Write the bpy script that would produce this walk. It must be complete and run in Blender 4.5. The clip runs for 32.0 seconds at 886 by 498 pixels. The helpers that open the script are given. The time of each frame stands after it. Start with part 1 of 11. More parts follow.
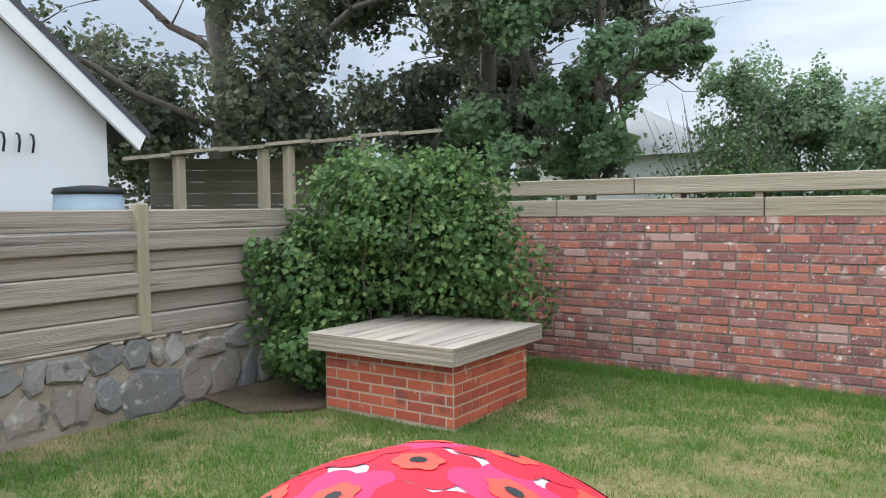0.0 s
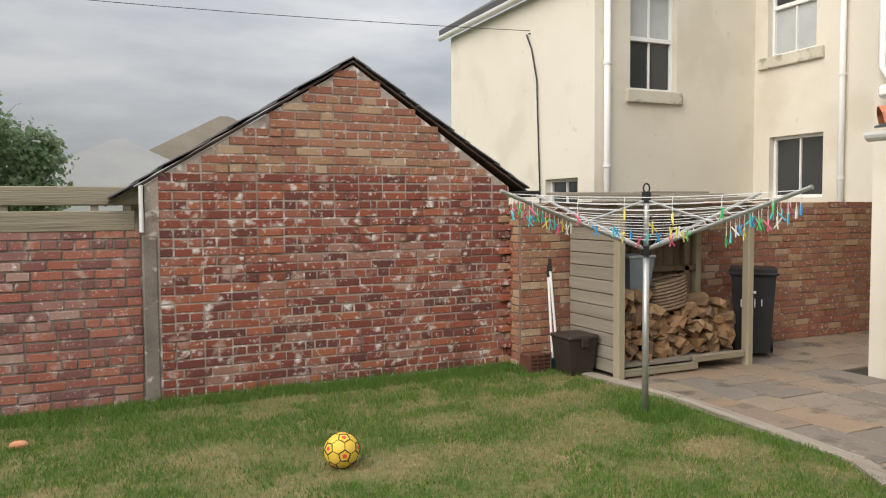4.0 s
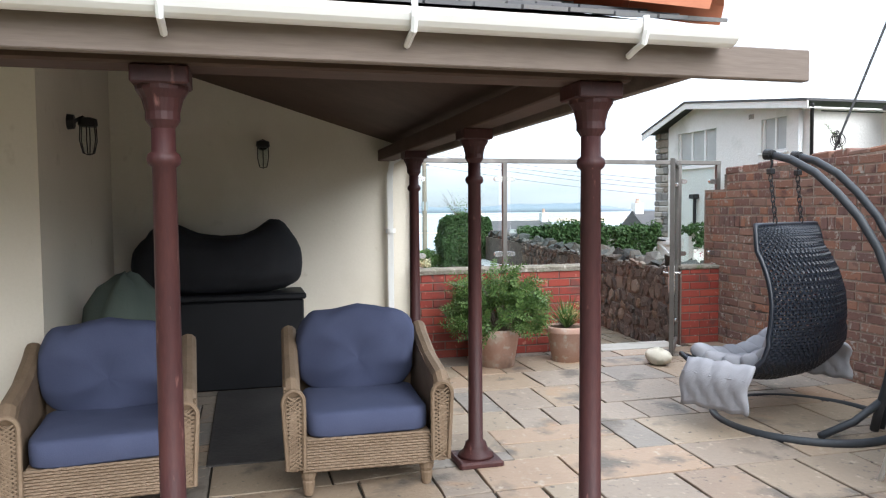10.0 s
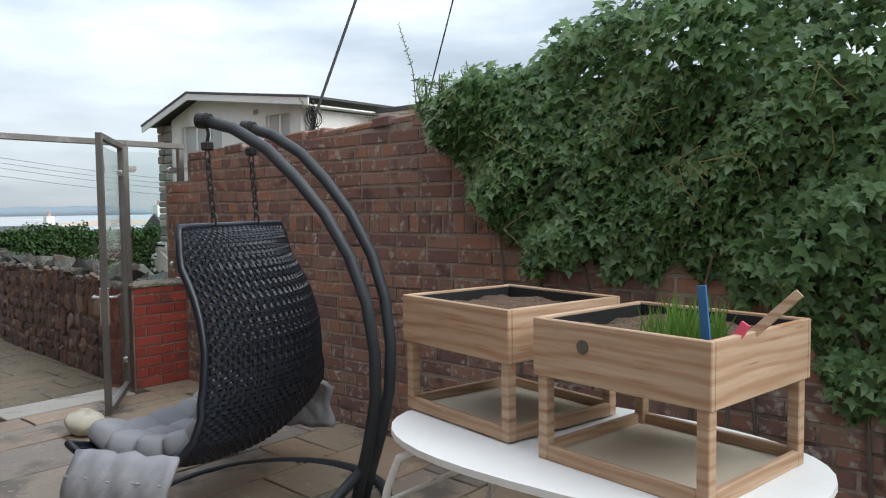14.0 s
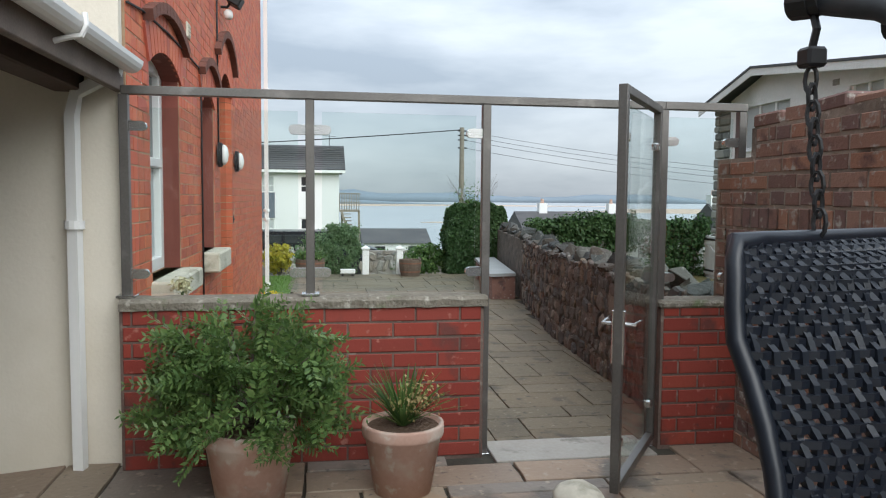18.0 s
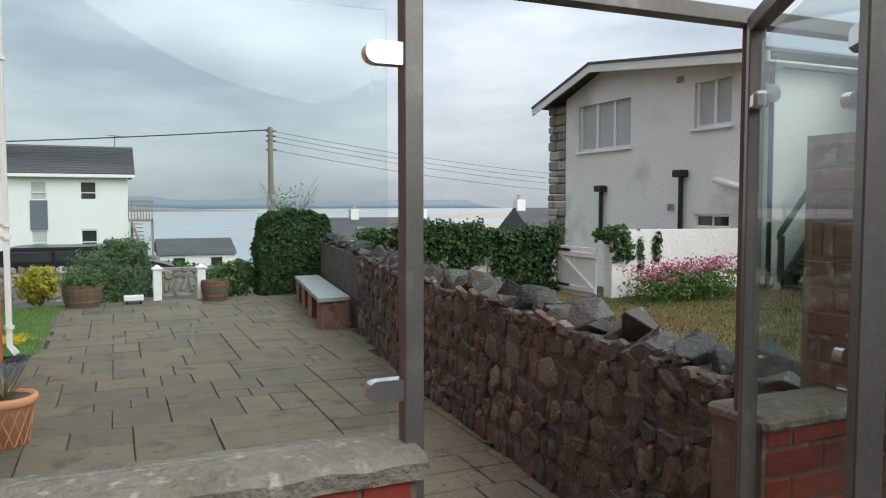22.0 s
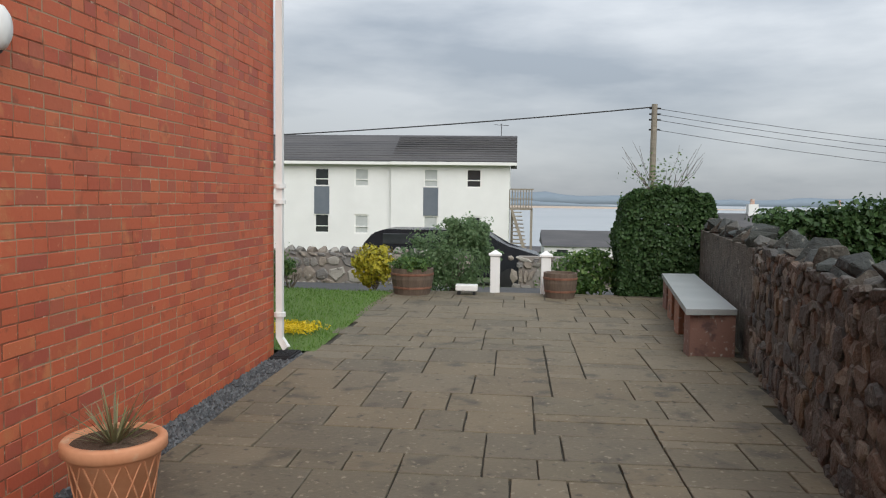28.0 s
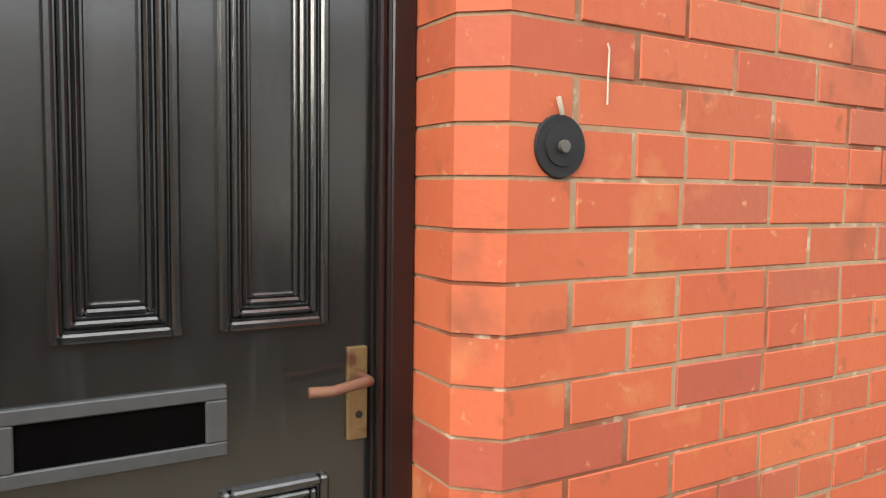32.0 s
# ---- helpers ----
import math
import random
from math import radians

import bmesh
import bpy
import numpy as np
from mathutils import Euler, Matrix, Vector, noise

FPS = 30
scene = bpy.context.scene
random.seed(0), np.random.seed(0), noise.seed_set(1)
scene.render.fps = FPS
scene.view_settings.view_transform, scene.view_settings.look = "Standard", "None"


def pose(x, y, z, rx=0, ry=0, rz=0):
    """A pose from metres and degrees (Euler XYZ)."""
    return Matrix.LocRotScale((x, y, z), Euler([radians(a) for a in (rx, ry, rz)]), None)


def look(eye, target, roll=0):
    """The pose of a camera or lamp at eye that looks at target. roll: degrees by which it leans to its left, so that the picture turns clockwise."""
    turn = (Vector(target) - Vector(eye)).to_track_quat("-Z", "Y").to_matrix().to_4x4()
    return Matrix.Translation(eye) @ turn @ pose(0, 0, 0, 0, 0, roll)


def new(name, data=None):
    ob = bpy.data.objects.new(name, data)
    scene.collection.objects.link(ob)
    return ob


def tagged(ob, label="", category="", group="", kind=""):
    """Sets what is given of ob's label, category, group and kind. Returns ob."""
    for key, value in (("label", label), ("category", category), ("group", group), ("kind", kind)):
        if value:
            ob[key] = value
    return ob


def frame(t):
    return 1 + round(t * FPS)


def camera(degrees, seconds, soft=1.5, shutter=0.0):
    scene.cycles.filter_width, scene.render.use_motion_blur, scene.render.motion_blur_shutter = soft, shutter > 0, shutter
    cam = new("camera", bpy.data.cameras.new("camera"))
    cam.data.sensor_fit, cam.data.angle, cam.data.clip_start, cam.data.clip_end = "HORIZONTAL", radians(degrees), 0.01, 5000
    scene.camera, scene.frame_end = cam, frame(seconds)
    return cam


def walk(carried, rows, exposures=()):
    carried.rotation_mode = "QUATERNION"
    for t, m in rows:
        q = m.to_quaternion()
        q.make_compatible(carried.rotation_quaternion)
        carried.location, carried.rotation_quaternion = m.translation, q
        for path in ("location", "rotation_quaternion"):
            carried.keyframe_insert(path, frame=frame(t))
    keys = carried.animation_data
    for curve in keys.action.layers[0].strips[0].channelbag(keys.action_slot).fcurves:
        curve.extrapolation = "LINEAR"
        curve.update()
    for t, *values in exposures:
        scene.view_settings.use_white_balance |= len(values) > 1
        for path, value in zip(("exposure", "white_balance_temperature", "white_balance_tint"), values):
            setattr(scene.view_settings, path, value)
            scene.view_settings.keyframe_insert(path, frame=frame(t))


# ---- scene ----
cam = camera(61.34, 32.0, 1.15)
PATH = [
    (0, -0.018, 0.006, 1.555, 86.93, 0.59, 34.27),
    (0.5, 0.050, 0.042, 1.549, 86.96, 0.46, 24.90),
    (1, 0.109, 0.083, 1.561, 87.00, 0.26, 15.35),
    (1.5, 0.160, 0.123, 1.570, 87.01, 0.47, 6.32),
    (2, 0.245, 0.144, 1.574, 87.00, 0.65, -2.48),
    (2.5, 0.341, 0.125, 1.586, 87.10, 0.45, -8.92),
    (4.5, 0.675, 0.066, 1.626, 86.94, 0.48, -31.73),
    (5, 0.769, 0.054, 1.618, 87.05, 0.50, -40.15),
    (5.5, 0.916, -0.022, 1.624, 86.99, 0.59, -46.26),
    (6, 1.077, -0.090, 1.620, 86.93, 0.55, -50.58),
    (6.5, 1.266, -0.123, 1.606, 86.89, 0.47, -56.48),
    (7, 1.445, -0.171, 1.592, 86.86, 0.58, -64.21),
    (7.5, 1.633, -0.269, 1.575, 86.93, 0.50, -71.06),
    (8, 1.805, -0.305, 1.559, 86.85, 0.51, -76.77),
    (8.5, 2.050, -0.341, 1.544, 86.75, 0.53, -83.63),
    (9, 2.304, -0.418, 1.517, 86.80, 0.61, -91.55),
    (9.5, 2.514, -0.514, 1.508, 86.85, 0.53, -97.90),
    (10, 2.718, -0.592, 1.486, 86.90, 0.43, -104.79),
    (10.5, 2.960, -0.741, 1.467, 86.82, 0.51, -110.86),
    (11, 3.172, -0.897, 1.463, 86.78, 0.57, -115.66),
    (11.5, 3.363, -1.046, 1.454, 86.80, 0.67, -122.99),
    (12, 3.555, -1.194, 1.441, 86.74, 0.67, -132.09),
    (12.5, 3.735, -1.377, 1.447, 86.73, 0.65, -136.38),
    (13, 3.878, -1.599, 1.452, 86.78, 0.67, -138.81),
    (13.5, 3.961, -1.868, 1.446, 86.78, 0.71, -140.74),
    (15.5, 4.520, -2.728, 1.412, 86.61, -0.21, -123.45),
    (16, 4.705, -2.810, 1.423, 86.47, -0.39, -114.58),
    (16.5, 4.906, -2.929, 1.440, 86.26, -0.27, -107.73),
    (17, 5.117, -3.013, 1.445, 86.14, -0.41, -103.13),
    (17.5, 5.387, -3.045, 1.444, 86.06, -0.55, -100.26),
    (18, 5.667, -3.064, 1.432, 86.05, -0.49, -99.03),
    (18.5, 5.973, -3.069, 1.444, 86.08, -0.61, -98.38),
    (19, 6.269, -3.022, 1.440, 86.13, -0.62, -98.18),
    (19.5, 6.549, -2.989, 1.426, 86.26, -0.54, -98.64),
    (20, 6.838, -2.985, 1.435, 86.28, -0.43, -99.76),
    (20.5, 7.142, -2.981, 1.437, 86.34, -0.35, -102.42),
    (21, 7.441, -3.060, 1.430, 86.42, -0.13, -106.11),
    (21.5, 7.722, -3.180, 1.441, 86.50, -0.03, -109.88),
    (22, 7.996, -3.312, 1.448, 86.55, 0.01, -113.69),
    (22.5, 8.232, -3.504, 1.439, 86.69, -0.01, -116.19),
    (23, 8.473, -3.656, 1.439, 86.71, -0.19, -117.36),
    (23.5, 8.748, -3.790, 1.440, 86.63, -0.29, -118.03),
    (24, 8.994, -3.961, 1.444, 86.69, -0.25, -118.25),
    (24.5, 9.223, -4.079, 1.442, 86.77, -0.39, -117.97),
    (26.5, 10.293, -4.337, 1.302, 86.62, -0.75, -109.12),
    (27, 10.534, -4.361, 1.188, 86.52, -0.67, -102.81),
    (27.5, 10.822, -4.344, 1.146, 86.29, -0.82, -93.20),
    (28, 11.168, -4.304, 1.125, 86.05, -0.81, -84.41),
    (28.5, 11.471, -4.257, 1.124, 85.94, -0.87, -78.04),
    (29, 11.804, -4.130, 1.111, 85.91, -0.94, -72.58),
    (29.5, 12.109, -3.988, 1.105, 85.76, -0.91, -63.70),
    (30, 12.397, -3.838, 1.098, 85.70, -0.75, -56.58),
    (30.5, 12.678, -3.620, 1.090, 85.72, -0.74, -52.41),
    (31, 12.958, -3.429, 1.082, 85.70, -0.71, -48.12),
    (31.5, 13.158, -3.181, 1.094, 85.71, -0.73, -42.17),
    (32, 13.336, -2.942, 1.111, 85.71, -0.78, -30.49),
]
EXPOSURES = [(0, 1.05, 5900, 9), (1, 1.05, 5500, 9), (2, 0.95, 6200, 10), (5, 0.2, 6700, 11), (6, 0.35, 6450, 10), (7, 0.55, 6200, 9), (8, 0.9, 6050, 9), (9, 1.1, 5900, 9), (10, 1.2, 5920, 9), (11, 1.32, 5950, 9), (12, 0.95, 5700, 8), (13, 0.6, 6100, 7), (16, 0.36, 6000, 7), (19, 0.27, 6000, 7), (21, 0.22, 6080, 7), (24, 0.10, 6200, 8), (28, -0.05, 6300, 9), (29, 0.05, 6400, 10), (30, 0.3, 6600, 11), (31, 0.65, 6800, 11), (32, 1.1, 6900, 10)]
walk(cam, [(t, pose(x, y, z, tilt, roll, yaw)) for t, x, y, z, tilt, roll, yaw in PATH], EXPOSURES)

# ---- light ----
world = bpy.data.worlds.new("overcast_sky")
scene.world = world
world.use_nodes = True
wn, wl = world.node_tree.nodes, world.node_tree.links
wn.clear()
w_out = wn.new("ShaderNodeOutputWorld")
w_bg = wn.new("ShaderNodeBackground")
w_sky = wn.new("ShaderNodeTexSky")
w_sky.sky_type = "NISHITA"
w_sky.sun_disc = False
w_sky.sun_elevation = radians(37)
w_sky.sun_rotation = radians(251)
w_sky_dim = wn.new("ShaderNodeMix")
w_sky_dim.data_type = "RGBA"
w_sky_dim.blend_type = "MULTIPLY"
w_sky_dim.inputs[0].default_value = 1.0
w_sky_dim.inputs[7].default_value = (0.10, 0.10, 0.10, 1)
w_tc = wn.new("ShaderNodeTexCoord")
w_map = wn.new("ShaderNodeMapping")
w_map.inputs["Scale"].default_value = (1.0, 1.0, 4.2)
w_noise = wn.new("ShaderNodeTexNoise")
w_noise.inputs["Scale"].default_value = 2.1
w_noise.inputs["Detail"].default_value = 6
w_noise.inputs["Roughness"].default_value = 0.52
w_ramp = wn.new("ShaderNodeValToRGB")
w_ramp.color_ramp.elements[0].position = 0.39
w_ramp.color_ramp.elements[0].color = (0.46, 0.50, 0.55, 1)
w_ramp.color_ramp.elements[1].position = 0.62
w_ramp.color_ramp.elements[1].color = (0.80, 0.82, 0.84, 1)
w_mix = wn.new("ShaderNodeMix")
w_mix.data_type = "RGBA"
w_mix.inputs[0].default_value = 0.88
wl.new(w_tc.outputs["Generated"], w_map.inputs["Vector"])
wl.new(w_map.outputs[0], w_noise.inputs["Vector"])
wl.new(w_noise.outputs[0], w_ramp.inputs[0])
wl.new(w_sky.outputs[0], w_sky_dim.inputs[6])
wl.new(w_sky_dim.outputs[2], w_mix.inputs[6])
wl.new(w_ramp.outputs[0], w_mix.inputs[7])
w_sep = wn.new("ShaderNodeSeparateXYZ")
w_up = wn.new("ShaderNodeMapRange")
w_up.inputs["From Min"].default_value = 0.0
w_up.inputs["From Max"].default_value = 1.0
w_up.inputs["To Min"].default_value = 0.78
w_up.inputs["To Max"].default_value = 2.9
w_dome = wn.new("ShaderNodeMix")
w_dome.data_type = "RGBA"
w_dome.blend_type = "MULTIPLY"
w_dome.inputs[0].default_value = 1.0
wl.new(w_tc.outputs["Generated"], w_sep.inputs[0])
wl.new(w_sep.outputs["Z"], w_up.inputs["Value"])
wl.new(w_mix.outputs[2], w_dome.inputs[6])
wl.new(w_up.outputs[0], w_dome.inputs[7])
# the veiled sun stands over the bay: the cloud is brighter on that side all the way up
w_side = wn.new("ShaderNodeVectorMath")
w_side.operation = "DOT_PRODUCT"
w_side.inputs[1].default_value = (0.80, -0.60, 0.0)
w_grad = wn.new("ShaderNodeMapRange")
w_grad.inputs["From Min"].default_value = -1.0
w_grad.inputs["From Max"].default_value = 1.0
w_grad.inputs["To Min"].default_value = 0.60
w_grad.inputs["To Max"].default_value = 1.08
w_bay = wn.new("ShaderNodeMix")
w_bay.data_type = "RGBA"
w_bay.blend_type = "MULTIPLY"
w_bay.inputs[0].default_value = 1.0
wl.new(w_tc.outputs["Generated"], w_side.inputs[0])
wl.new(w_side.outputs["Value"], w_grad.inputs["Value"])
wl.new(w_dome.outputs[2], w_bay.inputs[6])
wl.new(w_grad.outputs[0], w_bay.inputs[7])
wl.new(w_bay.outputs[2], w_bg.inputs[0])
wl.new(w_bg.outputs[0], w_out.inputs[0])
w_bg.inputs[1].default_value = 0.82

sun = new("sun", bpy.data.lights.new("sun", "SUN"))
sun.data.energy = 2.6
sun.data.angle = radians(60)
sun.data.color = (1.0, 0.95, 0.88)
sun.matrix_world = look((-10, -3.5, 8), (0, 0, 0))


# ---- materials ----
def ramp_of(nt, cols, constant=False):
    r = nt.nodes.new("ShaderNodeValToRGB")
    e = r.color_ramp.elements
    while len(e) < len(cols):
        e.new(0.5)
    for i, c in enumerate(cols):
        e[i].position = i / (len(cols) if constant else max(1, len(cols) - 1))
        e[i].color = (*c, 1)
    if constant:
        r.color_ramp.interpolation = "CONSTANT"
    return r


def surf(name, cols, rough=0.8, scale=3.0, fine=40.0, bump=0.25, metal=0.0, pieces=None, keep=0.6, stretch=(1, 1, 1), spec=0.35, local=False, dist=0.004, spots=None):
    """A procedural surface: cols vary with coarse and fine noise; pieces: colours drawn piece by piece; spots: (colour, scale, amount) of stains."""
    m = bpy.data.materials.new(name)
    m.use_nodes = True
    nt = m.node_tree
    nd, lk = nt.nodes, nt.links
    b = nd["Principled BSDF"]
    b.inputs["Roughness"].default_value = rough
    b.inputs["Metallic"].default_value = metal
    b.inputs["Specular IOR Level"].default_value = spec
    if local:
        pos = nd.new("ShaderNodeTexCoord").outputs["Object"]
    else:
        pos = nd.new("ShaderNodeNewGeometry").outputs["Position"]
    mp = nd.new("ShaderNodeMapping")
    mp.inputs["Scale"].default_value = stretch
    lk.new(pos, mp.inputs["Vector"])
    n1 = nd.new("ShaderNodeTexNoise")
    n1.inputs["Scale"].default_value = scale
    n1.inputs["Detail"].default_value = 5
    n2 = nd.new("ShaderNodeTexNoise")
    n2.inputs["Scale"].default_value = fine
    n2.inputs["Detail"].default_value = 4
    lk.new(mp.outputs[0], n1.inputs["Vector"])
    lk.new(mp.outputs[0], n2.inputs["Vector"])
    a = nd.new("ShaderNodeMath")
    a.operation = "MULTIPLY_ADD"
    lk.new(n2.outputs[0], a.inputs[0])
    a.inputs[1].default_value = 0.7
    s = nd.new("ShaderNodeMath")
    s.operation = "MULTIPLY_ADD"
    lk.new(n1.outputs[0], s.inputs[0])
    s.inputs[1].default_value = 1.5
    s.inputs[2].default_value = -0.6
    lk.new(s.outputs[0], a.inputs[2])
    r = ramp_of(nt, cols)
    lk.new(a.outputs[0], r.inputs[0])
    col = r.outputs[0]
    if pieces:
        oi = nd.new("ShaderNodeObjectInfo")
        ge = nd.new("ShaderNodeNewGeometry")
        ad = nd.new("ShaderNodeMath")
        ad.operation = "ADD"
        lk.new(oi.outputs["Random"], ad.inputs[0])
        lk.new(ge.outputs["Random Per Island"], ad.inputs[1])
        fr = nd.new("ShaderNodeMath")
        fr.operation = "FRACT"
        lk.new(ad.outputs[0], fr.inputs[0])
        pr = ramp_of(nt, pieces, True)
        lk.new(fr.outputs[0], pr.inputs[0])
        mx = nd.new("ShaderNodeMix")
        mx.data_type = "RGBA"
        mx.inputs[0].default_value = keep
        lk.new(col, mx.inputs[6])
        lk.new(pr.outputs[0], mx.inputs[7])
        col = mx.outputs[2]
    for sc, ss, am in spots or ():
        n3 = nd.new("ShaderNodeTexNoise")
        n3.inputs["Scale"].default_value = ss
        n3.inputs["Detail"].default_value = 6
        lk.new(mp.outputs[0], n3.inputs["Vector"])
        r3 = nd.new("ShaderNodeValToRGB")
        r3.color_ramp.elements[0].position = 1 - am - 0.06
        r3.color_ramp.elements[1].position = 1 - am + 0.06
        lk.new(n3.outputs[0], r3.inputs[0])
        mx = nd.new("ShaderNodeMix")
        mx.data_type = "RGBA"
        lk.new(r3.outputs[0], mx.inputs[0])
        lk.new(col, mx.inputs[6])
        mx.inputs[7].default_value = (*sc, 1)
        col = mx.outputs[2]
    lk.new(col, b.inputs["Base Color"])
    if bump:
        bp = nd.new("ShaderNodeBump")
        bp.inputs["Strength"].default_value = bump
        bp.inputs["Distance"].default_value = dist
        lk.new(n2.outputs[0], bp.inputs["Height"])
        lk.new(bp.outputs[0], b.inputs["Normal"])
    return m


def glass(name, tint=(0.9, 0.95, 0.94), rough=0.0, clear=0.9):
    m = bpy.data.materials.new(name)
    m.use_nodes = True
    nt = m.node_tree
    nt.nodes.clear()
    out = nt.nodes.new("ShaderNodeOutputMaterial")
    tr = nt.nodes.new("ShaderNodeBsdfTransparent")
    tr.inputs[0].default_value = (*tint, 1)
    gl = nt.nodes.new("ShaderNodeBsdfGlossy")
    gl.inputs["Roughness"].default_value = rough
    lw = nt.nodes.new("ShaderNodeLayerWeight")
    pw = nt.nodes.new("ShaderNodeMath")
    pw.operation = "POWER"
    pw.inputs[1].default_value = 4.0
    nt.links.new(lw.outputs["Facing"], pw.inputs[0])
    fr = nt.nodes.new("ShaderNodeMath")
    fr.operation = "MULTIPLY_ADD"
    fr.inputs[1].default_value = 0.45
    fr.inputs[2].default_value = 0.018
    nt.links.new(pw.outputs[0], fr.inputs[0])
    mx = nt.nodes.new("ShaderNodeMixShader")
    nt.links.new(fr.outputs[0], mx.inputs[0])
    nt.links.new(tr.outputs[0], mx.inputs[1])
    nt.links.new(gl.outputs[0], mx.inputs[2])
    nt.links.new(mx.outputs[0], out.inputs[0])
    return m


def leafy(name, cols, rough=0.5, keep=0.75, trans=0.25):
    m = surf(name, [tuple(c * 0.8 for c in cols[0]), cols[-1]], rough, 1.5, 20, 0, pieces=cols, keep=keep, spec=0.3)
    nt = m.node_tree
    b = nt.nodes["Principled BSDF"]
    src = b.inputs["Base Color"].links[0].from_socket
    t = nt.nodes.new("ShaderNodeBsdfTranslucent")
    nt.links.new(src, t.inputs[0])
    mx = nt.nodes.new("ShaderNodeMixShader")
    mx.inputs[0].default_value = trans
    nt.links.new(b.outputs[0], mx.inputs[1])
    nt.links.new(t.outputs[0], mx.inputs[2])
    nt.links.new(mx.outputs[0], nt.nodes["Material Output"].inputs[0])
    return m


M_RENDER = surf("cream_render", [(0.66, 0.61, 0.51), (0.72, 0.67, 0.57), (0.76, 0.71, 0.61)], 0.9, 0.7, 60, 0.3, spots=[((0.655, 0.605, 0.50), 0.9, 0.40), ((0.60, 0.55, 0.45), 7, 0.28)])
M_RENDER_N = surf("white_render", [(0.70, 0.69, 0.66), (0.82, 0.81, 0.79)], 0.9, 0.8, 18, 0.6, dist=0.02, spots=[((0.60, 0.60, 0.56), 0.9, 0.36)])
M_WHITE = surf("white_plastic", [(0.78, 0.78, 0.76), (0.84, 0.84, 0.82)], 0.35, 1.5, 30, 0.03)
M_WHITE_WALL = surf("white_paint", [(0.74, 0.74, 0.73), (0.82, 0.82, 0.81)], 0.7, 1.0, 40, 0.1)
M_STONE_SILL = surf("painted_stone_sill", [(0.50, 0.46, 0.37), (0.68, 0.64, 0.54)], 0.85, 3, 50, 0.3, spots=[((0.33, 0.31, 0.24), 6, 0.42)])
M_MORTAR_OLD = surf("old_lime_mortar", [(0.131, 0.106, 0.090), (0.312, 0.263, 0.225)], 0.95, 5, 60, 0.6, spots=[((0.650, 0.587, 0.525), 12, 0.33)])
M_MORTAR_GREY = surf("grey_mortar", [(0.20, 0.18, 0.16), (0.30, 0.27, 0.24)], 0.95, 2, 60, 0.5)
M_MORTAR_RED = surf("sandy_flush_mortar", [(0.31, 0.20, 0.12), (0.47, 0.345, 0.225)], 0.95, 6, 60, 0.6, spots=[((0.24, 0.09, 0.05), 3, 0.44), ((0.60, 0.51, 0.39), 22, 0.34)])
M_MORTAR_DWARF = surf("red_stained_mortar", [(0.095, 0.060, 0.050), (0.20, 0.150, 0.125)], 0.95, 4, 60, 0.6, spots=[((0.30, 0.26, 0.22), 12, 0.33)])
M_MORTAR_EAST = surf("pale_sandy_mortar", [(0.194, 0.156, 0.125), (0.400, 0.344, 0.294)], 0.95, 4, 60, 0.7, spots=[((0.106, 0.085, 0.070), 3, 0.40), ((0.575, 0.512, 0.450), 20, 0.33)])
M_MORTAR_LIME = surf("flaking_limewashed_mortar", [(0.276, 0.213, 0.172), (0.506, 0.431, 0.374)], 0.95, 3, 55, 0.8, spots=[((0.172, 0.115, 0.092), 2.4, 0.42), ((0.759, 0.701, 0.644), 11, 0.37)])
M_TAN_BED = surf("tan_rubble_mortar", [(0.26, 0.22, 0.165), (0.42, 0.36, 0.28)], 0.95, 3, 50, 0.8, dist=0.012, spots=[((0.17, 0.15, 0.12), 5, 0.36)])
M_MORTAR_SAND = surf("sand_mortar", [(0.42, 0.33, 0.24), (0.52, 0.43, 0.32)], 0.95, 2, 60, 0.5)
M_BRICK_GARDEN = surf("weathered_garden_brick", [(0.224, 0.100, 0.083), (0.413, 0.195, 0.153)], 0.92, 9, 70, 0.7, pieces=[(0.389, 0.118, 0.071), (0.248, 0.088, 0.068), (0.307, 0.124, 0.100), (0.437, 0.153, 0.094), (0.189, 0.077, 0.071), (0.295, 0.106, 0.085), (0.425, 0.212, 0.142), (0.260, 0.130, 0.124), (0.366, 0.142, 0.106), (0.472, 0.319, 0.271), (0.448, 0.153, 0.094), (0.413, 0.136, 0.085), (0.354, 0.183, 0.153), (0.460, 0.171, 0.106), (0.330, 0.106, 0.077), (0.212, 0.077, 0.071), (0.165, 0.077, 0.080)], keep=0.66, spots=[((0.472, 0.330, 0.277), 6, 0.36), ((0.802, 0.755, 0.708), 15, 0.30), ((0.614, 0.507, 0.448), 40, 0.33), ((0.142, 0.068, 0.061), 7, 0.34)])
M_BRICK_OUT = surf("dark_red_outhouse_brick", [(0.16, 0.05, 0.038), (0.29, 0.095, 0.06)], 0.92, 6, 70, 0.7, pieces=[(0.27, 0.075, 0.045), (0.20, 0.058, 0.042), (0.34, 0.10, 0.055), (0.15, 0.05, 0.042), (0.40, 0.135, 0.07), (0.24, 0.066, 0.048), (0.36, 0.20, 0.15), (0.29, 0.09, 0.055), (0.33, 0.13, 0.085), (0.21, 0.06, 0.042), (0.12, 0.045, 0.042)], keep=0.78, spots=[((0.60, 0.52, 0.46), 26, 0.34), ((0.44, 0.30, 0.24), 5, 0.33), ((0.70, 0.66, 0.61), 9, 0.355), ((0.10, 0.045, 0.04), 7, 0.32)])
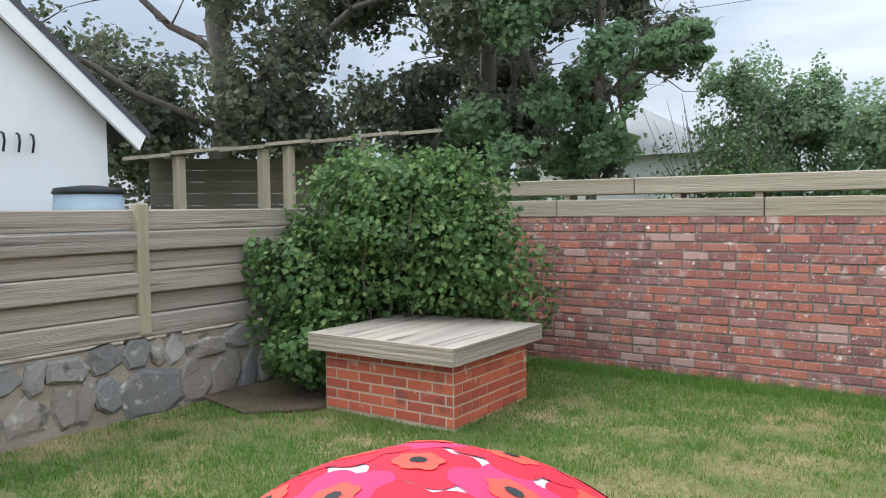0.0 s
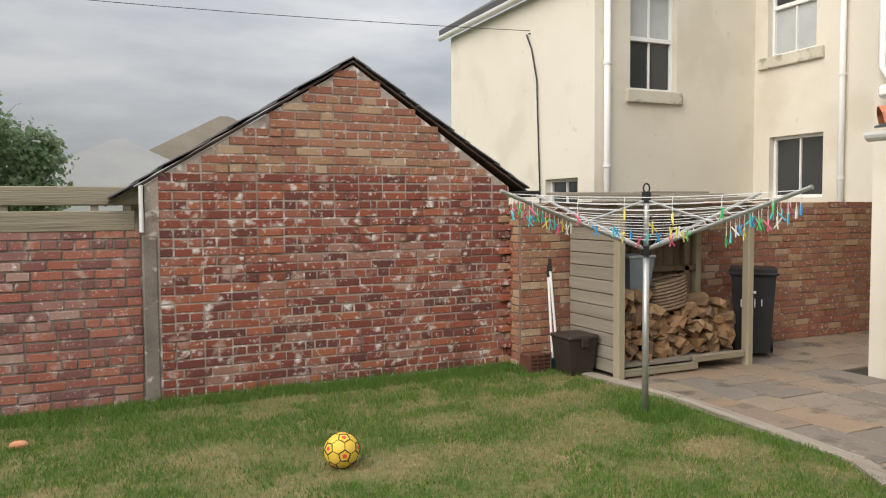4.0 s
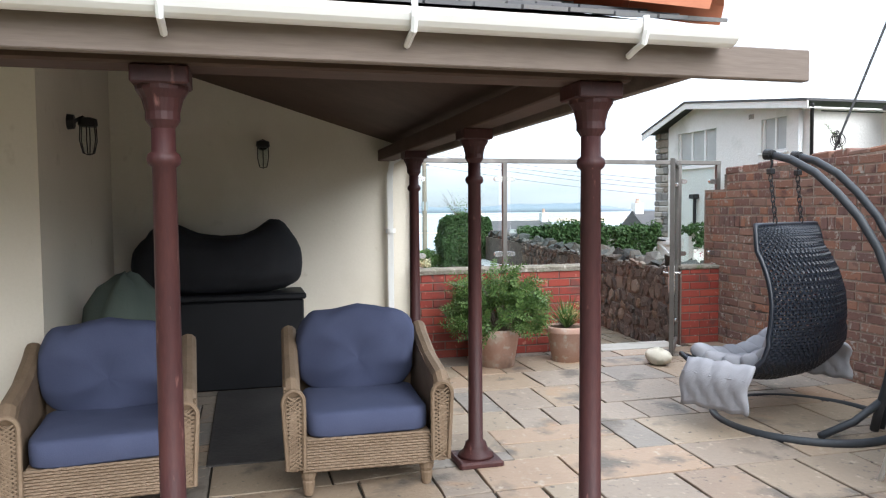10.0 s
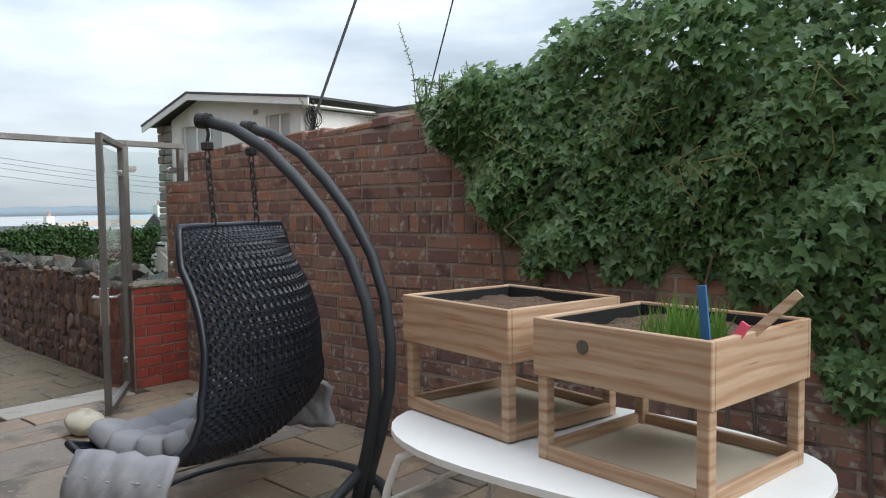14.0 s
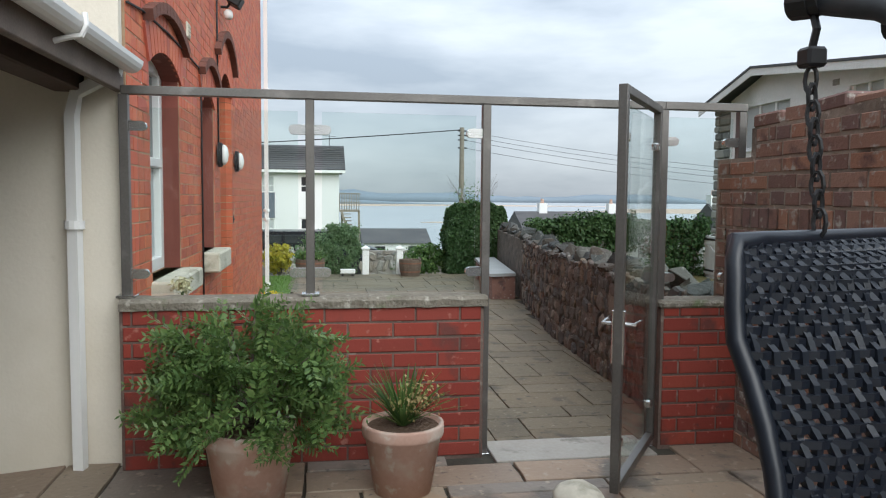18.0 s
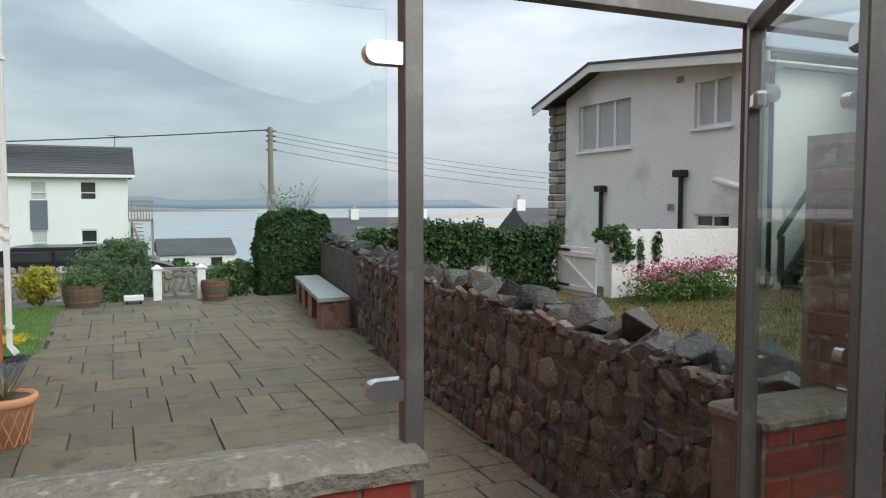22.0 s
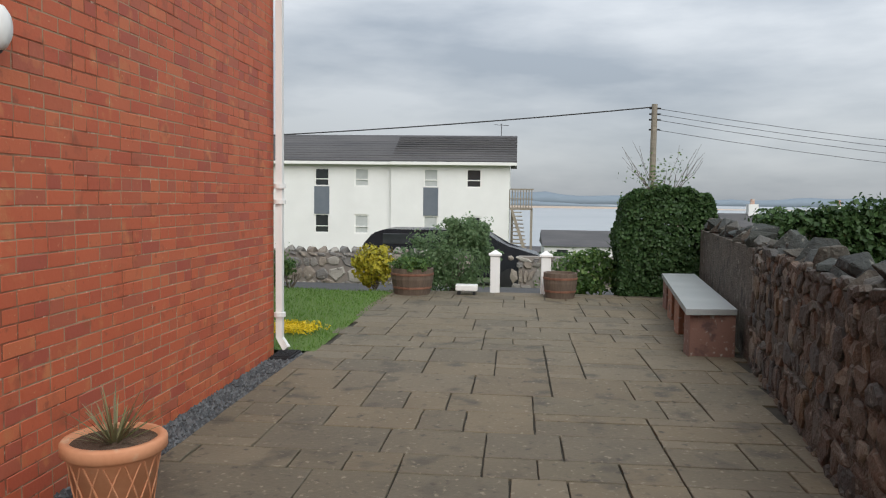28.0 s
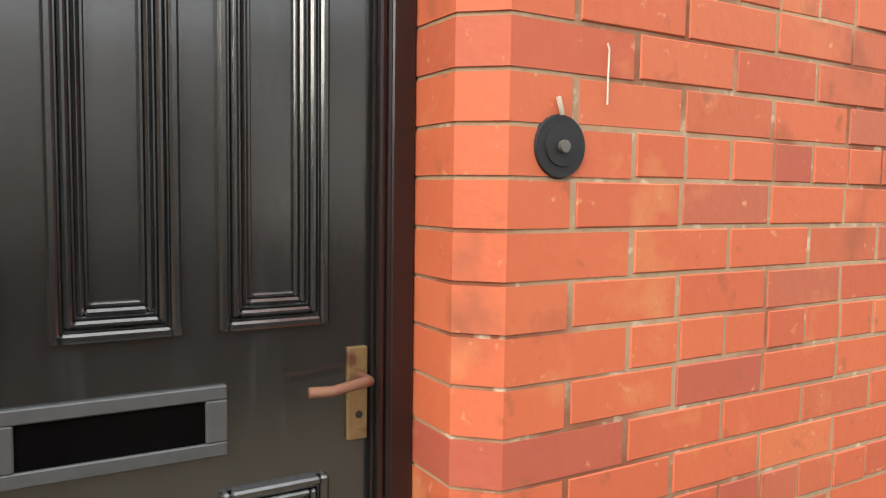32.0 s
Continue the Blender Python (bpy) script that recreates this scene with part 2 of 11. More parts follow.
M_BRICK_BUFF = surf("buff_and_red_old_brick", [(0.30, 0.17, 0.10), (0.42, 0.27, 0.17)], 0.92, 6, 70, 0.6, pieces=[(0.40, 0.22, 0.12), (0.30, 0.13, 0.08), (0.46, 0.30, 0.18), (0.36, 0.19, 0.11), (0.26, 0.11, 0.08), (0.33, 0.10, 0.06), (0.50, 0.36, 0.24), (0.29, 0.09, 0.06), (0.36, 0.12, 0.07), (0.31, 0.10, 0.065), (0.38, 0.15, 0.09), (0.27, 0.085, 0.06), (0.34, 0.12, 0.08), (0.30, 0.11, 0.075)], keep=0.7, spots=[((0.52, 0.43, 0.33), 28, 0.36)])
M_BRICK_RED = surf("smooth_red_pressed_brick", [(0.45, 0.105, 0.045), (0.56, 0.155, 0.07)], 0.62, 5, 50, 0.35, pieces=[(0.55, 0.125, 0.058), (0.52, 0.115, 0.055), (0.57, 0.145, 0.068), (0.47, 0.10, 0.055), (0.56, 0.13, 0.06), (0.38, 0.085, 0.06), (0.60, 0.17, 0.075), (0.54, 0.12, 0.057), (0.58, 0.135, 0.062), (0.48, 0.12, 0.06), (0.42, 0.115, 0.07)], keep=0.72, spec=0.4, spots=[((0.58, 0.20, 0.085), 7, 0.34), ((0.36, 0.10, 0.05), 6, 0.33), ((0.33, 0.095, 0.05), 16, 0.30), ((0.66, 0.34, 0.18), 34, 0.28)])
M_BRICK_PLINTH = surf("deep_red_plinth_brick", [(0.33, 0.075, 0.04), (0.46, 0.12, 0.06)], 0.8, 6, 60, 0.5, pieces=[(0.46, 0.105, 0.055), (0.40, 0.085, 0.045), (0.52, 0.14, 0.07), (0.34, 0.08, 0.05), (0.48, 0.12, 0.06)], keep=0.7, spots=[((0.58, 0.46, 0.39), 9, 0.30), ((0.22, 0.07, 0.05), 5, 0.36)])
M_BRICK_DWARF = surf("red_dwarf_wall_brick", [(0.180, 0.030, 0.022), (0.255, 0.052, 0.034)], 0.7, 6, 60, 0.3, pieces=[(0.264, 0.043, 0.027), (0.224, 0.035, 0.024), (0.296, 0.059, 0.036), (0.160, 0.033, 0.025), (0.248, 0.047, 0.033), (0.208, 0.036, 0.025)], keep=0.72, spots=[((0.13, 0.042, 0.034), 5, 0.37), ((0.36, 0.15, 0.115), 22, 0.31), ((0.085, 0.04, 0.036), 13, 0.30)])
M_BRICK_EAST = surf("brown_boundary_brick", [(0.168, 0.095, 0.072), (0.291, 0.151, 0.111)], 0.92, 5, 60, 0.7, pieces=[(0.268, 0.158, 0.117), (0.212, 0.126, 0.104), (0.313, 0.196, 0.150), (0.179, 0.113, 0.098), (0.257, 0.177, 0.143), (0.335, 0.177, 0.117), (0.157, 0.108, 0.104)], keep=0.7, spots=[((0.402, 0.378, 0.338), 22, 0.36), ((0.112, 0.070, 0.065), 7, 0.36)])
M_STONE = surf("rubble_stone", [(0.075, 0.066, 0.058), (0.175, 0.148, 0.122)], 0.88, 8, 40, 1.0, pieces=[(0.110, 0.098, 0.085), (0.072, 0.069, 0.064), (0.150, 0.122, 0.098), (0.066, 0.071, 0.074), (0.135, 0.088, 0.062), (0.235, 0.205, 0.165), (0.088, 0.079, 0.070), (0.118, 0.112, 0.100), (0.055, 0.052, 0.050), (0.175, 0.128, 0.085), (0.105, 0.080, 0.066)], keep=0.70, dist=0.014, spots=[((0.27, 0.255, 0.225), 18, 0.32), ((0.055, 0.050, 0.046), 6, 0.36)])
M_STONE_BED = surf("stone_wall_mortar", [(0.070, 0.060, 0.050), (0.165, 0.142, 0.118)], 0.95, 7, 42, 1.0, dist=0.03, spots=[((0.26, 0.235, 0.20), 12, 0.34), ((0.050, 0.045, 0.040), 5, 0.38)])
M_STONE_TOP = surf("grey_cope_stone", [(0.030, 0.034, 0.034), (0.085, 0.087, 0.081)], 0.82, 8, 40, 1.0, pieces=[(0.041, 0.049, 0.049), (0.063, 0.067, 0.064), (0.031, 0.039, 0.039), (0.100, 0.092, 0.077), (0.074, 0.055, 0.039), (0.050, 0.058, 0.053), (0.140, 0.137, 0.122)], keep=0.6, dist=0.014, spots=[((0.221, 0.221, 0.192), 24, 0.31), ((0.074, 0.070, 0.033), 9, 0.29)])
M_STONE_GARDEN = surf("garden_rubble_stone", [(0.17, 0.16, 0.145), (0.36, 0.33, 0.285)], 0.9, 6, 36, 0.9, pieces=[(0.25, 0.24, 0.22), (0.18, 0.185, 0.185), (0.33, 0.285, 0.23), (0.44, 0.42, 0.375), (0.145, 0.145, 0.145), (0.27, 0.225, 0.18)], keep=0.62, dist=0.012, spots=[((0.47, 0.45, 0.39), 13, 0.33), ((0.10, 0.095, 0.085), 6, 0.34)])
M_PAVE_REAR = surf("sandstone_flag", [(0.162, 0.125, 0.097), (0.324, 0.251, 0.184)], 0.62, 3.0, 34, 0.8, pieces=[(0.278, 0.229, 0.184), (0.335, 0.253, 0.175), (0.220, 0.210, 0.194), (0.310, 0.260, 0.213), (0.375, 0.260, 0.175), (0.204, 0.185, 0.167), (0.286, 0.229, 0.167), (0.343, 0.276, 0.198), (0.269, 0.198, 0.145)], keep=0.6, spec=0.5, dist=0.006, spots=[((0.124, 0.105, 0.086), 3.0, 0.38), ((0.389, 0.324, 0.248), 17, 0.32), ((0.092, 0.078, 0.065), 21, 0.31), ((0.356, 0.216, 0.119), 2.2, 0.30)])
M_PAVE_FRONT = surf("grey_green_flag", [(0.107, 0.091, 0.064), (0.195, 0.163, 0.111)], 0.74, 2.4, 38, 0.8, pieces=[(0.140, 0.120, 0.083), (0.171, 0.143, 0.100), (0.118, 0.103, 0.077), (0.185, 0.155, 0.108), (0.153, 0.121, 0.079), (0.120, 0.102, 0.073), (0.180, 0.143, 0.091)], keep=0.5, spec=0.3, dist=0.006, spots=[((0.086, 0.076, 0.057), 3.2, 0.38), ((0.254, 0.221, 0.162), 26, 0.33), ((0.070, 0.061, 0.046), 14, 0.33)])
M_JOINT = surf("dark_joint_sand", [(0.03, 0.028, 0.022), (0.07, 0.062, 0.048)], 0.95, 6, 60, 0.5)
M_LAWN = surf("lawn_turf", [(0.06, 0.095, 0.022), (0.10, 0.125, 0.035), (0.19, 0.165, 0.07), (0.34, 0.25, 0.14)], 0.95, 1.7, 22, 1.0, dist=0.03)
M_LAWN_GREEN = surf("green_lawn_turf", [(0.08, 0.14, 0.03), (0.12, 0.19, 0.045)], 0.95, 2, 35, 0.8, dist=0.03)
M_GROUND = surf("ground_turf", [(0.07, 0.10, 0.03), (0.13, 0.15, 0.06)], 0.95, 0.4, 10, 0.5)
M_LAWN_DRY = surf("dry_lawn", [(0.075, 0.085, 0.026), (0.155, 0.100, 0.046), (0.095, 0.11, 0.032), (0.145, 0.105, 0.048)], 0.95, 0.6, 30, 0.8, dist=0.03)
M_EARTH = surf("dark_earth", [(0.068, 0.043, 0.028), (0.150, 0.102, 0.070)], 0.95, 4, 60, 0.9, dist=0.02)
M_TIMBER = surf("weathered_timber", [(0.19, 0.155, 0.115), (0.36, 0.305, 0.23), (0.46, 0.40, 0.31)], 0.88, 2.5, 18, 0.9, stretch=(0.22, 4, 6), pieces=[(0.33, 0.28, 0.21), (0.41, 0.355, 0.275), (0.28, 0.235, 0.175)], keep=0.4, dist=0.008, spots=[((0.15, 0.12, 0.085), 3, 0.36)])
M_TIMBER_Y = surf("weathered_sleeper_timber", [(0.15, 0.125, 0.10), (0.32, 0.275, 0.225), (0.50, 0.45, 0.37)], 0.88, 2.0, 16, 0.9, stretch=(5, 0.22, 9), pieces=[(0.34, 0.29, 0.24), (0.42, 0.37, 0.30), (0.28, 0.235, 0.20), (0.38, 0.34, 0.25)], keep=0.35, dist=0.01, spots=[((0.13, 0.105, 0.085), 3, 0.36)])
M_TIMBER_COPE = surf("tan_weathered_timber", [(0.17, 0.14, 0.10), (0.32, 0.275, 0.195), (0.42, 0.37, 0.275)], 0.88, 2.0, 16, 0.9, stretch=(0.22, 5, 9), pieces=[(0.34, 0.295, 0.21), (0.39, 0.345, 0.255), (0.28, 0.245, 0.18)], keep=0.35, dist=0.008, spots=[((0.16, 0.125, 0.09), 3, 0.36), ((0.20, 0.20, 0.12), 1.2, 0.36)])
M_TIMBER_Z = surf("weathered_post_timber", [(0.28, 0.24, 0.16), (0.45, 0.40, 0.28)], 0.85, 2.5, 30, 0.5, stretch=(3, 3, 0.25))
M_TIMBER_BROWN = surf("brown_store_boards", [(0.11, 0.075, 0.05), (0.25, 0.18, 0.12)], 0.9, 2.0, 16, 0.8, stretch=(7, 7, 0.3), pieces=[(0.20, 0.145, 0.10), (0.15, 0.105, 0.07), (0.25, 0.18, 0.125)], keep=0.4)
M_TIMBER_GREY = surf("grey_shed_boards", [(0.15, 0.125, 0.10), (0.36, 0.32, 0.26)], 0.88, 2.0, 16, 0.8, stretch=(0.3, 0.3, 9), pieces=[(0.28, 0.25, 0.20), (0.23, 0.20, 0.165), (0.33, 0.29, 0.23)], keep=0.4)
M_PINE = surf("pale_pine", [(0.300, 0.168, 0.095), (0.460, 0.316, 0.207), (0.580, 0.439, 0.319)], 0.72, 2.2, 7, 0.3, stretch=(0.9, 0.9, 17), pieces=[(0.500, 0.357, 0.241), (0.560, 0.418, 0.302), (0.440, 0.296, 0.190)], keep=0.35, spots=[((0.360, 0.204, 0.112), 4, 0.35), ((0.270, 0.163, 0.106), 11, 0.29)])
nt_ = M_PINE.node_tree
b_ = nt_.nodes["Principled BSDF"]
src_ = b_.inputs["Base Color"].links[0].from_socket
g_tc = nt_.nodes.new("ShaderNodeTexCoord")
g_map = nt_.nodes.new("ShaderNodeMapping")
g_map.inputs["Scale"].default_value = (1.6, 1.6, 7.0)
g_wave = nt_.nodes.new("ShaderNodeTexWave")
g_wave.bands_direction = "Z"
g_wave.inputs["Scale"].default_value = 1.1
g_wave.inputs["Distortion"].default_value = 11.0
g_wave.inputs["Detail"].default_value = 2.5
g_wave.inputs["Detail Scale"].default_value = 0.6
g_mr = nt_.nodes.new("ShaderNodeMapRange")
g_mr.inputs["From Min"].default_value = 0.55
g_mr.inputs["To Min"].default_value = 0.0
g_mr.inputs["To Max"].default_value = 0.50
g_mix = nt_.nodes.new("ShaderNodeMix")
g_mix.data_type = "RGBA"
g_mix.inputs[7].default_value = (0.30, 0.15, 0.07, 1)
nt_.links.new(g_tc.outputs["Object"], g_map.inputs[0])
nt_.links.new(g_map.outputs[0], g_wave.inputs["Vector"])
nt_.links.new(g_wave.outputs["Fac"], g_mr.inputs["Value"])
nt_.links.new(g_mr.outputs[0], g_mix.inputs[0])
nt_.links.new(src_, g_mix.inputs[6])
nt_.links.new(g_mix.outputs[2], b_.inputs["Base Color"])
M_POST = surf("flaking_oxblood_paint", [(0.027, 0.010, 0.010), (0.046, 0.015, 0.015), (0.071, 0.024, 0.020)], 0.55, 3, 40, 0.35, stretch=(2, 2, 0.6), spots=[((0.181, 0.085, 0.074), 16, 0.30)])
M_BEAM = surf("dark_brown_beam", [(0.05, 0.03, 0.022), (0.10, 0.06, 0.045)], 0.7, 3, 30, 0.3, stretch=(1, 0.3, 2))
M_FASCIA = surf("grey_brown_fascia", [(0.12, 0.095, 0.08), (0.23, 0.185, 0.155)], 0.75, 2, 30, 0.3, stretch=(3, 0.3, 3))
M_SLATE = surf("grey_slate", [(0.10, 0.10, 0.105), (0.17, 0.17, 0.175)], 0.6, 6, 50, 0.4, pieces=[(0.14, 0.14, 0.15), (0.10, 0.10, 0.11), (0.18, 0.18, 0.18), (0.13, 0.13, 0.135), (0.21, 0.20, 0.19)], keep=0.6)
M_SLATE_FAR = surf("dark_roof_tile", [(0.055, 0.055, 0.06), (0.11, 0.105, 0.105)], 0.7, 0.6, 8, 0.5, stretch=(1, 0.6, 6))
M_TERRA = surf("orange_ridge_tile", [(0.416, 0.140, 0.069), (0.512, 0.200, 0.103)], 0.7, 5, 50, 0.3, pieces=[(0.480, 0.170, 0.092), (0.440, 0.150, 0.081), (0.504, 0.200, 0.115)], keep=0.5, spots=[((0.288, 0.160, 0.115), 6, 0.3)])
M_POT = surf("terracotta_pot", [(0.40, 0.245, 0.19), (0.52, 0.36, 0.29)], 0.9, 5, 50, 0.35, spots=[((0.50, 0.41, 0.35), 5, 0.44), ((0.56, 0.51, 0.45), 16, 0.37), ((0.27, 0.19, 0.15), 4, 0.34)])
M_POT_ORANGE = surf("orange_clay_pot", [(0.56, 0.24, 0.12), (0.66, 0.32, 0.18)], 0.8, 6, 50, 0.2, spots=[((0.66, 0.45, 0.30), 9, 0.34)])
M_STEEL = surf("tarnished_steel", [(0.115, 0.108, 0.10), (0.20, 0.19, 0.178)], 0.42, 3, 90, 0.06, metal=0.6, spots=[((0.25, 0.235, 0.22), 6, 0.34)])
M_STEEL_BRIGHT = surf("bright_steel", [(0.55, 0.55, 0.54), (0.66, 0.66, 0.65)], 0.25, 3, 90, 0.03, metal=0.95)
M_ALU = surf("dull_aluminium", [(0.42, 0.43, 0.42), (0.52, 0.53, 0.52)], 0.45, 3, 60, 0.05, metal=0.7)
M_GALV = surf("galvanised_metal", [(0.25, 0.29, 0.32), (0.36, 0.40, 0.43)], 0.5, 14, 60, 0.05, metal=0.2)
M_BLACK_PAINT = surf("black_gloss_paint", [(0.007, 0.008, 0.0085), (0.018, 0.020, 0.0205)], 0.22, 2, 20, 0.25, spec=1.0, stretch=(6, 6, 0.8), dist=0.003, spots=[((0.026, 0.029, 0.030), 5, 0.36)])
M_BLACK_PAINT.node_tree.nodes["Principled BSDF"].inputs["Coat Weight"].default_value = 1.0
M_BLACK_PAINT.node_tree.nodes["Principled BSDF"].inputs["Coat Roughness"].default_value = 0.16
M_BLACK_PAINT.node_tree.nodes["Principled BSDF"].inputs["Coat IOR"].default_value = 1.75
M_WINE_PAINT = surf("dark_wine_gloss_paint", [(0.012, 0.006, 0.006), (0.022, 0.010, 0.010)], 0.28, 3, 25, 0.12, spec=0.6)
M_BLACK = surf("black_metal", [(0.012, 0.012, 0.013), (0.025, 0.025, 0.027)], 0.5, 6, 50, 0.1)
M_BLACK_PLASTIC = surf("black_plastic", [(0.014, 0.015, 0.016), (0.024, 0.025, 0.027)], 0.5, 4, 60, 0.1)
M_BOX = surf("blue_black_resin", [(0.0045, 0.005, 0.007), (0.008, 0.0088, 0.012)], 0.6, 4, 60, 0.15)
M_ANTHRACITE = surf("anthracite_powder_coat", [(0.030, 0.034, 0.040), (0.048, 0.053, 0.060)], 0.5, 5, 60, 0.1)
M_RATTAN_BLACK = surf("black_plastic_rattan", [(0.006, 0.008, 0.013), (0.013, 0.017, 0.026)], 0.38, 8, 60, 0.1, spec=0.5)
M_WICKER = surf("brown_wicker", [(0.137, 0.094, 0.061), (0.259, 0.194, 0.137)], 0.7, 9, 90, 0.5, pieces=[(0.216, 0.151, 0.094), (0.173, 0.115, 0.065), (0.274, 0.194, 0.122)], keep=0.4)
M_NAVY = surf("navy_cushion_cloth", [(0.055, 0.065, 0.12), (0.075, 0.088, 0.155)], 0.95, 4, 160, 0.25)
M_GREY_CLOTH = surf("grey_cushion_cloth", [(0.24, 0.24, 0.26), (0.31, 0.31, 0.33)], 0.95, 4, 160, 0.3)
M_BLACK_CLOTH = surf("black_cover_cloth", [(0.010, 0.011, 0.014), (0.020, 0.021, 0.026)], 0.75, 4, 120, 0.25)
M_GREEN_CLOTH = surf("dull_green_cover", [(0.075, 0.10, 0.085), (0.11, 0.135, 0.115)], 0.8, 4, 120, 0.25)
M_RED_CLOTH = surf("crimson_cloth", [(0.60, 0.015, 0.035), (0.68, 0.025, 0.045)], 0.9, 4, 150, 0.2)
M_ROSE_CLOTH = surf("rose_red_cloth", [(0.66, 0.03, 0.10), (0.72, 0.045, 0.13)], 0.9, 4, 150, 0.2)
M_CORAL_CLOTH = surf("coral_cloth", [(0.78, 0.07, 0.045), (0.82, 0.09, 0.06)], 0.9, 4, 150, 0.2)
M_WHITE_CLOTH = surf("white_cloth", [(0.72, 0.70, 0.78), (0.80, 0.78, 0.84)], 0.9, 4, 150, 0.2)
M_BLUE_BIN = surf("black_bin_plastic", [(0.014, 0.016, 0.018), (0.028, 0.030, 0.033)], 0.5, 4, 50, 0.1)
M_BROWN_BIN = surf("brown_bin_plastic", [(0.035, 0.026, 0.022), (0.05, 0.038, 0.032)], 0.5, 4, 50, 0.1)
M_LOG_BARK = surf("log_bark", [(0.12, 0.075, 0.045), (0.26, 0.17, 0.10)], 0.9, 9, 60, 0.6)
M_LOG_CUT = surf("split_log_wood", [(0.262, 0.156, 0.078), (0.410, 0.279, 0.156)], 0.85, 6, 50, 0.4, pieces=[(0.344, 0.213, 0.115), (0.426, 0.295, 0.172), (0.262, 0.148, 0.082), (0.205, 0.115, 0.066), (0.295, 0.156, 0.074)], keep=0.6)
M_BRASS = surf("worn_brass", [(0.16, 0.10, 0.05), (0.30, 0.20, 0.09)], 0.55, 8, 60, 0.2, metal=0.5, spots=[((0.13, 0.06, 0.035), 30, 0.38)])
M_RUST = surf("rusted_steel", [(0.16, 0.075, 0.05), (0.30, 0.15, 0.10)], 0.75, 12, 60, 0.4, metal=0.3)
M_WHITE_RUST = surf("chipped_white_metal", [(0.70, 0.70, 0.68), (0.80, 0.80, 0.78)], 0.5, 4, 60, 0.1, spots=[((0.24, 0.10, 0.05), 14, 0.30)])
M_BARK = surf("tree_bark", [(0.09, 0.075, 0.06), (0.20, 0.17, 0.14)], 0.95, 6, 40, 0.8, stretch=(3, 3, 0.6), dist=0.02)
M_LEAF_TREE = leafy("dark_tree_leaf", [(0.16, 0.25, 0.12), (0.20, 0.30, 0.145), (0.135, 0.22, 0.105), (0.24, 0.34, 0.175)], trans=0.6)
M_LEAF_PALE = leafy("grey_green_garden_leaf", [(0.20, 0.29, 0.15), (0.24, 0.33, 0.175), (0.17, 0.25, 0.13), (0.28, 0.36, 0.20)], trans=0.55)
M_LEAF_CONIF = leafy("grey_green_conifer_foliage", [(0.10, 0.125, 0.075), (0.13, 0.155, 0.095), (0.085, 0.105, 0.065), (0.17, 0.18, 0.11)], trans=0.45)
M_LEAF_BUSH = leafy("fresh_bush_leaf", [(0.085, 0.16, 0.045), (0.12, 0.21, 0.055), (0.060, 0.115, 0.038), (0.20, 0.29, 0.085), (0.10, 0.18, 0.05)], trans=0.4)
M_LEAF_IVY = leafy("ivy_leaf", [(0.15, 0.28, 0.095), (0.19, 0.33, 0.12), (0.12, 0.23, 0.08), (0.24, 0.37, 0.15)], rough=0.35, trans=0.5)
M_LEAF_IVY.node_tree.nodes["Principled BSDF"].inputs["Specular IOR Level"].default_value = 0.8
M_LEAF_HEBE = leafy("mid_green_hebe_leaf", [(0.10, 0.175, 0.05), (0.14, 0.225, 0.065), (0.19, 0.27, 0.09), (0.085, 0.15, 0.05)], rough=0.4, trans=0.35)
M_REVEAL = surf("dark_red_reveal", [(0.16, 0.048, 0.036), (0.24, 0.072, 0.052)], 0.75, 4, 60, 0.3, spots=[((0.30, 0.13, 0.10), 9, 0.32)])
M_HOOD = surf("sooty_moulded_brick", [(0.10, 0.045, 0.035), (0.20, 0.085, 0.06)], 0.85, 9, 60, 0.6)
M_LEAF_CORDY = leafy("thin_cordyline_leaf", [(0.10, 0.14, 0.055), (0.16, 0.15, 0.07), (0.20, 0.11, 0.06), (0.26, 0.24, 0.12)], rough=0.4, trans=0.2)
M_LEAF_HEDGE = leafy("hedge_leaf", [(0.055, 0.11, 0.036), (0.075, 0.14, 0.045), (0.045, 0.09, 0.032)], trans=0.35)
M_LEAF_YELLOW = leafy("yellow_leaf", [(0.45, 0.38, 0.03), (0.55, 0.48, 0.05), (0.35, 0.34, 0.04)])
M_FLOWER_YELLOW = leafy("yellow_flower", [(0.75, 0.55, 0.02), (0.80, 0.62, 0.03)])
M_FLOWER_PINK = leafy("pink_flower", [(0.45, 0.12, 0.20), (0.55, 0.18, 0.28), (0.38, 0.09, 0.15)])
M_GRASS = leafy("grass_blade", [(0.104, 0.219, 0.032), (0.136, 0.265, 0.043), (0.080, 0.177, 0.025), (0.184, 0.279, 0.065)], rough=0.6, trans=0.4)
M_GRASS_BROWN = leafy("scorched_grass_blade", [(0.15, 0.105, 0.048), (0.20, 0.14, 0.064), (0.12, 0.11, 0.04)], rough=0.7)
M_GRASS_FAR = leafy("mown_grass_blade", [(0.085, 0.135, 0.034), (0.11, 0.165, 0.042), (0.07, 0.11, 0.028), (0.15, 0.17, 0.06)], rough=0.6, trans=0.3)
M_GRASS_DRY = leafy("dry_grass_blade", [(0.36, 0.28, 0.13), (0.44, 0.35, 0.17), (0.26, 0.26, 0.09)], rough=0.7)
M_SEA = surf("calm_sea", [(0.320, 0.352, 0.376), (0.384, 0.408, 0.424)], 0.25, 0.004, 0.03, 0.0, spec=0.5)
M_SAND = surf("wet_sand", [(0.40, 0.31, 0.24), (0.50, 0.40, 0.31)], 0.8, 0.01, 0.1, 0.0)
# the haze of distance is painted into this flat blue-grey
M_HILL = surf("far_hill_painted_haze", [(0.182, 0.224, 0.263), (0.206, 0.250, 0.291)], 1.0, 0.002, 0.01, 0.0)
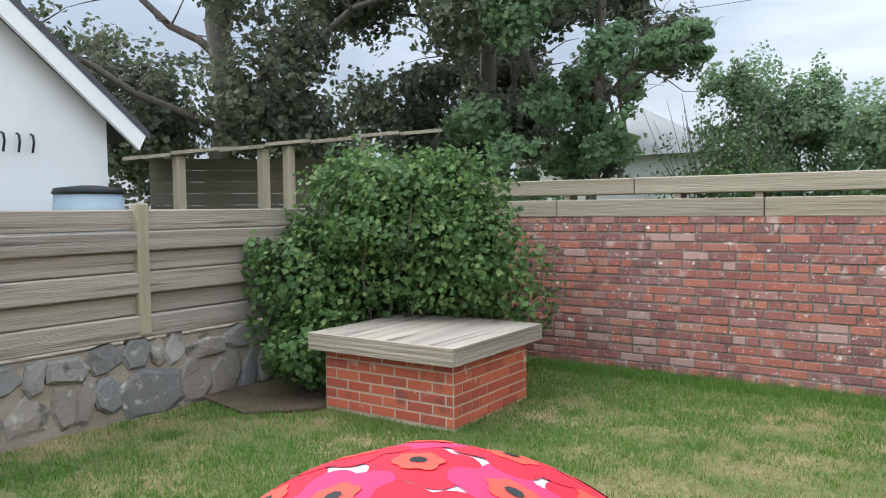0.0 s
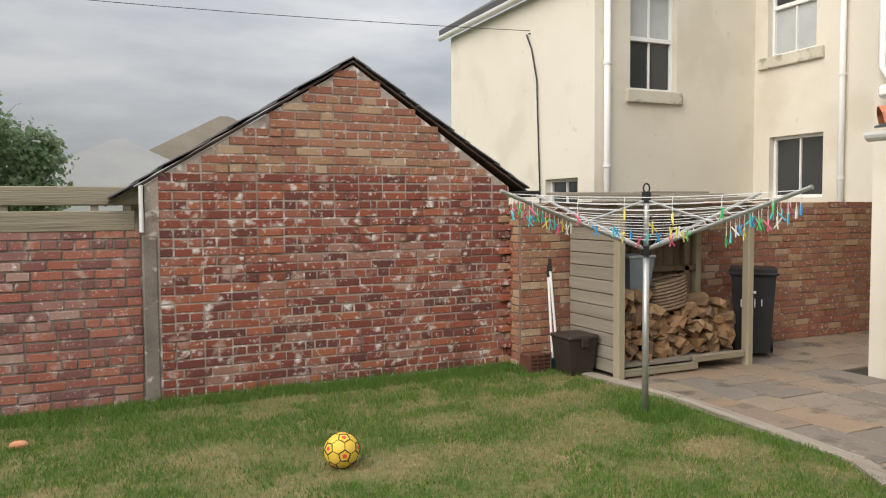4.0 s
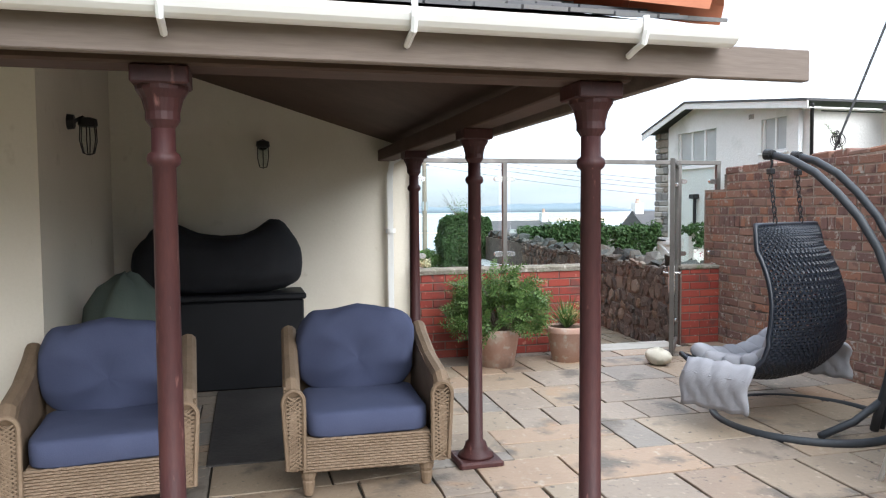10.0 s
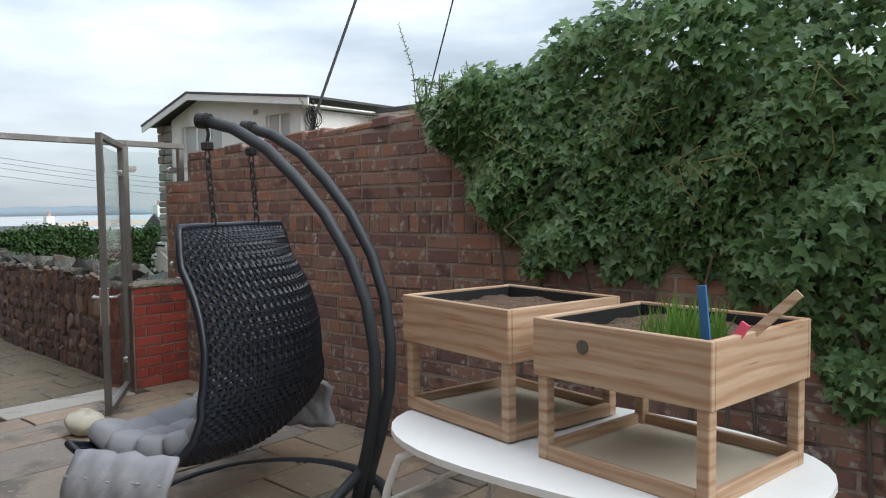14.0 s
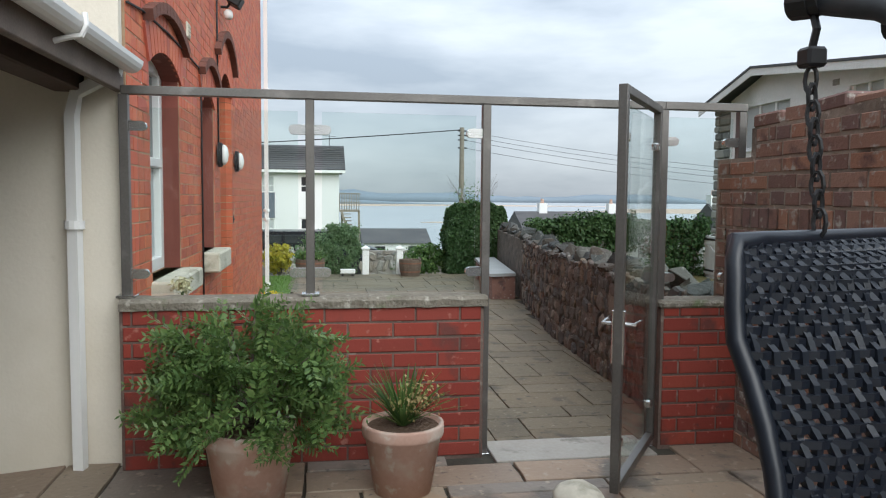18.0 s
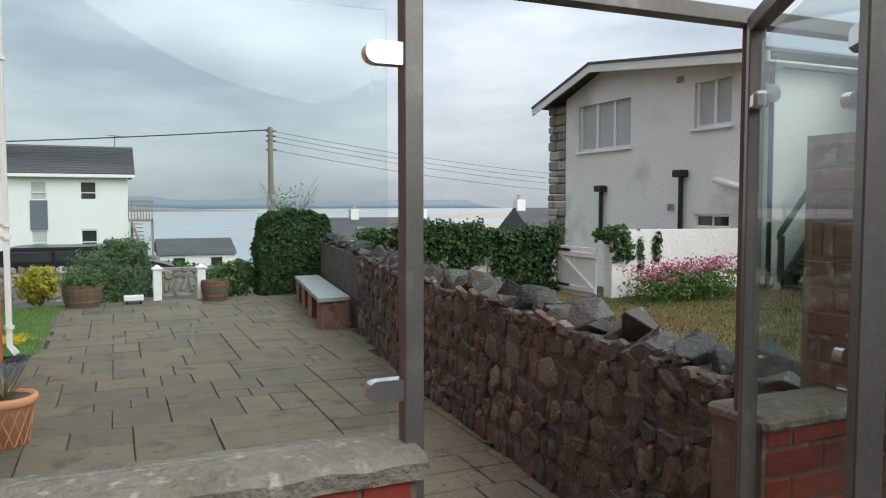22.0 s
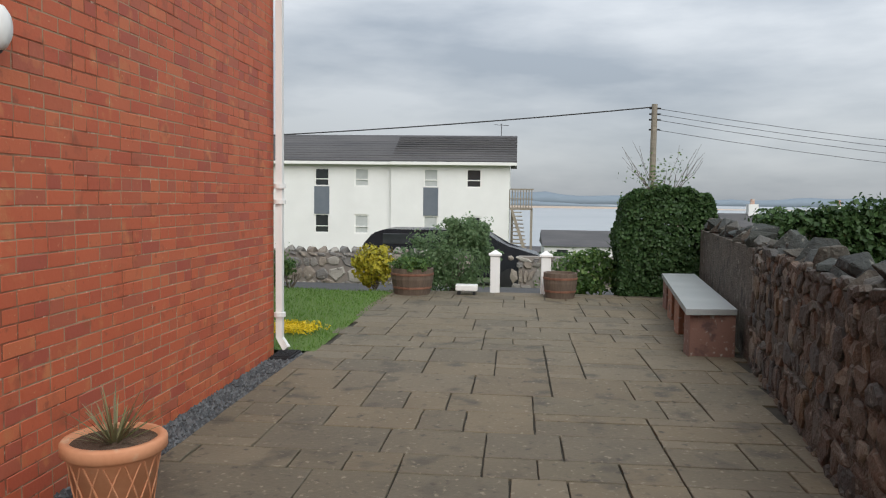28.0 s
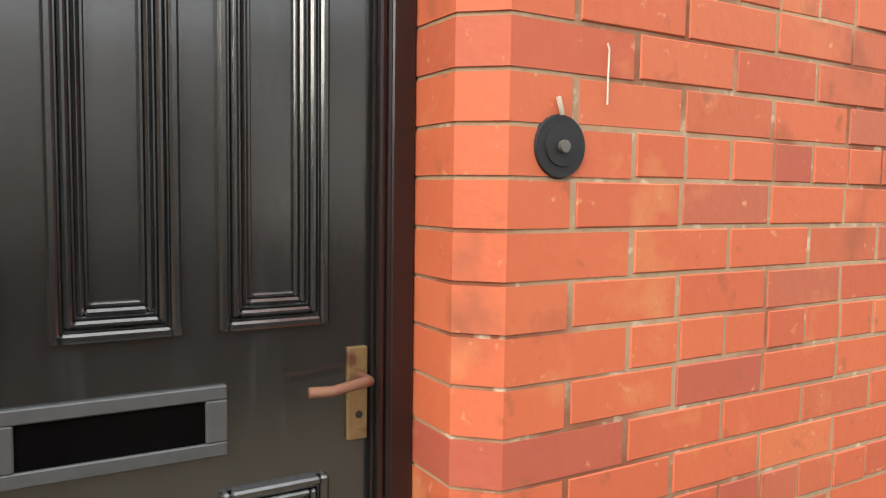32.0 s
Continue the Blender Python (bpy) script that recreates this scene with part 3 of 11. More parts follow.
M_ROAD = surf("asphalt", [(0.055, 0.055, 0.058), (0.09, 0.09, 0.09)], 0.9, 2, 80, 0.4)
M_GRAVEL = surf("dark_slate_gravel", [(0.053, 0.056, 0.060), (0.135, 0.143, 0.150)], 0.85, 12, 60, 0.5, pieces=[(0.075, 0.083, 0.090), (0.120, 0.128, 0.135), (0.165, 0.173, 0.180), (0.060, 0.064, 0.068)], keep=0.7)
M_GLASS = glass("clear_glass", (0.93, 0.965, 0.955))
M_WINDOW = surf("dark_window_glass", [(0.025, 0.028, 0.03), (0.05, 0.055, 0.058)], 0.05, 0.8, 2, 0.0, spec=0.6)
M_BLIND = surf("tan_roller_blind", [(0.42, 0.29, 0.15), (0.48, 0.34, 0.18)], 0.8, 2, 60, 0.1)
# also fills window_8 and window_9, as painted sky reflection on the glass
M_CURTAIN_SKY = surf("pale_curtain", [(0.40, 0.42, 0.42), (0.52, 0.54, 0.53)], 0.9, 3, 40, 0.2)
M_CONCRETE = surf("weathered_concrete", [(0.30, 0.28, 0.25), (0.44, 0.42, 0.38)], 0.9, 3, 50, 0.4, spots=[((0.22, 0.21, 0.18), 8, 0.35)])
M_COPING = surf("rough_dark_cement", [(0.13, 0.115, 0.09), (0.27, 0.245, 0.20)], 0.95, 7, 45, 1.0, dist=0.015, spots=[((0.13, 0.15, 0.08), 6, 0.34), ((0.36, 0.34, 0.29), 25, 0.35)])
M_SLATE_TOP = surf("pale_slate_top", [(0.27, 0.29, 0.29), (0.36, 0.38, 0.37)], 0.5, 2, 50, 0.1)
M_CABLE = surf("dark_cable", [(0.03, 0.03, 0.032), (0.05, 0.05, 0.052)], 0.7, 3, 30, 0)


# ---- building helpers ----
RISE = 0.085
LIFTED = {}


def ground_rise(x, y):
    """How far the ground has risen above the garden end of the patio."""
    if x > 11:
        return RISE
    f, g = min(1, max(0, (x - 5.4) / 2.8)), min(1, max(0, (-0.9 - y) / 0.9))
    return RISE * f * g


def thing(name, at, label, category, group="", kind="", lift=None):
    ob = new(name)
    dz = ground_rise(at[0], at[1]) if lift is None else lift
    LIFTED[ob.name] = dz
    ob.location = Vector(at) + Vector((0, 0, dz))
    ob.empty_display_size = 0.1
    return tagged(ob, label, category, group, kind)


def base_of(ob):
    """Where a thing's origin stands on the plan, before the ground's rise."""
    v = Vector((0, 0, 0))
    while ob is not None:
        v += ob.location - Vector((0, 0, LIFTED.get(ob.name, 0.0)))
        ob = ob.parent
    return v


def mesh_from(name, bm, material, smooth=False):
    me = bpy.data.meshes.new(name)
    bmesh.ops.recalc_face_normals(bm, faces=bm.faces)
    bm.to_mesh(me)
    bm.free()
    me.materials.append(material)
    if smooth:
        me.polygons.foreach_set("use_smooth", [True] * len(me.polygons))
    return me


def part(name, bm, material, parent, label="", smooth=False):
    """One mesh under a thing or part; the bmesh is in world metres."""
    off = base_of(parent)
    bmesh.ops.translate(bm, verts=bm.verts, vec=-off)
    ob = new(name, mesh_from(name, bm, material, smooth))
    ob.parent = parent
    return tagged(ob, label)


def solid(name, bm, material, label, category, kind="structure", smooth=False, group="", lift=None):
    """A single-mesh top-level object."""
    if lift is None:
        xs, ys = [v.co.x for v in bm.verts], [v.co.y for v in bm.verts]
        lift = ground_rise((min(xs) + max(xs)) / 2, (min(ys) + max(ys)) / 2)
    ob = new(name, mesh_from(name, bm, material, smooth))
    ob.location.z = lift
    LIFTED[ob.name] = lift
    return tagged(ob, label, category, group, kind)


def raw(name, verts, faces, material, parent=None, smooth=False):
    me = bpy.data.meshes.new(name)
    me.from_pydata([tuple(v) for v in verts], [], [tuple(f) for f in faces])
    me.materials.append(material)
    if smooth:
        me.polygons.foreach_set("use_smooth", [True] * len(me.polygons))
    ob = new(name, me)
    if parent is not None:
        ob.parent = parent
        o = base_of(parent)
        ob.location = -o
    return ob


def box(bm, lo, hi, bevel=0.0, m=None):
    lo, hi = [min(a, b) for a, b in zip(lo, hi)], [max(a, b) for a, b in zip(lo, hi)]
    vs = [bm.verts.new((x, y, z)) for x in (lo[0], hi[0]) for y in (lo[1], hi[1]) for z in (lo[2], hi[2])]
    fs = [bm.faces.new([vs[i] for i in q]) for q in ((0, 1, 3, 2), (4, 6, 7, 5), (0, 4, 5, 1), (2, 3, 7, 6), (0, 2, 6, 4), (1, 5, 7, 3))]
    if bevel:
        es = list({e for f in fs for e in f.edges})
        r = bmesh.ops.bevel(bm, geom=es, offset=bevel, segments=1, affect="EDGES")
        vs = list({v for f in r["faces"] for v in f.verts} | {v for v in vs if v.is_valid})
    if m is not None:
        bmesh.ops.transform(bm, matrix=m, verts=vs)
    return vs


def ring(c, axis, r, n, turn=0.0):
    a = Vector(axis).normalized()
    u = a.orthogonal().normalized()
    w = a.cross(u)
    return [Vector(c) + r * (math.cos(k) * u + math.sin(k) * w) for k in (turn + 2 * math.pi * i / n for i in range(n))]


def cyl(bm, a, b, r0, r1=None, n=12):
    r1 = r0 if r1 is None else r1
    a, b = Vector(a), Vector(b)
    d = b - a
    p = [bm.verts.new(v) for v in ring(a, d, r0, n)]
    q = [bm.verts.new(v) for v in ring(b, d, max(r1, 1e-4), n)]
    for i in range(n):
        bm.faces.new((p[i], p[(i + 1) % n], q[(i + 1) % n], q[i]))
    bm.faces.new(p[::-1])
    bm.faces.new(q)
    return p + q


def tube(bm, pts, r, n=8, closed=False, taper=None):
    pts = [Vector(p) for p in pts]
    rows, u = [], None
    for i, p in enumerate(pts):
        nxt = pts[(i + 1) % len(pts)] if closed or i < len(pts) - 1 else p
        prv = pts[i - 1] if closed or i else p
        d = (nxt - prv)
        d = d.normalized() if d.length > 1e-9 else Vector((0, 0, 1))
        u = d.orthogonal().normalized() if u is None else (u - d * u.dot(d)).normalized()
        w = d.cross(u)
        rr = r if taper is None else r + (taper - r) * i / (len(pts) - 1)
        rows.append([bm.verts.new(p + rr * (math.cos(k) * u + math.sin(k) * w)) for k in (2 * math.pi * j / n for j in range(n))])
    m = len(rows)
    for i in range(m if closed else m - 1):
        a, b = rows[i], rows[(i + 1) % m]
        for j in range(n):
            bm.faces.new((a[j], a[(j + 1) % n], b[(j + 1) % n], b[j]))
    if not closed:
        bm.faces.new(rows[0][::-1])
        bm.faces.new(rows[-1])


def lathe(bm, prof, at, n=20, m=None):
    rows = []
    for r, z in prof:
        rows.append([bm.verts.new((at[0] + r * math.cos(k), at[1] + r * math.sin(k), at[2] + z)) for k in (2 * math.pi * j / n for j in range(n))])
    for a, b in zip(rows, rows[1:]):
        for j in range(n):
            bm.faces.new((a[j], a[(j + 1) % n], b[(j + 1) % n], b[j]))
    bm.faces.new(rows[0][::-1])
    bm.faces.new(rows[-1])
    vs = [v for r in rows for v in r]
    if m is not None:
        bmesh.ops.transform(bm, matrix=m, verts=vs)
    return vs


def prism(bm, poly, vec):
    """A polygon in space, pushed along vec into a solid."""
    a = [bm.verts.new(p) for p in poly]
    b = [bm.verts.new(Vector(p) + Vector(vec)) for p in poly]
    n = len(a)
    bm.faces.new(a)
    bm.faces.new(b[::-1])
    for i in range(n):
        bm.faces.new((a[i], b[i], b[(i + 1) % n], a[(i + 1) % n]))
    return a + b


def pt(axis, c, u, z):
    return (c, u, z) if axis == "x" else (u, c, z)


def pbox(bm, axis, c0, c1, u0, u1, z0, z1, bevel=0.0):
    return box(bm, pt(axis, c0, u0, z0), pt(axis, c1, u1, z1), bevel)


def holed(bm, axis, c0, c1, u0, u1, z0, z1, holes):
    """A wall slab between the planes c0 and c1 with rectangular holes (ua, ub, za, zb)."""
    us = sorted({u0, u1, *[u for h in holes for u in h[:2] if u0 < u < u1]})
    for a, b in zip(us, us[1:]):
        mid, spans = (a + b) / 2, [(z0, z1)]
        for h in holes:
            if h[0] < mid < h[1]:
                nxt = []
                for s, e in spans:
                    if h[2] > s:
                        nxt.append((s, min(e, h[2])))
                    if h[3] < e:
                        nxt.append((max(s, h[3]), e))
                spans = [q for q in nxt if q[1] - q[0] > 1e-4]
        for s, e in spans:
            pbox(bm, axis, c0, c1, a, b, s, e)


def noise2(x, y, s=1.0, k=0.0):
    return noise.noise(Vector((x * s, y * s, k)))


def leaves(centers, normals, size, rng, jitter=0.5, shape="leaf", droop=0.0):
    """Vertices and faces of small folded leaves at the given places."""
    n = len(centers)
    nrm = normals + rng.normal(0, jitter, (n, 3))
    nrm /= np.linalg.norm(nrm, axis=1, keepdims=True) + 1e-9
    t = rng.normal(0, 1, (n, 3))
    t[:, 2] -= droop
    t -= nrm * np.sum(t * nrm, 1, keepdims=True)
    t /= np.linalg.norm(t, axis=1, keepdims=True) + 1e-9
    s = np.cross(nrm, t)
    L = size * rng.uniform(0.7, 1.3, (n, 1))
    if shape == "leaf":
        v = np.stack([centers - t * L * 0.5, centers + s * L * 0.30 + nrm * L * 0.10, centers + t * L * 0.55, centers - s * L * 0.30 + nrm * L * 0.10], 1)
    elif shape == "broad":
        v = np.stack([centers - t * L * 0.45, centers + s * L * 0.48 + nrm * L * 0.10, centers + t * L * 0.5, centers - s * L * 0.48 + nrm * L * 0.10], 1)
    else:
        v = np.stack([centers - s * L * 0.05, centers + s * L * 0.05, centers + t * L + s * L * 0.02, centers + t * L - s * L * 0.02], 1)
    f = np.arange(n)[:, None] * 4 + np.array([[0, 1, 2, 3]])
    return v.reshape(-1, 3), f


def blob_leaves(blobs, count, size, seed, shell=0.45, shape="leaf", jitter=0.6, cut=None, gaps=0.0):
    """Leaves strewn through overlapping ellipsoids (x, y, z, rx, ry, rz), densest near their skins, with gaps."""
    rng = np.random.default_rng(seed)
    vol = np.array([b[3] * b[4] + b[4] * b[5] + b[3] * b[5] for b in blobs])
    which = rng.choice(len(blobs), count, p=vol / vol.sum())
    bl = np.array(blobs, float)[which]
    d = rng.normal(0, 1, (count, 3))
    d /= np.linalg.norm(d, axis=1, keepdims=True)
    wob = 1 + 0.16 * np.sin(d[:, 0:1] * 7 + which[:, None]) + 0.14 * np.sin(d[:, 1:2] * 9 + 2 * which[:, None]) + 0.12 * np.sin(d[:, 2:3] * 11 + which[:, None])
    rad = (1 - shell * rng.random((count, 1)) ** 1.6) * wob + rng.normal(0, 0.03, (count, 1))
    c = bl[:, :3] + d * rad * bl[:, 3:6]
    keepm = np.ones(count, bool)
    if gaps:
        ph = np.sin(c[:, 0] * 3.1 + seed) * np.sin(c[:, 1] * 2.7 + 1.3 * seed) + np.sin(c[:, 2] * 3.7 + 0.7 * seed) * np.sin(c[:, 0] * 1.9)
        keepm &= ph < (1.25 - gaps)
    if cut is not None:
        keepm &= cut(c)
    return leaves(c[keepm], d[keepm] + np.array([0, 0, 0.25]), size, rng, jitter, shape)


# ---- ground ----
def strip_ground():
    prof = [(-60, -0.06), (9.62, -0.06), (9.63, -0.47), (23.2, -0.47), (24.5, -0.9), (27, -1.15), (45, -1.9), (70, -5), (140, -14), (300, -26), (340, -27.5)]
    ys = [-400, -120, -60, -30, -14, -6, 0, 6, 14, 30, 60, 120, 400]
    bm = bmesh.new()
    rows = [[bm.verts.new((x, y, z - (0.004 * max(0, x - 60)))) for y in ys] for x, z in prof]
    for a, b in zip(rows, rows[1:]):
        for i in range(len(ys) - 1):
            bm.faces.new((a[i], b[i], b[i + 1], a[i + 1]))
    return solid("ground", bm, M_GROUND, "grassy ground falling away towards the shore", "ground", lift=0.0)


strip_ground()
bm = bmesh.new()
box(bm, (250, -4500, -26.4), (4700, 4500, -26.0))
solid("water", bm, M_SEA, "calm pale grey sea of a wide bay", "sea")


def sandbank(name, x0, x1, y0, y1, seed):
    bm = bmesh.new()
    n = 28
    top = []
    for i in range(n):
        a = 2 * math.pi * i / n
        k = 1 + 0.25 * math.sin(3 * a + seed) + 0.15 * math.sin(7 * a + seed)
        top.append(((x0 + x1) / 2 + (x1 - x0) / 2 * k * math.cos(a), (y0 + y1) / 2 + (y1 - y0) / 2 * k * math.sin(a), -25.7))
    prism(bm, top, (0, 0, -0.6))
    return solid(name, bm, M_SAND, "wet sandbank bared by the tide", "sandbank", "")


sandbank("sandbank", 1300, 1900, -1500, -560, 1.0)
sandbank("sandbank", 760, 900, -560, -170, 2.2)
sandbank("sandbank", 2300, 2900, -900, 250, 0.4)


def far_hill(x, y0, y1, top, seed, label):
    n = 80
    bm = bmesh.new()
    rows = []
    for i in range(n + 1):
        y = y0 + (y1 - y0) * i / n
        e = min(1, 4 * i / n, 4 * (n - i) / n)
        h = top * e * (0.55 + 0.45 * noise2(y * 0.0023, seed) + 0.2 * noise2(y * 0.009, seed + 3))
        rows.append([bm.verts.new(p) for p in ((x - 120, y, -26.2), (x, y, -26 + max(2, h)), (x + 120, y, -26.2))])
    for a, b in zip(rows, rows[1:]):
        for j in range(2):
            bm.faces.new((a[j], a[j + 1], b[j + 1], b[j]))
        bm.faces.new((a[2], a[0], b[0], b[2]))
    return solid("backdrop", bm, M_HILL, label, "hill", smooth=True)


far_hill(4550, -3600, 3600, 95, 1.7, "low hills on the far shore, haze painted in as blue-grey")
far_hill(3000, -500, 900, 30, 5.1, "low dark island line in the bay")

# lawn with a crumpled surface
def lawn_slope(x, y):
    """The neighbour's lawn climbs gently to the white house."""
    return 0.22 * min(1, max(0, (-8.5 - y) / 4.3))


def lawn(name, poly_fn, x0, x1, y0, y1, z, step, material, label):
    bm = bmesh.new()
    nx, ny = int((x1 - x0) / step), int((y1 - y0) / step)
    vs = {}

    def v(i, j):
        if (i, j) not in vs:
            x, y = x0 + i * step, y0 + j * step
            vs[i, j] = bm.verts.new((x, y, z + (lawn_slope(x, y) if x0 > 7.9 else 0.0) + 0.016 * noise2(x, y, 1.3) + 0.010 * noise2(x, y, 5)))
        return vs[i, j]

    for i in range(nx):
        for j in range(ny):
            if poly_fn(x0 + (i + 0.5) * step, y0 + (j + 0.5) * step):
                bm.faces.new((v(i, j), v(i + 1, j), v(i + 1, j + 1), v(i, j + 1)))
    return solid(name, bm, material, label, "lawn", smooth=True)


def in_lawn(x, y):
    if y > 3.19:
        edge = 4.92 - (y - 4.9) * 0.1 * (y > 4.9)
    else:
        edge = 4.9 - (3.19 - y) * 0.59
    return x < edge - 0.06 and y < 6.8


lawn("lawn", in_lawn, -5.05, 5.05, -7.0, 6.8, 0.012, 0.1, M_LAWN, "patchy green garden lawn with straw-coloured bald spots")
lawn("lawn_neighbour", lambda x, y: y < -6.1 - 0.125 * max(0, x - 10) and not (x > 17.4 and y < -10.0), 8, 22, -14, -6.0, -0.15, 0.2, M_LAWN_DRY, "neighbour's scorched brown and green lawn")
lawn("lawn_front", lambda x, y: True, 17.95, 22.7, -2.45, 5.0, -0.42, 0.2, M_LAWN_GREEN, "small green front lawn beside the paving")

# paving beds
bm = bmesh.new()
gx = [1.5, 3.0, 4.4, 5.4, 6.1, 6.8, 7.5, 8.2, 9.55]
gy = [-5.3, -3.5, -1.8, -1.35, -0.9, 2.0, 6.55]
grid = [[bm.verts.new((x, y, ground_rise(x, y) - 0.016)) for y in gy] for x in gx]
for a, b in zip(grid, grid[1:]):
    for j in range(len(gy) - 1):
        bm.faces.new((a[j], b[j], b[j + 1], a[j + 1]))
low = [[bm.verts.new((x, y, -0.055)) for y in gy] for x in gx]
for a, b in zip(low, low[1:]):
    for j in range(len(gy) - 1):
        bm.faces.new((a[j], a[j + 1], b[j + 1], b[j]))
patio_rear = solid("pavement_patio", bm, M_JOINT, "sandstone flag patio with dark sanded joints", "patio", lift=0.0)
bm = bmesh.new()
box(bm, (10.2, -7.1, -0.60), (22.8, -2.36, -0.437))
patio_front = solid("pavement_front", bm, M_JOINT, "grey-green flag terrace with dark joints", "terrace")
bm = bmesh.new()
box(bm, (9.62, -5.7, -0.60), (9.9, -2.1, -0.15), 0.01)
box(bm, (9.9, -5.7, -0.60), (10.2, -2.1, -0.29), 0.01)
solid("steps", bm, M_CONCRETE, "two low concrete steps down behind the gate", "steps")
bm = bmesh.new()
box(bm, (9.3, -4.80, -0.10), (9.618, -3.93, 0.008), 0.004)
solid("threshold", bm, M_CONCRETE, "pale concrete threshold slab under the gate", "threshold")
bm = bmesh.new()
box(bm, (10.2, -2.36, -0.60), (18.0, -2.1, -0.445))
gravel_bed = solid("gravel_strip", bm, M_GRAVEL, "dark slate gravel strip along the brick wall", "gravel")

# timber edging of the lawn
edging = thing("lawn_edging", (4.9, 3.19, 0), "weathered timber sleepers edging the lawn", "edging", kind="structure")
for a, b in (((4.9, 3.19), (5.0, 4.9)), ((5.0, 4.9), (4.8, 6.2)), ((4.9, 3.19), (3.9, 1.49)), ((3.9, 1.49), (2.9, -0.2)), ((2.9, -0.2), (1.9, -1.9))):
    bm = bmesh.new()
    d = Vector((b[0] - a[0], b[1] - a[1], 0))
    box(bm, (0, -0.06, -0.05), (d.length - 0.01, 0.06, 0.035), 0.01, Matrix.Translation((a[0], a[1], 0)) @ Matrix.Rotation(math.atan2(d.y, d.x), 4, "Z"))
    part("sleeper", bm, M_TIMBER_Y, edging)

# ---- walls ----
def wall(name, axis, c0, c1, u0, u1, z0, z1, holes, material, label, category="wall"):
    bm = bmesh.new()
    holed(bm, axis, c0, c1, u0, u1, z0, z1, holes)
    bmesh.ops.remove_doubles(bm, verts=bm.verts, dist=0.0005)
    return solid(name, bm, material, label, category)


# garden wall, outhouse, yard wall
wall_garden = wall("wall_garden", "y", 6.86, 7.08, -5.4, 0.93, -0.1, 1.46, [], M_MORTAR_OLD, "weathered red garden wall of mixed bricks")
OUT_W, OUT_E, OUT_APEX = 0.93, 4.40, 2.75
bm = bmesh.new()
prism(bm, [(OUT_W, 6.76, -0.1), (OUT_E, 6.76, -0.1), (OUT_E, 6.76, 1.84), (OUT_APEX, 6.76, 2.96), (OUT_W, 6.76, 1.84)], (0, 4.0, 0))
wall_outhouse = solid("wall_outhouse", bm, M_MORTAR_LIME, "gable of a red brick outhouse with flaking whitewash", "outhouse")
wall_yard = wall("wall_yard", "y", 6.56, 6.8, 4.41, 9.75, -0.1, 1.66, [], M_MORTAR_OLD, "buff and red brick yard wall")
bm = bmesh.new()
prism(bm, [(-6.0, -5.31, -0.5), (9.7, -5.31, -0.5), (9.7, -5.31, 1.66), (9.36, -5.31, 1.66), (9.36, -5.31, 1.81), (7.5, -5.31, 1.90), (6.3, -5.31, 1.96), (-6.0, -5.31, 1.96)], (0, -0.25, 0))
wall_east = solid("wall_east", bm, M_MORTAR_EAST, "tall brown brick boundary wall with a ragged climbing top", "wall")

# left boundary: rubble base
wall_rubble = wall("wall_rubble", "x", -5.5, -5.12, -6.0, 6.86, -0.1, 0.56, [], M_TAN_BED, "low rubble stone base of the timber fence")

# cream house with the recess under the porch
WIN = (3.16, 4.05, 0.74, 2.03)
DOOR = (1.90, 2.68, -0.02, 1.86)
H_TOP = 7.2
wall_house = wall("wall_house", "x", 7.25, 7.5, 0.5, 4.83, -0.1, H_TOP, [WIN, DOOR], M_RENDER, "smooth cream rendered house wall")
wall("wall_recess", "y", 0.5, 0.75, 7.5, 9.85, -0.1, H_TOP, [], M_RENDER, "cream rendered side wall of the porch recess")
wall_back = wall("wall_recess_back", "x", 9.56, 9.62, -2.08, 0.5, -0.1, H_TOP - 3.2, [], M_RENDER, "cream rendered back wall of the porch recess")
wall("wall_passage", "y", 4.58, 4.83, 7.5, 12.0, -0.1, H_TOP, [], M_RENDER, "cream rendered wall beside the passage")
bm = bmesh.new()
box(bm, (7.5, 0.75, H_TOP), (12, 4.6, H_TOP + 0.1))
solid("roof_house", bm, M_SLATE_FAR, "flat top closing the cream house", "roof")

# red brick house: side wall with two windows and the front door
RW1 = (10.14, 11.02, 0.85, 2.21)
RW2 = (11.98, 12.62, 0.88, 2.21)
RDOOR = (13.04, 13.885, -0.5, 2.55)
RJAMB = (13.04, 13.955, -0.6, 2.55)
wall_red = wall("wall_red", "y", -2.09, -1.84, 9.63, 17.85, -0.6, 8.0, [RW1, RW2, RJAMB], M_MORTAR_RED, "smooth red brick side wall of the house")
wall("wall_red_front", "x", 17.6, 17.85, -1.84, 8.0, -0.6, 8.0, [], M_BRICK_RED, "red brick front of the house")
bm = bmesh.new()
box(bm, (9.63, -1.84, 4.0), (9.85, 0.5, 8.0))
box(bm, (9.85, -2.08, 8.0), (17.85, 8.0, 8.1))
solid("wall_red_rear", bm, M_BRICK_RED, "red brick rear of the taller house", "wall")

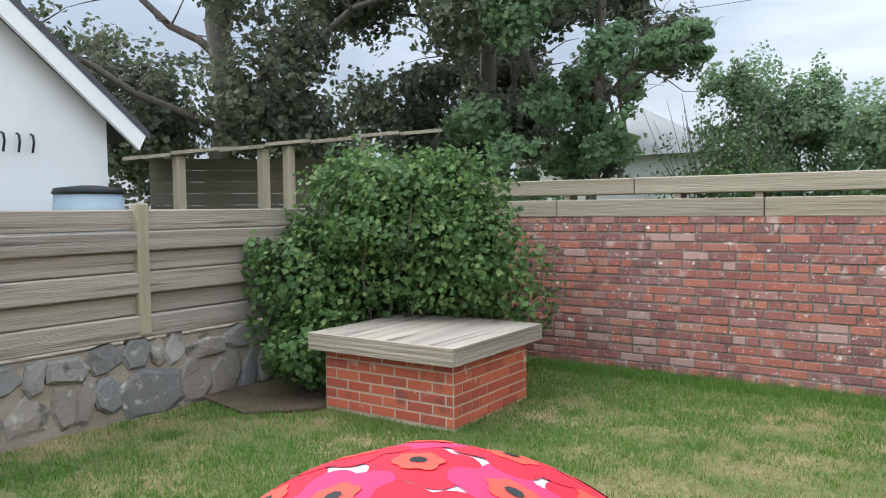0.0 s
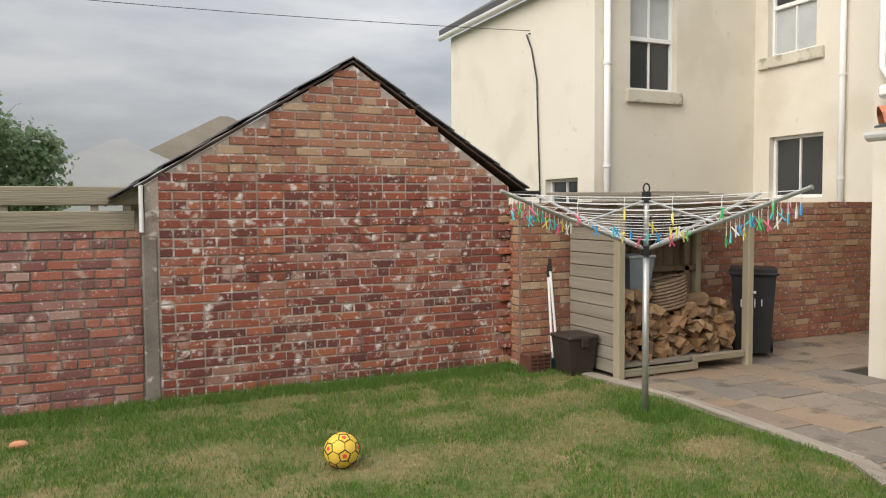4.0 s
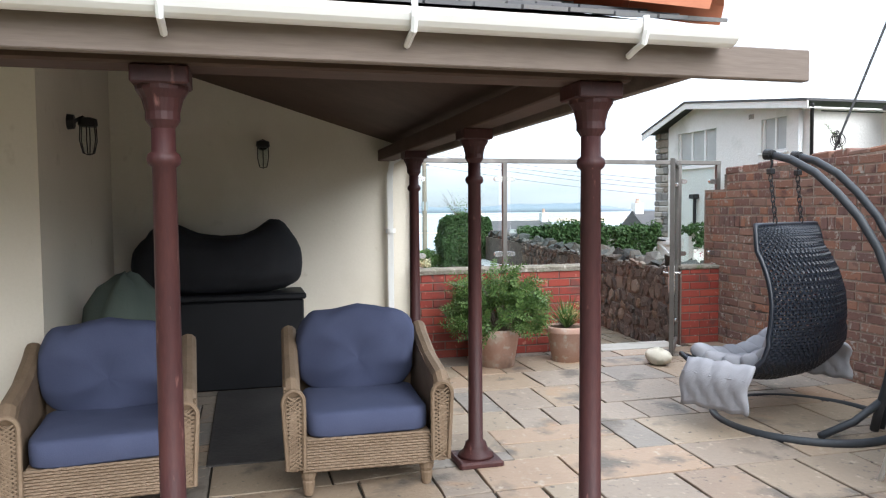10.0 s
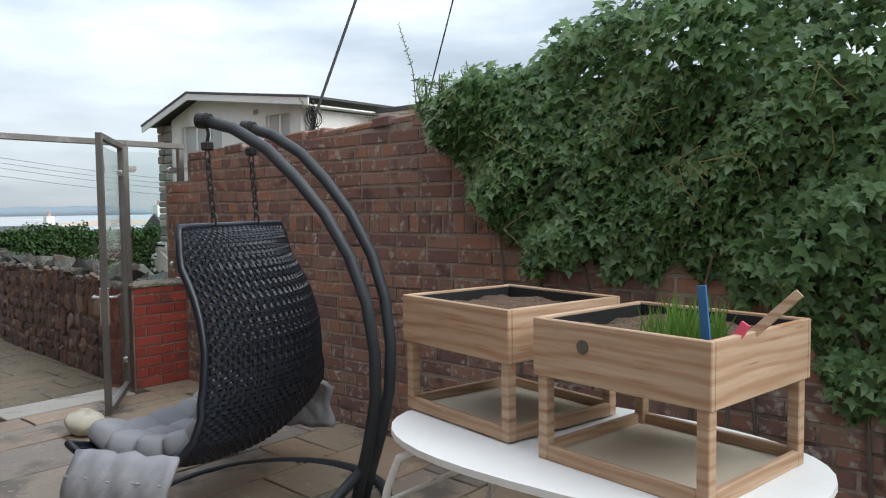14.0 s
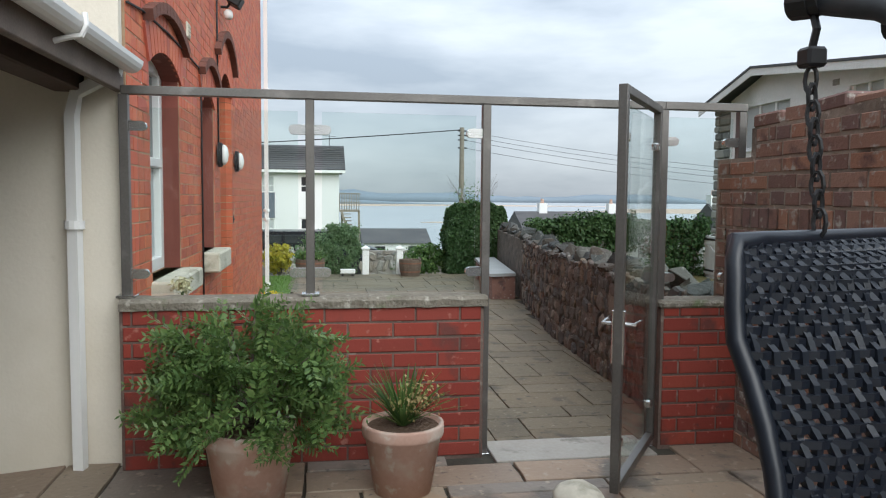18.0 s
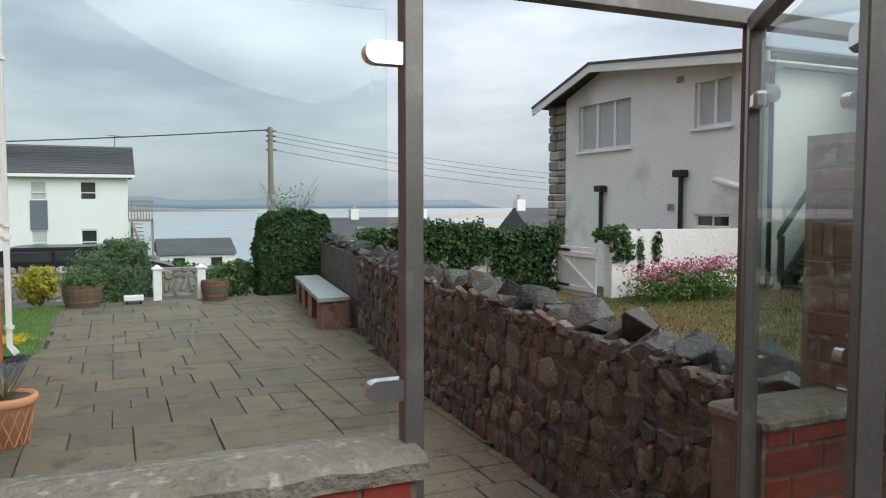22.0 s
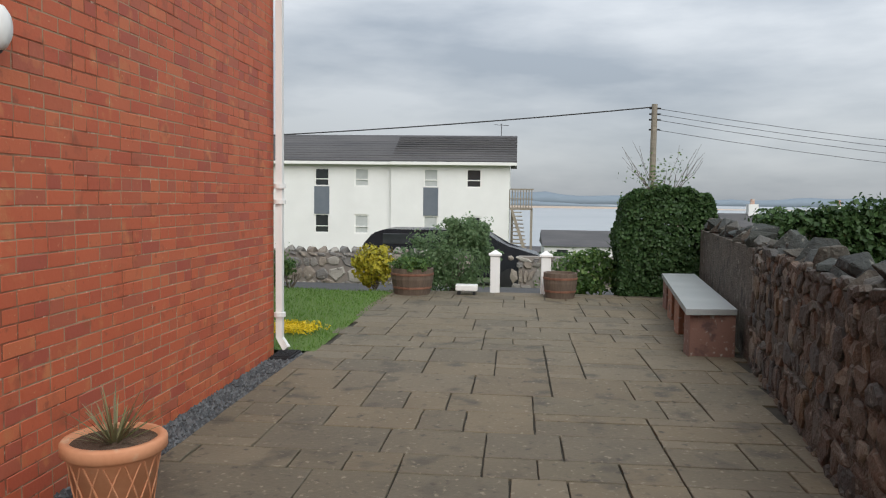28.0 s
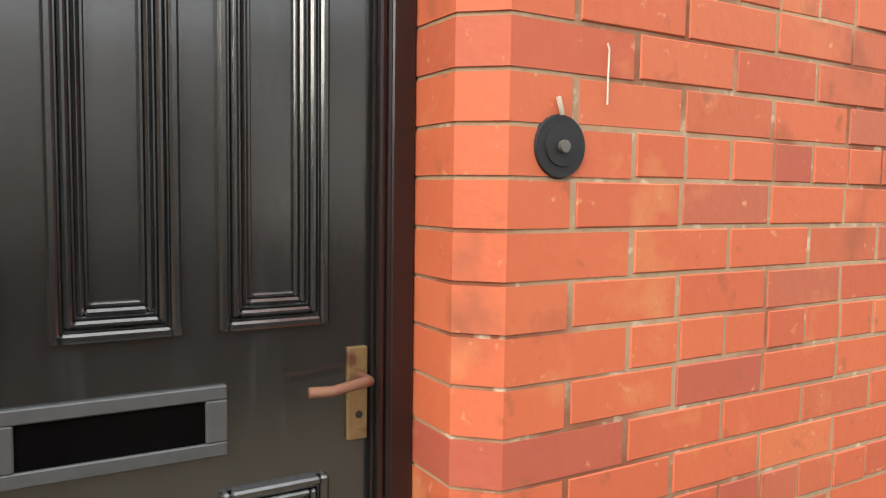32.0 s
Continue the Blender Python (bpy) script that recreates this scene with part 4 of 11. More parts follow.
# dwarf wall and pier at the gate
wall_dwarf = wall("wall_dwarf", "x", 9.43, 9.61, -3.88, -2.09, -0.6, 0.79, [], M_MORTAR_DWARF, "red brick dwarf wall under the glass screen")
wall_pier = wall("wall_pier", "x", 9.43, 9.61, -5.31, -4.86, -0.6, 0.76, [], M_MORTAR_DWARF, "short red brick dwarf wall beside the gate")
def rough_coping(y0, y1, z):
    """A hand-trowelled cement capping with a wavering top and edges."""
    bm = bmesh.new()
    n = int((y1 - y0) / 0.03)
    rows = []
    for k in range(n + 1):
        y = y0 + (y1 - y0) * k / n
        rows.append([bm.verts.new((x + 0.007 * noise2(y, i, 9, z), y, z + h + 0.007 * noise2(y, i * 3, 11, 2.0))) for i, (x, h) in enumerate(((9.412, 0.0), (9.408, 0.038), (9.43, 0.052), (9.52, 0.058), (9.61, 0.052), (9.632, 0.038), (9.628, 0.0)))])
    for a, b in zip(rows, rows[1:]):
        for j in range(7):
            bm.faces.new((a[j], a[(j + 1) % 7], b[(j + 1) % 7], b[j]))
    bm.faces.new(rows[0])
    bm.faces.new(rows[-1][::-1])
    return bm


bm = rough_coping(-3.90, -2.09, 0.788)
solid("coping_dwarf", bm, M_COPING, "rough cement coping on the dwarf wall", "coping")
bm = bmesh.new()
box(bm, (9.41, -5.31, 0.76), (9.63, -4.85, 0.80), 0.012)
solid("coping_pier", bm, M_COPING, "rough cement coping on the short wall", "coping")

# stone wall along the front path
SW = [(9.75, -5.6), (11.0, -5.68), (13.0, -5.85), (15.0, -5.97), (18.0, -6.42), (22.4, -7.0)]
bm = bmesh.new()
for (xa, ya), (xb, yb) in zip(SW, SW[1:]):
    prism(bm, [(xa, ya, -0.5), (xb, yb, -0.5), (xb, yb - 0.38, -0.5), (xa, ya - 0.38, -0.5)], (0, 0, 1.12))
wall_stone = solid("wall_stone", bm, M_STONE_BED, "dark rubble stone wall with upright cope stones", "stone wall")

# neighbouring cream house beyond the yard
NB = thing("neighbour_house", (6.8, 8.6, 0), "cream rendered two-storey neighbouring house", "house")
bm = bmesh.new()
NW1 = (7.40, 8.24, 3.28, 4.75)
holed(bm, "y", 8.6, 8.85, 6.8, 9.77, -0.1, 6.2, [NW1])
NWB = [(7.52, 8.36, 3.85, 5.3), (7.38, 8.30, 1.75, 2.66)]
holed(bm, "x", 9.77, 10.0, 6.5, 8.85, -0.1, 6.2, NWB)
NWC = (9.0, 9.85, 0.9, 2.06)
holed(bm, "x", 6.8, 7.05, 8.85, 13.2, -0.1, 4.9, [NWC])
box(bm, (7.05, 12.95, -0.1), (9.77, 13.2, 4.9))
bmesh.ops.remove_doubles(bm, verts=bm.verts, dist=0.0005)
part("wall", bm, M_RENDER, NB)
bm = bmesh.new()
prism(bm, [(6.62, 8.4, 4.95), (6.62, 13.35, 4.95), (9.0, 13.35, 6.4), (9.0, 8.4, 6.4)], (0, 0, 0.1))
part("roof", bm, M_SLATE_FAR, NB, "dark slate roof")


# ---- porch roof ----
EZ = 2.09
FL, FR, AP = Vector((4.93, 3.12, EZ)), Vector((4.93, -2.12, EZ)), Vector((7.25, 0.5, 2.90))
RE = Vector((9.56, 0.5, 2.90))
SE = Vector((9.56, -2.12, EZ))
LE = Vector((7.25, 3.12, EZ))
porch_roof = thing("porch_roof", (7.25, 0.5, 2.0), "hipped slate porch roof with orange ridge tiles", "porch roof", kind="structure", lift=0.0)
bm = bmesh.new()
for tri in ((FL, FR, AP), (LE, FL, AP), (FR, SE, RE, AP)):
    prism(bm, [v - Vector((0, 0, 0.01)) for v in tri], (0, 0, -0.05))
part("deck", bm, M_BEAM, porch_roof, "dark boarded underside")
# beams, fascia
bm = bmesh.new()
box(bm, (5.12, -1.92, 1.925), (5.28, 2.88, 2.03), 0.008)
part("beam", bm, M_BEAM, porch_roof)
bm = bmesh.new()
box(bm, (5.28, -1.92, 1.925), (9.56, -1.78, 2.03), 0.008)
part("beam", bm, M_BEAM, porch_roof)
bm = bmesh.new()
box(bm, (5.28, 2.74, 1.925), (7.25, 2.88, 2.03), 0.008)
part("beam", bm, M_BEAM, porch_roof)
bm = bmesh.new()
box(bm, (4.99, -2.55, 1.93), (5.03, 3.08, 2.04), 0.004)
part("fascia", bm, M_FASCIA, porch_roof, "weathered fascia board with a broken end")
bm = bmesh.new()
box(bm, (5.03, -2.10, 1.93), (9.56, -2.06, 2.04), 0.004)
part("fascia", bm, M_FASCIA, porch_roof)


def ridge_run(a, b, n):
    for i in range(n):
        p, q = a.lerp(b, i / n), a.lerp(b, (i + 1.06) / n)
        bm = bmesh.new()
        d = (q - p).normalized()
        s = d.cross(Vector((0, 0, 1))).normalized()
        up = s.cross(d)
        rows = []
        for k, (c, lift) in enumerate(((p, 0.012), (p.lerp(q, 0.86), 0.0), (p.lerp(q, 0.88), 0.022), (q, 0.022))):
            rows.append([bm.verts.new(c + s * (0.125 + lift) * math.cos(t) + up * ((0.085 + lift) * math.sin(t) + 0.012)) for t in (radians(a0) for a0 in (-12, 30, 65, 90, 115, 150, 192))])
        for r0, r1 in zip(rows, rows[1:]):
            for j in range(6):
                bm.faces.new((r0[j], r0[j + 1], r1[j + 1], r1[j]))
        part("ridge_tile", bm, M_TERRA, porch_roof)


ridge_run(FL + Vector((0, 0, 0.03)), AP + Vector((0, 0, 0.05)), 10)
ridge_run(FR + Vector((0, 0, 0.03)), AP + Vector((0, 0, 0.05)), 10)


def slate_mesh(w, l, name):
    bm = bmesh.new()
    box(bm, (-w / 2, 0, 0), (w / 2, l, 0.013))
    return mesh_from(name, bm, M_SLATE)


def slate_slope(e0, e1, apex, width=0.155, gauge=0.092, top=None):
    """Slates as parts on the triangle (or trapezoid) from eave e0-e1 up to apex (and top)."""
    me = slate_mesh(width - 0.008, gauge * 1.9, "slate")
    u = (e1 - e0).normalized()
    t = (top or apex)
    nrm = u.cross(apex - e0).normalized()
    if nrm.z < 0:
        nrm = -nrm
    up = nrm.cross(u).normalized()
    if up.z < 0:
        up = -up
    H, L = (apex - e0).dot(up), (e1 - e0).length
    ua, ub = (apex - e0).dot(u), (t - e0).dot(u)
    rot = Matrix((u, up, nrm)).transposed().to_4x4()
    rng = random.Random(4)
    r, made, V, F = 0, 0, [], []
    while r * gauge < H - 0.02:
        v = r * gauge
        lo, hi = ua * v / H, L + (ub - L) * v / H
        k = lo + (width / 2 if r % 2 else 0)
        while k < hi + width * 0.3:
            c = min(max(k, lo + 0.05), hi - 0.05)
            p = e0 + u * c + up * (v - 0.03) + nrm * (0.012 + rng.uniform(0, 0.004)) - base_of(porch_roof)
            m = Matrix.Translation(p) @ rot @ Matrix.Rotation(radians(rng.uniform(-0.9, 0.9)), 4, "Z") @ Matrix.Rotation(radians(-4.6), 4, "X")
            if made < 300:
                ob = new("slate", me)
                ob.parent = porch_roof
                ob.matrix_basis = m
                made += 1
            else:
                n = len(V)
                V += [tuple(m @ q.co) for q in me.vertices]
                F += [tuple(n + i for i in q.vertices) for q in me.polygons]
            k += width
        r += 1
    rest = bpy.data.meshes.new("slating")
    rest.from_pydata(V, [], F)
    rest.materials.append(M_SLATE)
    ob = new("slating", rest)
    ob.parent = porch_roof
    tagged(ob, kind="stuff")


slate_slope(FR, FL, AP)


# gutters
def gutter(bm, a, b, r=0.058):
    a, b = Vector(a), Vector(b)
    d = (b - a).normalized()
    s = d.cross(Vector((0, 0, 1))).normalized()
    rows = []
    for c in (a, b):
        rows.append([bm.verts.new(c + s * rr * math.cos(t) + Vector((0, 0, 1)) * rr * math.sin(t)) for rr, ts in ((r, range(180, 361, 20)), (r - 0.006, range(360, 179, -20))) for t in (radians(q) for q in ts)])
    n = len(rows[0])
    for j in range(n):
        bm.faces.new((rows[0][j], rows[0][(j + 1) % n], rows[1][(j + 1) % n], rows[1][j]))
    bm.faces.new(rows[0])
    bm.faces.new(rows[1][::-1])


bm = bmesh.new()
gutter(bm, (4.93, -2.18, 2.075), (4.93, 3.2, 2.075))
gut = part("gutter", bm, M_WHITE, porch_roof, "white plastic gutter", smooth=False)
for y in (2.9, 2.1, 1.62, 1.05, 0.3, -0.38, -1.08, -1.83):
    bm = bmesh.new()
    tube(bm, [(4.872, y, 2.09), (4.868, y, 2.045), (4.885, y, 2.008), (4.93, y, 2.000), (4.985, y, 1.985)], 0.011, 6)
    part("bracket", bm, M_WHITE, gut)
bm = bmesh.new()
gutter(bm, (5.0, -2.15, 2.072), (9.5, -2.15, 2.072))
gut2 = part("gutter", bm, M_WHITE, porch_roof, "white plastic gutter")
for x in (5.6, 6.6, 7.6, 8.6):
    bm = bmesh.new()
    tube(bm, [(x, -2.208, 2.09), (x, -2.212, 2.045), (x, -2.195, 2.008), (x, -2.15, 2.0), (x, -2.10, 1.985)], 0.011, 6)
    part("bracket", bm, M_WHITE, gut2)


# cast iron posts
def post(x, y):
    p = thing("porch_post", (x, y, 0), "flaking oxblood painted cast-iron porch post on a square foot", "post", "posts of the porch", lift=0.0)
    bm = bmesh.new()
    f = ground_rise(x, y)
    box(bm, (x - 0.13, y - 0.13, f - 0.012), (x + 0.13, y + 0.13, f + 0.03), 0.012)
    part("foot", bm, M_POST, p)
    bm = bmesh.new()
    lathe(bm, [(0.105, f + 0.03), (0.10, f + 0.045), (0.075, f + 0.06), (0.064, f + 0.09), (0.060, f + 0.11), (0.042, f + 0.12), (0.036, 1.62), (0.048, 1.63), (0.052, 1.645), (0.048, 1.66), (0.036, 1.67), (0.036, 1.76)], (x, y, 0), 18)
    part("shaft", bm, M_POST, p, smooth=True)
    bm = bmesh.new()
    lathe(bm, [(0.036, 1.74), (0.052, 1.765), (0.052, 1.79), (0.062, 1.83), (0.078, 1.855), (0.08, 1.87)], (x, y, 0), 18)
    box(bm, (x - 0.085, y - 0.085, 1.868), (x + 0.085, y + 0.085, 1.926), 0.006)
    part("capital", bm, M_POST, p)
    return p


for xy in ((5.2, 2.77), (5.2, 1.2), (5.2, -0.35), (5.2, -1.80), (6.75, -1.84), (8.35, -1.85)):
    post(*xy)


# ---- windows and doors ----
def window(name, axis, c, out, u0, u1, z0, z1, mull=1, trans=0.5, sill=None, label="white framed window", material=M_WHITE, panes=("dark", "dark"), deep=0.09, bars=True, t=0.045, barw=0.011):
    """A white window set back in its opening; out: the side it faces; panes: lower and upper filling."""
    w = thing(name, pt(axis, c, (u0 + u1) / 2, z0), label, "window", kind="structure")
    f0, f1 = c - out * deep, c - out * (deep + 0.06)
    bm = bmesh.new()
    for a, b, s, e in ((u0, u0 + t, z0, z1), (u1 - t, u1, z0, z1), (u0 + t, u1 - t, z0, z0 + t), (u0 + t, u1 - t, z1 - t, z1)):
        pbox(bm, axis, f0, f1, a, b, s, e, 0.006)
    if trans:
        zt = z0 + (z1 - z0) * trans
        pbox(bm, axis, f0 + out * 0.006, f1, u0 + t, u1 - t, zt - 0.03, zt + 0.03, 0.005)
    part("frame", bm, material, w)
    if bars:
        for k in range(mull):
            um = u0 + (u1 - u0) * (k + 1) / (mull + 1)
            bm = bmesh.new()
            pbox(bm, axis, f0 - out * 0.015, f1, um - barw, um + barw, z0 + t, z1 - t)
            part("glazing_bar", bm, material, w)
    g = c - out * (deep + 0.045)
    spans = [(z0 + t, z1 - t)] if not trans else [(z0 + t, zt - 0.03), (zt + 0.03, z1 - t)]
    for (s, e), kind in zip(spans, panes):
        bm = bmesh.new()
        pbox(bm, axis, g, g - out * 0.004, u0 + t, u1 - t, s, e)
        part("pane", bm, {"dark": M_WINDOW, "blind": M_BLIND, "curtain": M_CURTAIN_SKY}[kind], w)
    if sill:
        bm = bmesh.new()
        pbox(bm, axis, c + out * sill[0], c - out * deep, u0 - sill[1], u1 + sill[1], z0 - sill[2], z0, 0.012)
        part("sill", bm, sill[3] if len(sill) > 3 else M_STONE_SILL, w)
    return w


window("window_1", "x", 7.25, -1, *WIN, 1, 0.5, (0.06, 0.11, 0.14), "white sash window with tan blind half down", panes=("dark", "blind"))
window("window_2", "y", 8.6, -1, *NW1, 1, 0.5, (0.06, 0.08, 0.18), "white sash window with weathered stone sill", panes=("dark", "curtain"))
window("window_3", "x", 9.77, -1, *NWB[0], 1, 0.5, (0.06, 0.14, 0.17), "white sash window with pale curtain", panes=("curtain", "dark"))
window("window_4", "x", 9.77, -1, *NWB[1], 1, 0, None, "white window with dark slatted blind")
window("window_5", "x", 6.8, -1, *NWC, 1, 0.5, None, "small white arched-head window")
window("window_6", "y", -2.1, -1, *RW1, 0, 0.52, (0.13, 0.04, 0.13), "tall white sash window in red brick", panes=("curtain", "dark"), deep=0.12, t=0.085)
window("window_7", "y", -2.1, -1, *RW2, 0, 0, (0.13, 0.05, 0.16), "narrow white window in red brick", panes=("curtain",), deep=0.12, t=0.07)

# dark red linings of the deep reveals
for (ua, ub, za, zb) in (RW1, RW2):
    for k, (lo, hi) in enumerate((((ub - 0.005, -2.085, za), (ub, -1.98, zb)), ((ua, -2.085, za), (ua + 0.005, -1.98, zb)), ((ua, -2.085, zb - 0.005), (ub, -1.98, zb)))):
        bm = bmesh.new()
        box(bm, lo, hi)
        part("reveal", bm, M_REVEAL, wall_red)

# stable door
sd = thing("stable_door", (7.25, 2.29, 0), "white boarded stable door with a small dark pane", "door", kind="structure")
bm = bmesh.new()
for a, b, s, e in ((1.90, 1.945, 0, 1.86), (2.635, 2.68, 0, 1.86), (1.945, 2.635, 1.815, 1.86)):
    pbox(bm, "x", 7.30, 7.40, a, b, s, e, 0.005)
part("frame", bm, M_WHITE, sd)
for nm, s, e in (("lower_leaf", 0.03, 0.86), ("upper_leaf", 0.885, 1.815)):
    bm = bmesh.new()
    y0, y1 = 1.947, 2.633
    for a, b, c, d in ((y0, y0 + 0.10, s, e), (y1 - 0.10, y1, s, e), (y0 + 0.10, y1 - 0.10, s, s + 0.10), (y0 + 0.10, y1 - 0.10, e - 0.10, e)):
        pbox(bm, "x", 7.325, 7.375, a, b, c, d, 0.004)
    leaf = part(nm, bm, M_WHITE, sd)
    for k in range(6):
        a = y0 + 0.10 + k * (y1 - y0 - 0.2) / 6
        bm = bmesh.new()
        pbox(bm, "x", 7.334, 7.36, a + 0.002, a + (y1 - y0 - 0.2) / 6 - 0.002, s + 0.10, e - 0.10, 0.004)
        part("board", bm, M_WHITE, leaf)
bm = bmesh.new()
pbox(bm, "x", 7.315, 7.37, 2.22, 2.37, 1.13, 1.43, 0.006)
part("pane_frame", bm, M_WHITE, sd)
bm = bmesh.new()
pbox(bm, "x", 7.311, 7.33, 2.24, 2.35, 1.15, 1.41)
part("pane", bm, M_WINDOW, sd)
for z in (0.045, 0.872):
    bm = bmesh.new()
    pbox(bm, "x", 7.31, 7.33, 1.96, 2.62, z - 0.012, z + 0.012, 0.003)
    part("drip_rail", bm, M_BRASS, sd, "brass drip rail")
bm = bmesh.new()
pbox(bm, "x", 7.312, 7.325, 2.585, 2.615, 1.0, 1.24, 0.004)
tube(bm, [(7.315, 2.60, 1.13), (7.285, 2.60, 1.13), (7.28, 2.58, 1.13), (7.28, 2.50, 1.128)], 0.009, 8)
part("handle", bm, M_STEEL, sd)
bm = bmesh.new()
cyl(bm, (7.325, 2.60, 0.62), (7.305, 2.60, 0.62), 0.02)
part("lock", bm, M_STEEL, sd)
bm = bmesh.new()
pbox(bm, "x", 7.20, 7.32, 1.90, 2.68, -0.02, 0.02, 0.005)
part("threshold_strip", bm, M_CONCRETE, sd)
bm = bmesh.new()
box(bm, (6.72, 1.93, -0.008), (7.12, 2.62, 0.012), 0.004)
solid("door_mat", bm, M_BLACK_PLASTIC, "black rubber mat before the stable door", "mat", "")


# ---- rear garden ----
cope = thing("wall_boards", (-2, 6.9, 1.46), "two greenish weathered boards along the garden wall top", "boarding")
for z0, z1, cuts in ((1.46, 1.63, (-5.4, -3.3, -1.35, 0.86)), (1.675, 1.83, (-5.4, -2.5, -0.4, 0.90))):
    for a, b in zip(cuts, cuts[1:]):
        bm = bmesh.new()
        box(bm, (a + 0.004, 6.845, z0), (b - 0.004, 7.09, z1), 0.008)
        part("board", bm, M_TIMBER_COPE, cope)
for x in (-4.3, -3.2, -2.1, -1.4, -0.1, 0.55, 0.8):
    bm = bmesh.new()
    box(bm, (x - 0.03, 6.87, 1.625), (x + 0.03, 7.06, 1.68))
    part("spacer", bm, M_TIMBER, cope)

fence = thing("timber_fence", (-5.2, 3.0, 0.56), "weathered grey sleeper fence on a rubble base", "fence")
bz = [0.60, 0.775, 0.935, 1.105, 1.26, 1.415, 1.58]
for k in range(6):
    off = 0.045 if k % 2 == 0 else 0.0
    for a, b in ((-6.0, -1.2), (-1.2, 1.6), (1.6, 3.42 if k % 2 else 3.38), (3.42 if k % 2 else 3.38, 6.8)):
        bm = bmesh.new()
        box(bm, (-5.22, a + 0.004, bz[k]), (-5.16 + off + 0.03, b - 0.004, bz[k + 1] - 0.006), 0.01)
        part("rail_board", bm, M_TIMBER_Y, fence)
for y in (-2.2, 0.6, 3.4, 6.0):
    bm = bmesh.new()
    box(bm, (-5.17, y - 0.05, 0.62), (-5.075, y + 0.05, 1.62), 0.008)
    part("fence_post", bm, M_TIMBER_Z, fence)


def stone_mesh(seed, name, material, corners=15):
    """A broken stone about 1 across: the hull of scattered points, with its edges knocked off."""
    rng = random.Random(seed * 7 + 1)
    bm = bmesh.new()
    for k in range(corners):
        d = Vector((rng.gauss(0, 1), rng.gauss(0, 1), rng.gauss(0, 1))).normalized()
        m = max(abs(d.x), abs(d.y), abs(d.z))
        bm.verts.new(d * (0.5 / (0.45 + 0.55 * m)) * rng.uniform(0.82, 1.12))
    r = bmesh.ops.convex_hull(bm, input=bm.verts[:])
    bmesh.ops.delete(bm, geom=[e for e in r["geom_interior"] if isinstance(e, bmesh.types.BMVert)], context="VERTS")
    bmesh.ops.bevel(bm, geom=bm.edges[:], offset=0.02, segments=1, affect="EDGES")
    return mesh_from(name, bm, material)


def stone_plate(seed, name, material):
    """A flat-faced walling stone about 1 across, its broken face at +y."""
    rng = random.Random(seed * 13 + 5)
    bm = bmesh.new()
    n = rng.choice((5, 6, 6, 7, 8))
    ph = rng.uniform(0, 6.28)
    poly = []
    for k in range(n):
        a = ph + 2 * math.pi * (k + rng.uniform(-0.28, 0.28)) / n
        c, q = math.cos(a), math.sin(a)
        e = 0.5 / max(abs(c), abs(q)) * 0.45 + 0.5 * 0.55
        poly.append((c * e * rng.uniform(0.85, 1.06), q * e * rng.uniform(0.85, 1.06)))
    back = [bm.verts.new((p, -0.5, q)) for p, q in poly]
    rim = [bm.verts.new((p, 0.22 + rng.uniform(-0.12, 0.12), q)) for p, q in poly]
    face = [bm.verts.new((p * 0.78 + rng.uniform(-0.03, 0.03), 0.5 + rng.uniform(-0.16, 0.12), q * 0.78 + rng.uniform(-0.03, 0.03))) for p, q in poly]
    mid = bm.verts.new((rng.uniform(-0.12, 0.12), 0.5 + rng.uniform(-0.05, 0.16), rng.uniform(-0.12, 0.12)))
    for k in range(n):
        j = (k + 1) % n
        bm.faces.new((back[k], back[j], rim[j], rim[k]))
        bm.faces.new((rim[k], rim[j], face[j], face[k]))
        bm.faces.new((face[k], face[j], mid))
    return mesh_from(name, bm, material)


def rubble(parent, name, material, runs, z0, z1, size, seed, flat=0.35, limit=300, gapf=0.96, lean=0.45):
    """Stones as parts laid in rough rows on a wall face that follows runs of (x, y) with outward side."""
    rng = random.Random(seed)
    mes = [stone_plate(seed + k, name, material) for k in range(16)]
    rows = [([v.co.copy() for v in me.vertices], [tuple(p.vertices) for p in me.polygons]) for me in mes]
    o = base_of(parent)
    made, V, F = 0, [], []
    for (a, b, side) in runs:
        a, b = Vector((*a, 0)), Vector((*b, 0))
        d = (b - a)
        L = d.length
        d.normalize()
        nrm = Vector((-d.y, d.x, 0)) * side
        rot = Matrix((d, nrm, Vector((0, 0, 1)))).transposed().to_4x4()
        z = z0
        while z < z1 - 0.04:
            h = size * rng.choice((0.42, 0.55, 0.7, 0.9, 1.1))
            h = min(h, z1 - z)
            u = -rng.random() * size
            while u < L:
                w = size * rng.choice((0.35, 0.5, 0.65, 0.8, 1.0, 1.35))
                hh = h * rng.uniform(0.8, 1.2)
                c = a + d * (u + w / 2) + nrm * rng.uniform(-0.016, 0.006) + Vector((0, 0, z + h / 2 + rng.uniform(-0.03, 0.03)))
                k = rng.randrange(len(mes))
                m = Matrix.Translation(c - o) @ rot @ Matrix.Rotation(rng.uniform(-lean, lean), 4, "Y") @ Matrix.Diagonal((w * gapf, size * flat, hh * gapf, 1))
                if made < limit:
                    ob = new(name, mes[k])
                    ob.parent = parent
                    ob.matrix_basis = m
                    made += 1
                else:
                    n = len(V)
                    V += [tuple(m @ v) for v in rows[k][0]]
                    F += [tuple(n + i for i in q) for q in rows[k][1]]
                u += w * 0.97
            z += h * 0.97
    if V:
        me = bpy.data.meshes.new("stonework")
        me.from_pydata(V, [], F)
        me.materials.append(material)
        ob = new("stonework", me)
        ob.parent = parent
        tagged(ob, kind="stuff")


